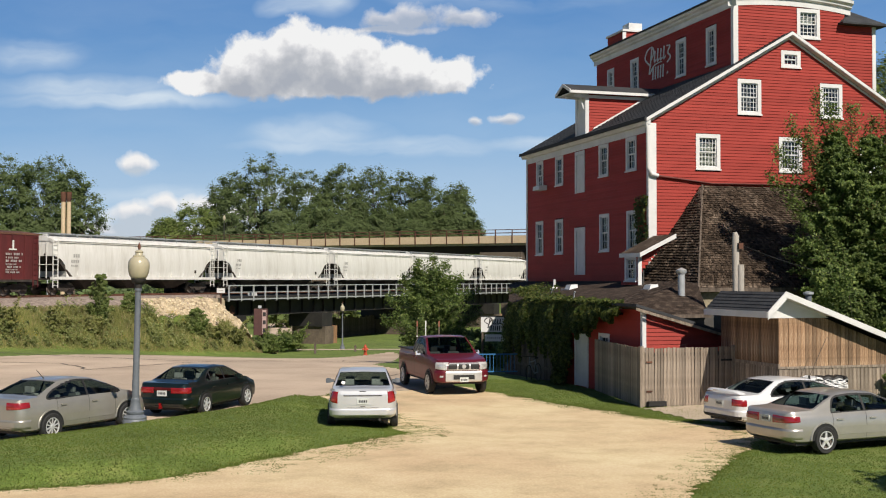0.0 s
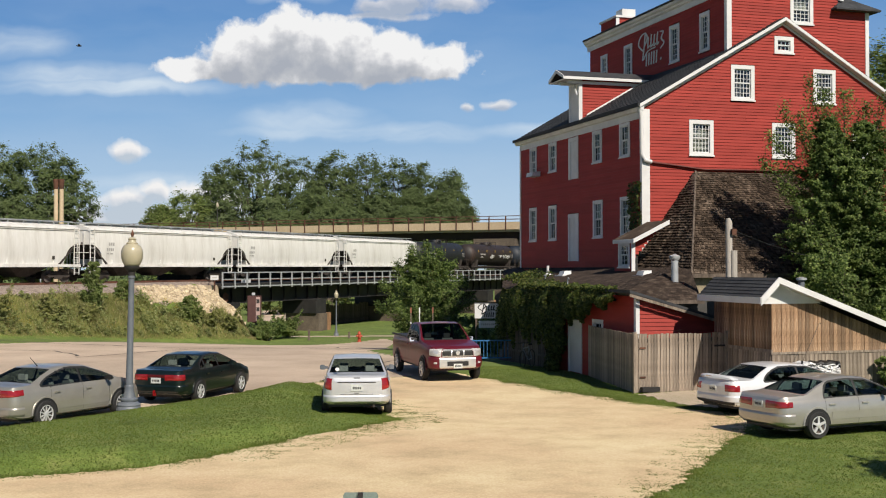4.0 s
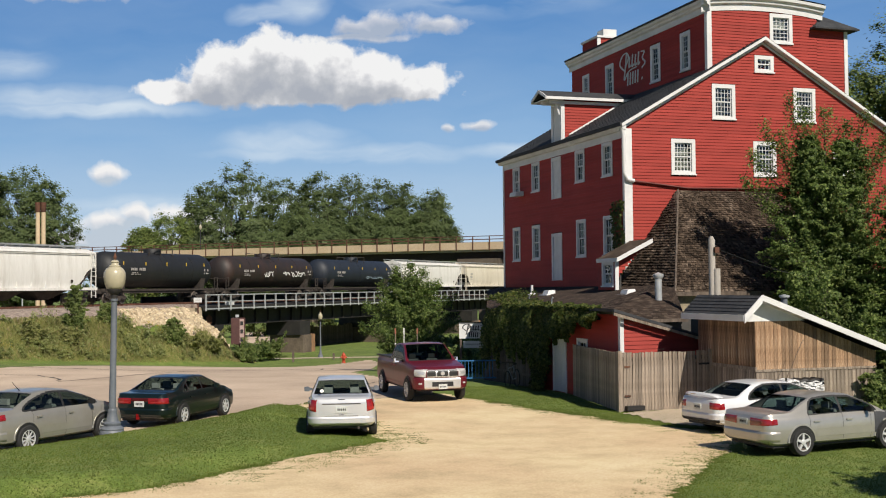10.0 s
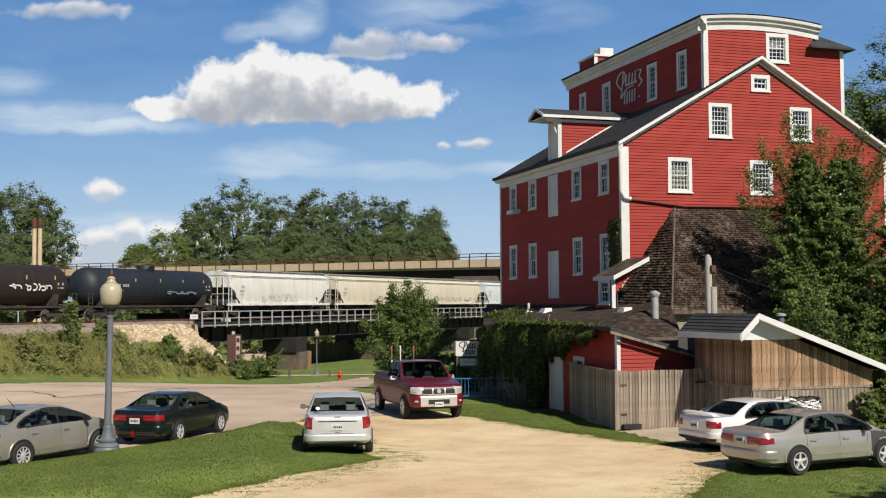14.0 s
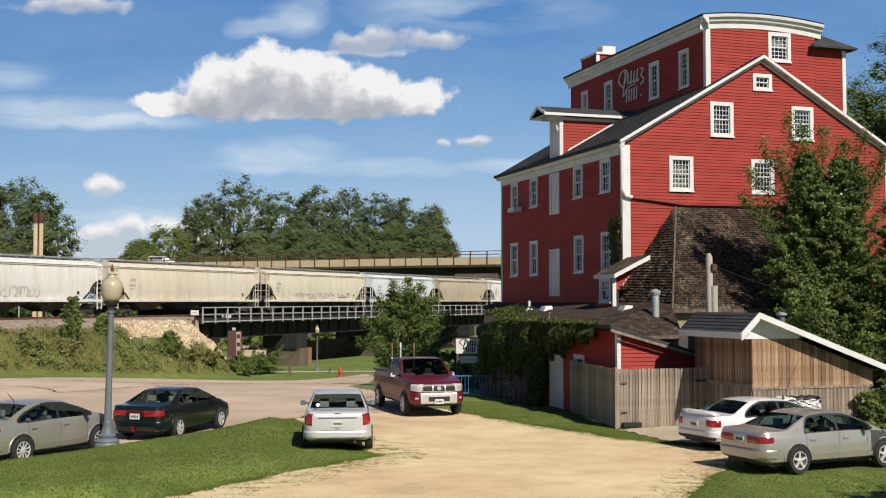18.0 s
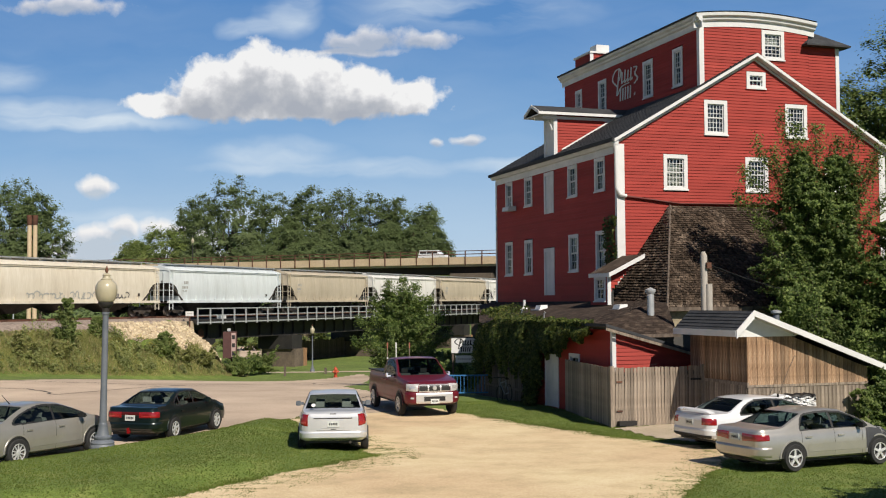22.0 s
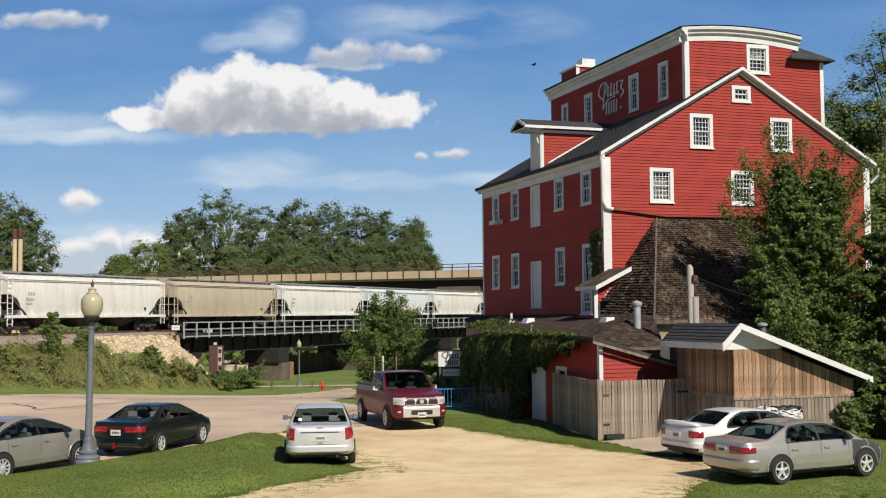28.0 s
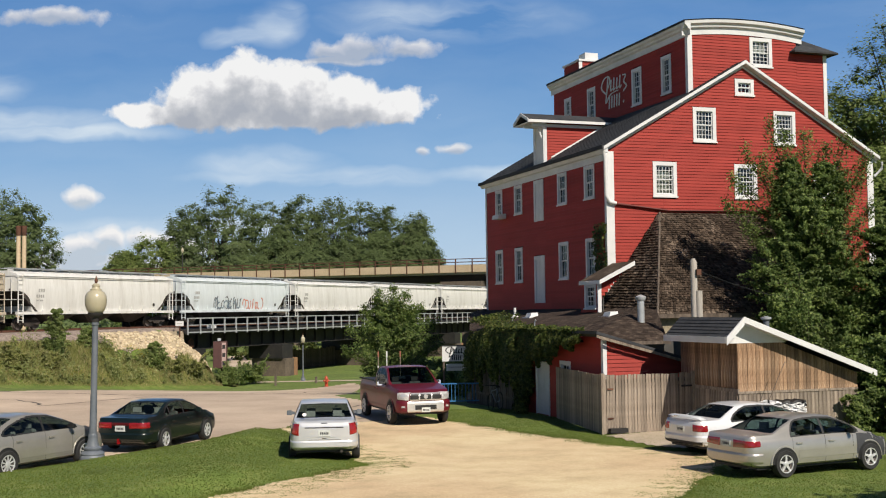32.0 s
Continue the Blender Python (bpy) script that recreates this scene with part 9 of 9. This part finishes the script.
# ---- street furniture and small things ----
def lamp_post(x, y, height, tilt, label, girth=1.0):
    t = thing("street_lamp", pose(x, y, z_at(x, y), 0, tilt, 0) @ Matrix.Diagonal((girth, girth, 1, 1)), label, "street lamp", "street lamps")
    k = height / 4.6
    part("base", Geo().turned([(0.31, 0), (0.33, 0.05), (0.33, 0.12), (0.30, 0.18), (0.31, 0.22), (0.27, 0.27), (0.21, 0.30), (0.23, 0.33), (0.23, 0.37), (0.17, 0.41), (0.14, 0.52), (0.115, 0.66), (0.12, 0.70), (0.10, 0.74)], 20), POST_GREY, t, "stepped cast base", 35)
    part("pole", Geo().turned([(0.10, 0.72), (0.085, 1.6 * k), (0.076, 3.42 * k), (0.095, 3.44 * k), (0.095, 3.50 * k)], 14), POST_GREY, t, "", 35)
    part("collar", Geo().turned([(0.09, 3.5 * k), (0.10, 3.60 * k), (0.15, 3.64 * k), (0.20, 3.72 * k), (0.20, 3.75 * k)], 16), BLACK_STEEL, t, "dark collar under the globe", 35)
    part("globe", Geo().turned([(0.18, 3.74 * k), (0.225, 3.80 * k), (0.27, 3.92 * k), (0.285, 4.06 * k), (0.275, 4.17 * k), (0.225, 4.26 * k), (0.15, 4.31 * k), (0.13, 4.32 * k)], 22), LAMP_GLOBE, t, "cream acrylic globe", 60)
    part("cap", Geo().turned([(0.15, 4.31 * k), (0.155, 4.335 * k), (0.11, 4.36 * k), (0.095, 4.41 * k), (0.115, 4.43 * k), (0.09, 4.46 * k), (0.04, 4.49 * k)], 16), LAMP_GLOBE, t, "", 40)
    part("finial", Geo().turned([(0.022, 4.48 * k), (0.04, 4.53 * k), (0.05, 4.57 * k), (0.03, 4.61 * k), (0.01, 4.68 * k)], 10), RUST, t, "", 40)


def build_small():
    lamp_post(-8.88, 30.2, 4.78, 1.0, "grey street lamp post with a cream globe")
    lamp_post(-11.7, 105, 4.3, 0, "slim grey street lamp post with a cream globe by the bridge", 0.72)
    # hydrant
    x, y = -8.85, 97
    t = thing("fire_hydrant", pose(x, y, z_at(x, y), 0, 0, 20), "orange red fire hydrant on the grass", "hydrant")
    part("barrel", Geo().turned([(0.2, 0), (0.2, 0.05), (0.14, 0.07), (0.14, 0.62), (0.17, 0.64), (0.17, 0.68), (0.13, 0.78), (0.05, 0.86), (0.04, 0.92)], 14), ORANGE, t, "", 35)
    for a, b in (((-0.26, 0, 0.5), (0.26, 0, 0.5)), ((0, -0.28, 0.45), (0, 0, 0.45))):
        part("outlet", Geo().tube([a, b], 0.085, 10), ORANGE, t)
    # trackside signal cabinet with three pale lights, on a post
    t = thing("signal_cabinet", pose(-18.35, 100, 0, 0, 0, 12), "maroon trackside cabinet with three pale square panels", "cabinet")
    zb = -0.85
    part("box", Geo().box(-0.6, 0.6, -0.5, 0.5, zb, zb + 2.3), surface("maroon_cabinet_paint", [(0.3, (0.055, 0.02, 0.018)), (0.7, (0.085, 0.032, 0.028))], 2, 0.6), t)
    part("strip", Geo().box(0.12, 0.48, -0.52, -0.5, zb + 0.1, zb + 2.2), surface("pale_pink_panel", [(0.3, (0.35, 0.24, 0.22)), (0.7, (0.45, 0.32, 0.3))], 2, 0.6), t)
    for z in (0.25, 0.95, 1.65):
        part("light_panel", Geo().box(0.17, 0.43, -0.535, -0.52, zb + z, zb + z + 0.35), BLACK, t)
    part("post", Geo().tube([(0, 0, z_at(-18.35, 100) - 0.1), (0, 0, zb)], 0.2, 10), RUST, t)
    part("flood_lamp", Geo().box(-0.22, 0.06, -0.25, 0.05, zb + 2.35, zb + 2.58), GALV, t)
    part("lamp_bracket", Geo().box(-0.15, -0.08, -0.12, -0.05, zb + 2.3, zb + 2.36), GALV, t)
    # drain pipe end, and a round rusty plate on the girder
    p = TRACK_AT + ALONG * 14.5 + ACROSS * 1.45
    t = thing("drain_pipe", pose(p.x, p.y, -0.35, 0, 0, TRACK_TURN), "white ringed end of a drain pipe below the bridge", "pipe")
    part("ring", Geo().tube([(0.2 + 0.42 * math.cos(a), 0, 0.42 * math.sin(a)) for a in [2 * math.pi * k / 18 for k in range(19)]], 0.07, 6), GALV, t)
    part("bore", Geo().loft([[(xx, 0.4 * math.cos(2 * math.pi * k / 16), 0.4 * math.sin(2 * math.pi * k / 16)) for k in range(16)] for xx in (-0.6, 0.05)]), BLACK, t)
    p = TRACK_AT + ALONG * 14.2 + ACROSS * 1.0
    t = thing("rusty_plate", pose(p.x, p.y, 1.25, 0, 0, TRACK_TURN), "round rusty orange plate on the bridge girder", "plate")
    part("disc", Geo().loft([[(xx, 0.48 * math.cos(2 * math.pi * k / 6 + 0.5), 0.48 * math.sin(2 * math.pi * k / 6 + 0.5)) for k in range(6)] for xx in (0.0, 0.04)]), RUST, t)
    # small white sign at the bridge end, white cabinet on the walkway
    p = TRACK_AT + ALONG * 10.9 + ACROSS * 2.2
    t = thing("track_sign", pose(p.x, p.y, 1.6, 0, 0, TRACK_TURN + 90 - 75), "small white sign on a post at the bridge end", "sign")
    part("post", Geo().box(-0.04, 0.04, -0.04, 0.04, -0.9, 1.3), RUST, t)
    part("panel", Geo().box(-0.36, 0.36, -0.06, -0.04, 1.25, 1.66), WHITE, t)
    part("mark", Geo().box(-0.2, 0.2, -0.064, -0.06, 1.43, 1.49), TEXT_FADED, t)
    p = TRACK_AT + ALONG * 17.0 + ACROSS * 1.3
    t = thing("walkway_cabinet", pose(p.x, p.y, 2.5, 0, 0, TRACK_TURN), "pale grey equipment cabinet on the bridge walkway", "cabinet")
    part("body", Geo().box(-0.2, 0.2, -0.45, 0.45, 0.03, 0.34), GREY_TRIM, t)
    part("lid", Geo().box(-0.22, 0.22, -0.47, 0.47, 0.34, 0.38), WHITE, t)
    # short posts on the grass
    for k, (x, y, h) in enumerate(((-13.4, 99, 0.9), (-10.2, 102, 0.5))):
        t = thing("wooden_post", pose(x, y, z_at(x, y)), "short brown wooden post on the grass", "post", "short posts")
        part("post", Geo().box(-0.09, 0.09, -0.09, 0.09, -0.1, h), BARK, t)
        part("cap", Geo().hexa([(-0.1, -0.1, h), (0.1, -0.1, h), (0.1, 0.1, h), (-0.1, 0.1, h), (-0.03, -0.03, h + 0.08), (0.03, -0.03, h + 0.08), (0.03, 0.03, h + 0.08), (-0.03, 0.03, h + 0.08)]), BARK, t)
    # marker posts beyond the pickup
    MARKER = surface("faded_orange_paint", [(0.3, (0.24, 0.085, 0.05)), (0.7, (0.30, 0.12, 0.075))], 4, 0.7)
    for x, red in ((-2.75, True), (-2.3, False), (-1.6, True)):
        t = thing("marker_post", pose(x, 60, z_at(x, 60)), "slim marker post with a red top" if red else "slim white marker post", "post", "marker posts")
        part("rod", Geo().box(-0.022, 0.022, -0.02, 0.02, 0, 1.9 - z_at(x, 60) - 0.1), GREY_WOOD if red else WHITE, t)
        part("top", Geo().box(-0.034, 0.034, -0.03, 0.03, 1.55 - z_at(x, 60), 1.85 - z_at(x, 60)), MARKER if red else WHITE, t)
        part("collar", Geo().box(-0.04, 0.04, -0.04, 0.04, 1.0 - z_at(x, 60), 1.08 - z_at(x, 60)), GREY_TRIM, t)
    # white sign with a black flourish, and a small panel under it
    t = thing("sign_board", pose(1.25, 56, 0, 0, 0, 4), "white sign board with a black flourish and a small panel below", "sign")
    for xx in (-0.62, 0.62):
        part("post", Geo().box(xx - 0.05, xx + 0.05, -0.04, 0.05, z_at(1.25, 56) - 0.1, 2.2), BARK, t)
    part("panel", Geo().box(-0.70, 0.62, -0.09, -0.05, 1.46, 2.20), WHITE, t)
    part("panel_cap", Geo().box(-0.72, 0.64, -0.11, -0.03, 2.20, 2.25), BLACK, t)
    part("lower_panel", Geo().box(-0.5, 0.55, -0.09, -0.05, 1.0, 1.34), WHITE, t)
    g = Geo()
    for k in range(9):
        g.box(-0.4 + k * 0.095, -0.4 + k * 0.095 + 0.065, -0.094, -0.09, 1.13, 1.21)
    part("small_lettering", g, surface("grey_lettering", [(0.3, (0.3, 0.3, 0.3)), (0.7, (0.4, 0.4, 0.4))], 3, 0.7), t)
    swash(t, -0.094, -0.04, 1.90, 0.54, TEXT_BLACK, "u", "emblem")
    # blue railing
    t = thing("blue_railing", pose(0.2, 48.9, z_at(0.2, 48.9), 0, 0, 8), "blue painted metal railing with upright bars", "railing")
    for z in (0.12, 0.86):
        part("rail", Geo().box(0, 6.3, -0.025, 0.025, z, z + 0.05), BLUE, t)
    bar = Geo().box(-0.012, 0.012, -0.012, 0.012, 0.14, 0.88).mesh("bar", BLUE)
    for k in range(42):
        ob = part("bar", bar, BLUE, t)
        ob.location = (0.08 + k * 0.15, 0, 0)
    for xx in (0.0, 2.1, 4.2, 6.3):
        part("post", Geo().box(xx - 0.03, xx + 0.03, -0.03, 0.03, -0.1, 0.95), BLUE, t)
    # bicycle in the shade of the vines
    p = mill_place(-6.0, -1.2)
    t = thing("bicycle", pose(p[0], p[1], z_at(*p), 0, 8, 108), "dark bicycle leaning in the shade of the creeper", "bicycle")
    for xx in (-0.5, 0.52):
        part("wheel", Geo().tube([(xx + 0.33 * math.cos(a), 0, 0.34 + 0.33 * math.sin(a)) for a in [2 * math.pi * k / 20 for k in range(21)]], 0.022, 6), TYRE, t)
    for a, b in (((-0.5, 0, 0.34), (-0.1, 0, 0.3)), ((-0.1, 0, 0.3), (-0.25, 0, 0.85)), ((-0.1, 0, 0.3), (0.38, 0, 0.75)), ((-0.25, 0, 0.8), (0.38, 0, 0.78)), ((0.52, 0, 0.34), (0.36, 0, 0.98)), ((-0.5, 0, 0.34), (-0.24, 0, 0.78))):
        part("frame_tube", Geo().tube([a, b], 0.02, 6), POST_GREY, t)
    part("handlebar", Geo().tube([(0.36, -0.28, 1.0), (0.36, 0.28, 1.0)], 0.016, 6), BLACK, t)
    part("saddle", Geo().hexa([(-0.4, -0.07, 0.86), (-0.12, -0.03, 0.86), (-0.12, 0.03, 0.86), (-0.4, 0.07, 0.86), (-0.4, -0.08, 0.92), (-0.1, -0.02, 0.9), (-0.1, 0.02, 0.9), (-0.4, 0.08, 0.92)]), BLACK, t)
    # utility pole stump with a spliced board, and its wire
    x, y = mill_place(-1.17, -8.4)
    t = thing("utility_pole", pose(x, y, 0, 0, 0, 17.9), "weathered grey pole with a spliced top and a wire", "pole")
    pale = surface("pale_weathered_pole", [(0.3, (0.28, 0.25, 0.22)), (0.7, (0.44, 0.41, 0.37))], 2, 0.9, 14, 0.3, 0.3, stretch=(4, 4, 0.4))
    part("stump", Geo().tube([(0.08, -0.06, 0), (0.08, -0.06, 4.55)], 0.13, 10), pale, t, "", 50)
    part("upper_pole", Geo().tube([(-0.04, 0.03, 2.0), (-0.05, 0.03, 5.55), (-0.08, 0.03, 5.68)], [0.12, 0.12, 0.07], 10), pale, t, "", 50)
    part("bracket", Geo().box(-0.05, 0.12, -0.2, -0.1, 5.1, 5.3), RUST, t)
    pts = [(0.1 + k * 1.6, 0.0 + k * 0.4, 5.25 - 1.5 * math.sin(math.pi * 0.5 * k / 5) + 0.1 * k * k / 5) for k in range(6)]
    part("wire", Geo().tube(pts, 0.014, 5), BLACK, t)
    # stack of pale split slabs by the shed, and a thin pole leaning on the boards
    t = thing("slab_stack", pose(10.27, 33.5, 0, 0, 0, 20), "stack of pale and dark split slabs beside the shed", "stack")
    rng = random.Random(44)
    pale = surface("whitish_split_slab", [(0.3, (0.10, 0.10, 0.10)), (0.45, (0.45, 0.45, 0.45)), (0.6, (0.68, 0.68, 0.68))], 5.0, 0.7, 20, 0.3, 0.3, per_piece=0.15)
    z = 0.0
    while z < 1.2:
        h = rng.uniform(0.035, 0.07)
        x0 = -0.64 + rng.uniform(-0.03, 0.03)
        while x0 < 0.6:
            x1 = min(0.66, x0 + rng.uniform(0.18, 0.5))
            rings = []
            for k in range(6):
                f = k / 5
                dz = 0.025 * math.sin(6 * f + z * 20)
                y0 = -0.28 + rng.uniform(-0.03, 0.03)
                rings.append([(x0 + (x1 - x0) * f, y0, z + dz), (x0 + (x1 - x0) * f, 0.28, z + dz), (x0 + (x1 - x0) * f, 0.26, z + dz + h * 0.9), (x0 + (x1 - x0) * f, y0 + 0.02, z + dz + h * 0.85)])
            part("slab", Geo().loft(rings), pale if rng.random() < 0.62 else BLACK, t)
            x0 = x1 + 0.012
        z += h
    part("stake", Geo().box(-0.70, -0.66, -0.3, -0.26, 0.0, 1.28), BLACK, t)
    t = thing("leaning_pole", pose(0, 0, 0), "thin dark pole leaning against the shed boards", "pole")
    part("rod", Geo().tube([(9.62, 34.1, 0.15), (10.09, 34.2, 1.16), (10.62, 34.36, 2.25)], 0.009, 6), BARK, t)
    part("hook", Geo().tube([(10.62, 34.36, 2.25), (10.66, 34.37, 2.3), (10.71, 34.37, 2.26)], 0.009, 6), BARK, t)
    # twin chimney pipes behind the railway
    t = thing("twin_chimney", pose(-53.5, 150, 0), "pair of tan chimney pipes with rusty tops", "chimney")
    for xx in (-0.38, 0.36):
        part("pipe", Geo().turned([(0.30, -2), (0.28, 14.3)], 14, (xx, 0, 0)), PARAPET, t, "", 50)
        part("rusty_top", Geo().turned([(0.31, 14.3), (0.38, 15.6), (0.25, 15.6)], 14, (xx, 0, 0)), RUST, t, "", 50)
    part("brace", Geo().box(-0.5, 0.5, -0.05, 0.05, 12.0, 12.15), RUST, t)
    part("stay", Geo().tube([(-0.5, 0, 10.0), (-2.4, 0, 7.0), (-2.4, 0, -2)], 0.09, 6), GALV, t)
    # back of a small sign close to the viewer
    t = thing("parking_sign", pose(-1.26, 14, 0, 0, 0, 3), "back of a small grey metal sign on a post", "sign")
    ring = [(-0.2, 0.75), (0.2, 0.75), (0.215, 0.77), (0.215, 1.2), (0.19, 1.235), (-0.19, 1.235), (-0.215, 1.2), (-0.215, 0.77)]
    part("plate", Geo().loft([[(a, yy, b) for a, b in ring] for yy in (0.0, 0.006)]), surface("grey_green_sign_back", [(0.3, (0.14, 0.19, 0.17)), (0.7, (0.19, 0.24, 0.22))], 3, 0.5), t)
    part("post", Geo().box(-0.03, 0.03, -0.045, -0.002, 0, 1.24), BLACK_STEEL, t)
    # rubble slope at the bridge end: single stones
    rng = random.Random(61)
    rubble = thing("rubble_slope", pose(0, 0, 0), "cream limestone rubble on the bank by the bridge", "rubble")
    stones = []
    for k in range(6):
        bm = bmesh.new()
        bmesh.ops.create_icosphere(bm, subdivisions=1, radius=0.5)
        for vtx in bm.verts:
            vtx.co *= rng.uniform(0.7, 1.15)
            vtx.co.z *= 0.75
        me = bpy.data.meshes.new("stone")
        bm.to_mesh(me)
        bm.free()
        me.materials.append(ROCK)
        stones.append(me)
    g = Geo()
    rows = []
    for i in range(45):
        s = 0.3 + 11.2 * i / 44
        row = []
        for j in range(16):
            n = 2.0 + (1.7 + 1.6 * smoothstep(3, 9, s)) * j / 15
            p = TRACK_AT + ALONG * s + ACROSS * n
            z = float(ground_z(p.x, p.y))
            if s > 9.2:
                z = max(z, 2.2 - (n - 1.9) * 0.75 - max(0, s - 10.6) * 1.2)
            edge = min(i, 44 - i, j, 15 - j)
            row.append((p.x, p.y, z + (-0.12 if edge == 0 else 0.06 + rng.uniform(-0.08, 0.12))))
        rows.append(row)
    g.loft(rows, closed=False)
    part("rubble_bed", g, ROCK, rubble, "broken cream limestone face")
    for k in range(300):
        s = rng.uniform(0.5, 11.3)
        t_ = rng.random()
        n = 2.3 + (1.5 + 1.6 * smoothstep(3, 9, s)) * t_
        p = TRACK_AT + ALONG * s + ACROSS * n
        ob = part("stone", stones[k % 6], ROCK, rubble)
        size = rng.uniform(0.18, 0.55)
        z = float(ground_z(p.x, p.y))
        if s > 9.2:
            z = max(z, 2.2 - (n - 1.9) * 0.75 - max(0, s - 10.6) * 1.2)
        ob.matrix_basis = pose(p.x, p.y, z + 0.05, rng.uniform(0, 360), rng.uniform(0, 360), rng.uniform(0, 360)) @ Matrix.Diagonal((size, size, size, 1))


build_small()


# ---- white van that crosses the overpass ----
def build_van():
    t = thing("white_van", pose(-400, 300, 10.3), "white van driving over the road overpass", "van")
    white = paint("white_van_paint", (0.7, 0.71, 0.72), 0.0)
    ring = [(-2.5, 0.35), (2.5, 0.35), (2.55, 0.8), (2.35, 1.05), (1.6, 1.15), (-2.5, 1.2), (-2.55, 0.8)]
    part("body", Geo().loft([[(a, y, z) for a, z in ring] for y in (-0.95, 0.95)]), white, t)
    ring = [(-2.45, 1.2), (1.55, 1.15), (0.8, 1.85), (-2.3, 1.9)]
    part("cabin", Geo().loft([[(a, y, z) for a, z in ring] for y in (-0.85, 0.85)]), white, t)
    for a, b in ((-2.2, -1.0), (-0.9, 0.0), (0.1, 1.0)):
        for y in (-0.87, 0.86):
            part("window", Geo().box(a, b, y, y + 0.01, 1.28, 1.72), BLACK, t)
    for sx in (-1.6, 1.6):
        for sy in (-0.85, 0.85):
            part("wheel", Geo().loft([[(sx + 0.36 * math.cos(2 * math.pi * k / 14), sy + o, 0.36 + 0.36 * math.sin(2 * math.pi * k / 14)) for k in range(14)] for o in (-0.1, 0.1)]), TYRE, t)
    return t


van = build_van()


def van_pose(x):
    d = (OVER_B - OVER_A).normalized()
    n = Vector((d.y, -d.x, 0))
    f = (x - OVER_A.x) / (OVER_B.x - OVER_A.x)
    p = OVER_A + (OVER_B - OVER_A) * f - n * 3.0
    return pose(p.x, p.y, 10.85, 0, 0, math.degrees(math.atan2(d.y, d.x)))


def bird(label):
    t = thing("bird", pose(0, 0, 0), label, "bird", "birds")
    ring = [0, 60, 120, 180, 240, 300]
    part("body", Geo().loft([[(x, r * math.cos(radians(a)), r * math.sin(radians(a))) for a in ring] for x, r in ((-0.14, 0.008), (-0.07, 0.035), (0.02, 0.045), (0.09, 0.03), (0.13, 0.008))]), BLACK, t)
    for sy in (-1, 1):
        pts = [(-0.05, 0.02), (0.06, 0.02), (0.05, 0.17), (-0.03, 0.30), (-0.07, 0.16)]
        part("wing", Geo().loft([[(x, sy * y, z + 0.12 * y) for x, y in (pts if sy > 0 else pts[::-1])] for z in (0.0, 0.012)]), BLACK, t)
    return t


birds = [bird("small dark bird flying past the mill"), bird("small dark bird circling above the mill roof")]
FLIGHTS = (((0, (-90, 60, 30)), (3.5, (-28, 54, 16)), (5.5, (2.86, 52, 11.84)), (5.9, (4.07, 53, 11.97)), (6.3, (4.97, 54, 11.94)), (6.8, (4.4, 55.2, 13.3)), (7.2, (5.83, 55.56, 13.36)), (32, (5.83, 55.56, 13.36))),
           ((0, (10.72, 62.55, 16.85)), (26.3, (10.72, 62.55, 16.85)), (27.0, (6.2, 56, 17.6)), (27.5, (5.1, 52, 16.22)), (27.9, (5.11, 53, 15.75)), (28.3, (5.15, 53, 15.25)), (28.8, (5.64, 54, 13.91)), (29.4, (6.5, 55.77, 13.36)), (32, (6.5, 55.77, 13.36))))

# ---- what moves ----
def motions():
    for w, s0 in wagons:
        walk(w, [(t, wagon_pose(s0 - gone)) for t, gone in GONE])
    for b, rows in zip(birds, FLIGHTS):
        walk(b, [(t, pose(*p, 0, 0, 20)) for t, p in rows])
    walk(clouds, [(t, pose(-0.62 * t, 2020, 4)) for t in (0, 16, 32)])
    walk(van, [(t, van_pose(x)) for t, x in ((0, -300), (16.5, -79), (18, -56), (19, -41), (20, -25.5), (21, -13), (22, -2.2), (23, 7.6), (25, 27), (32, 95))])


motions()
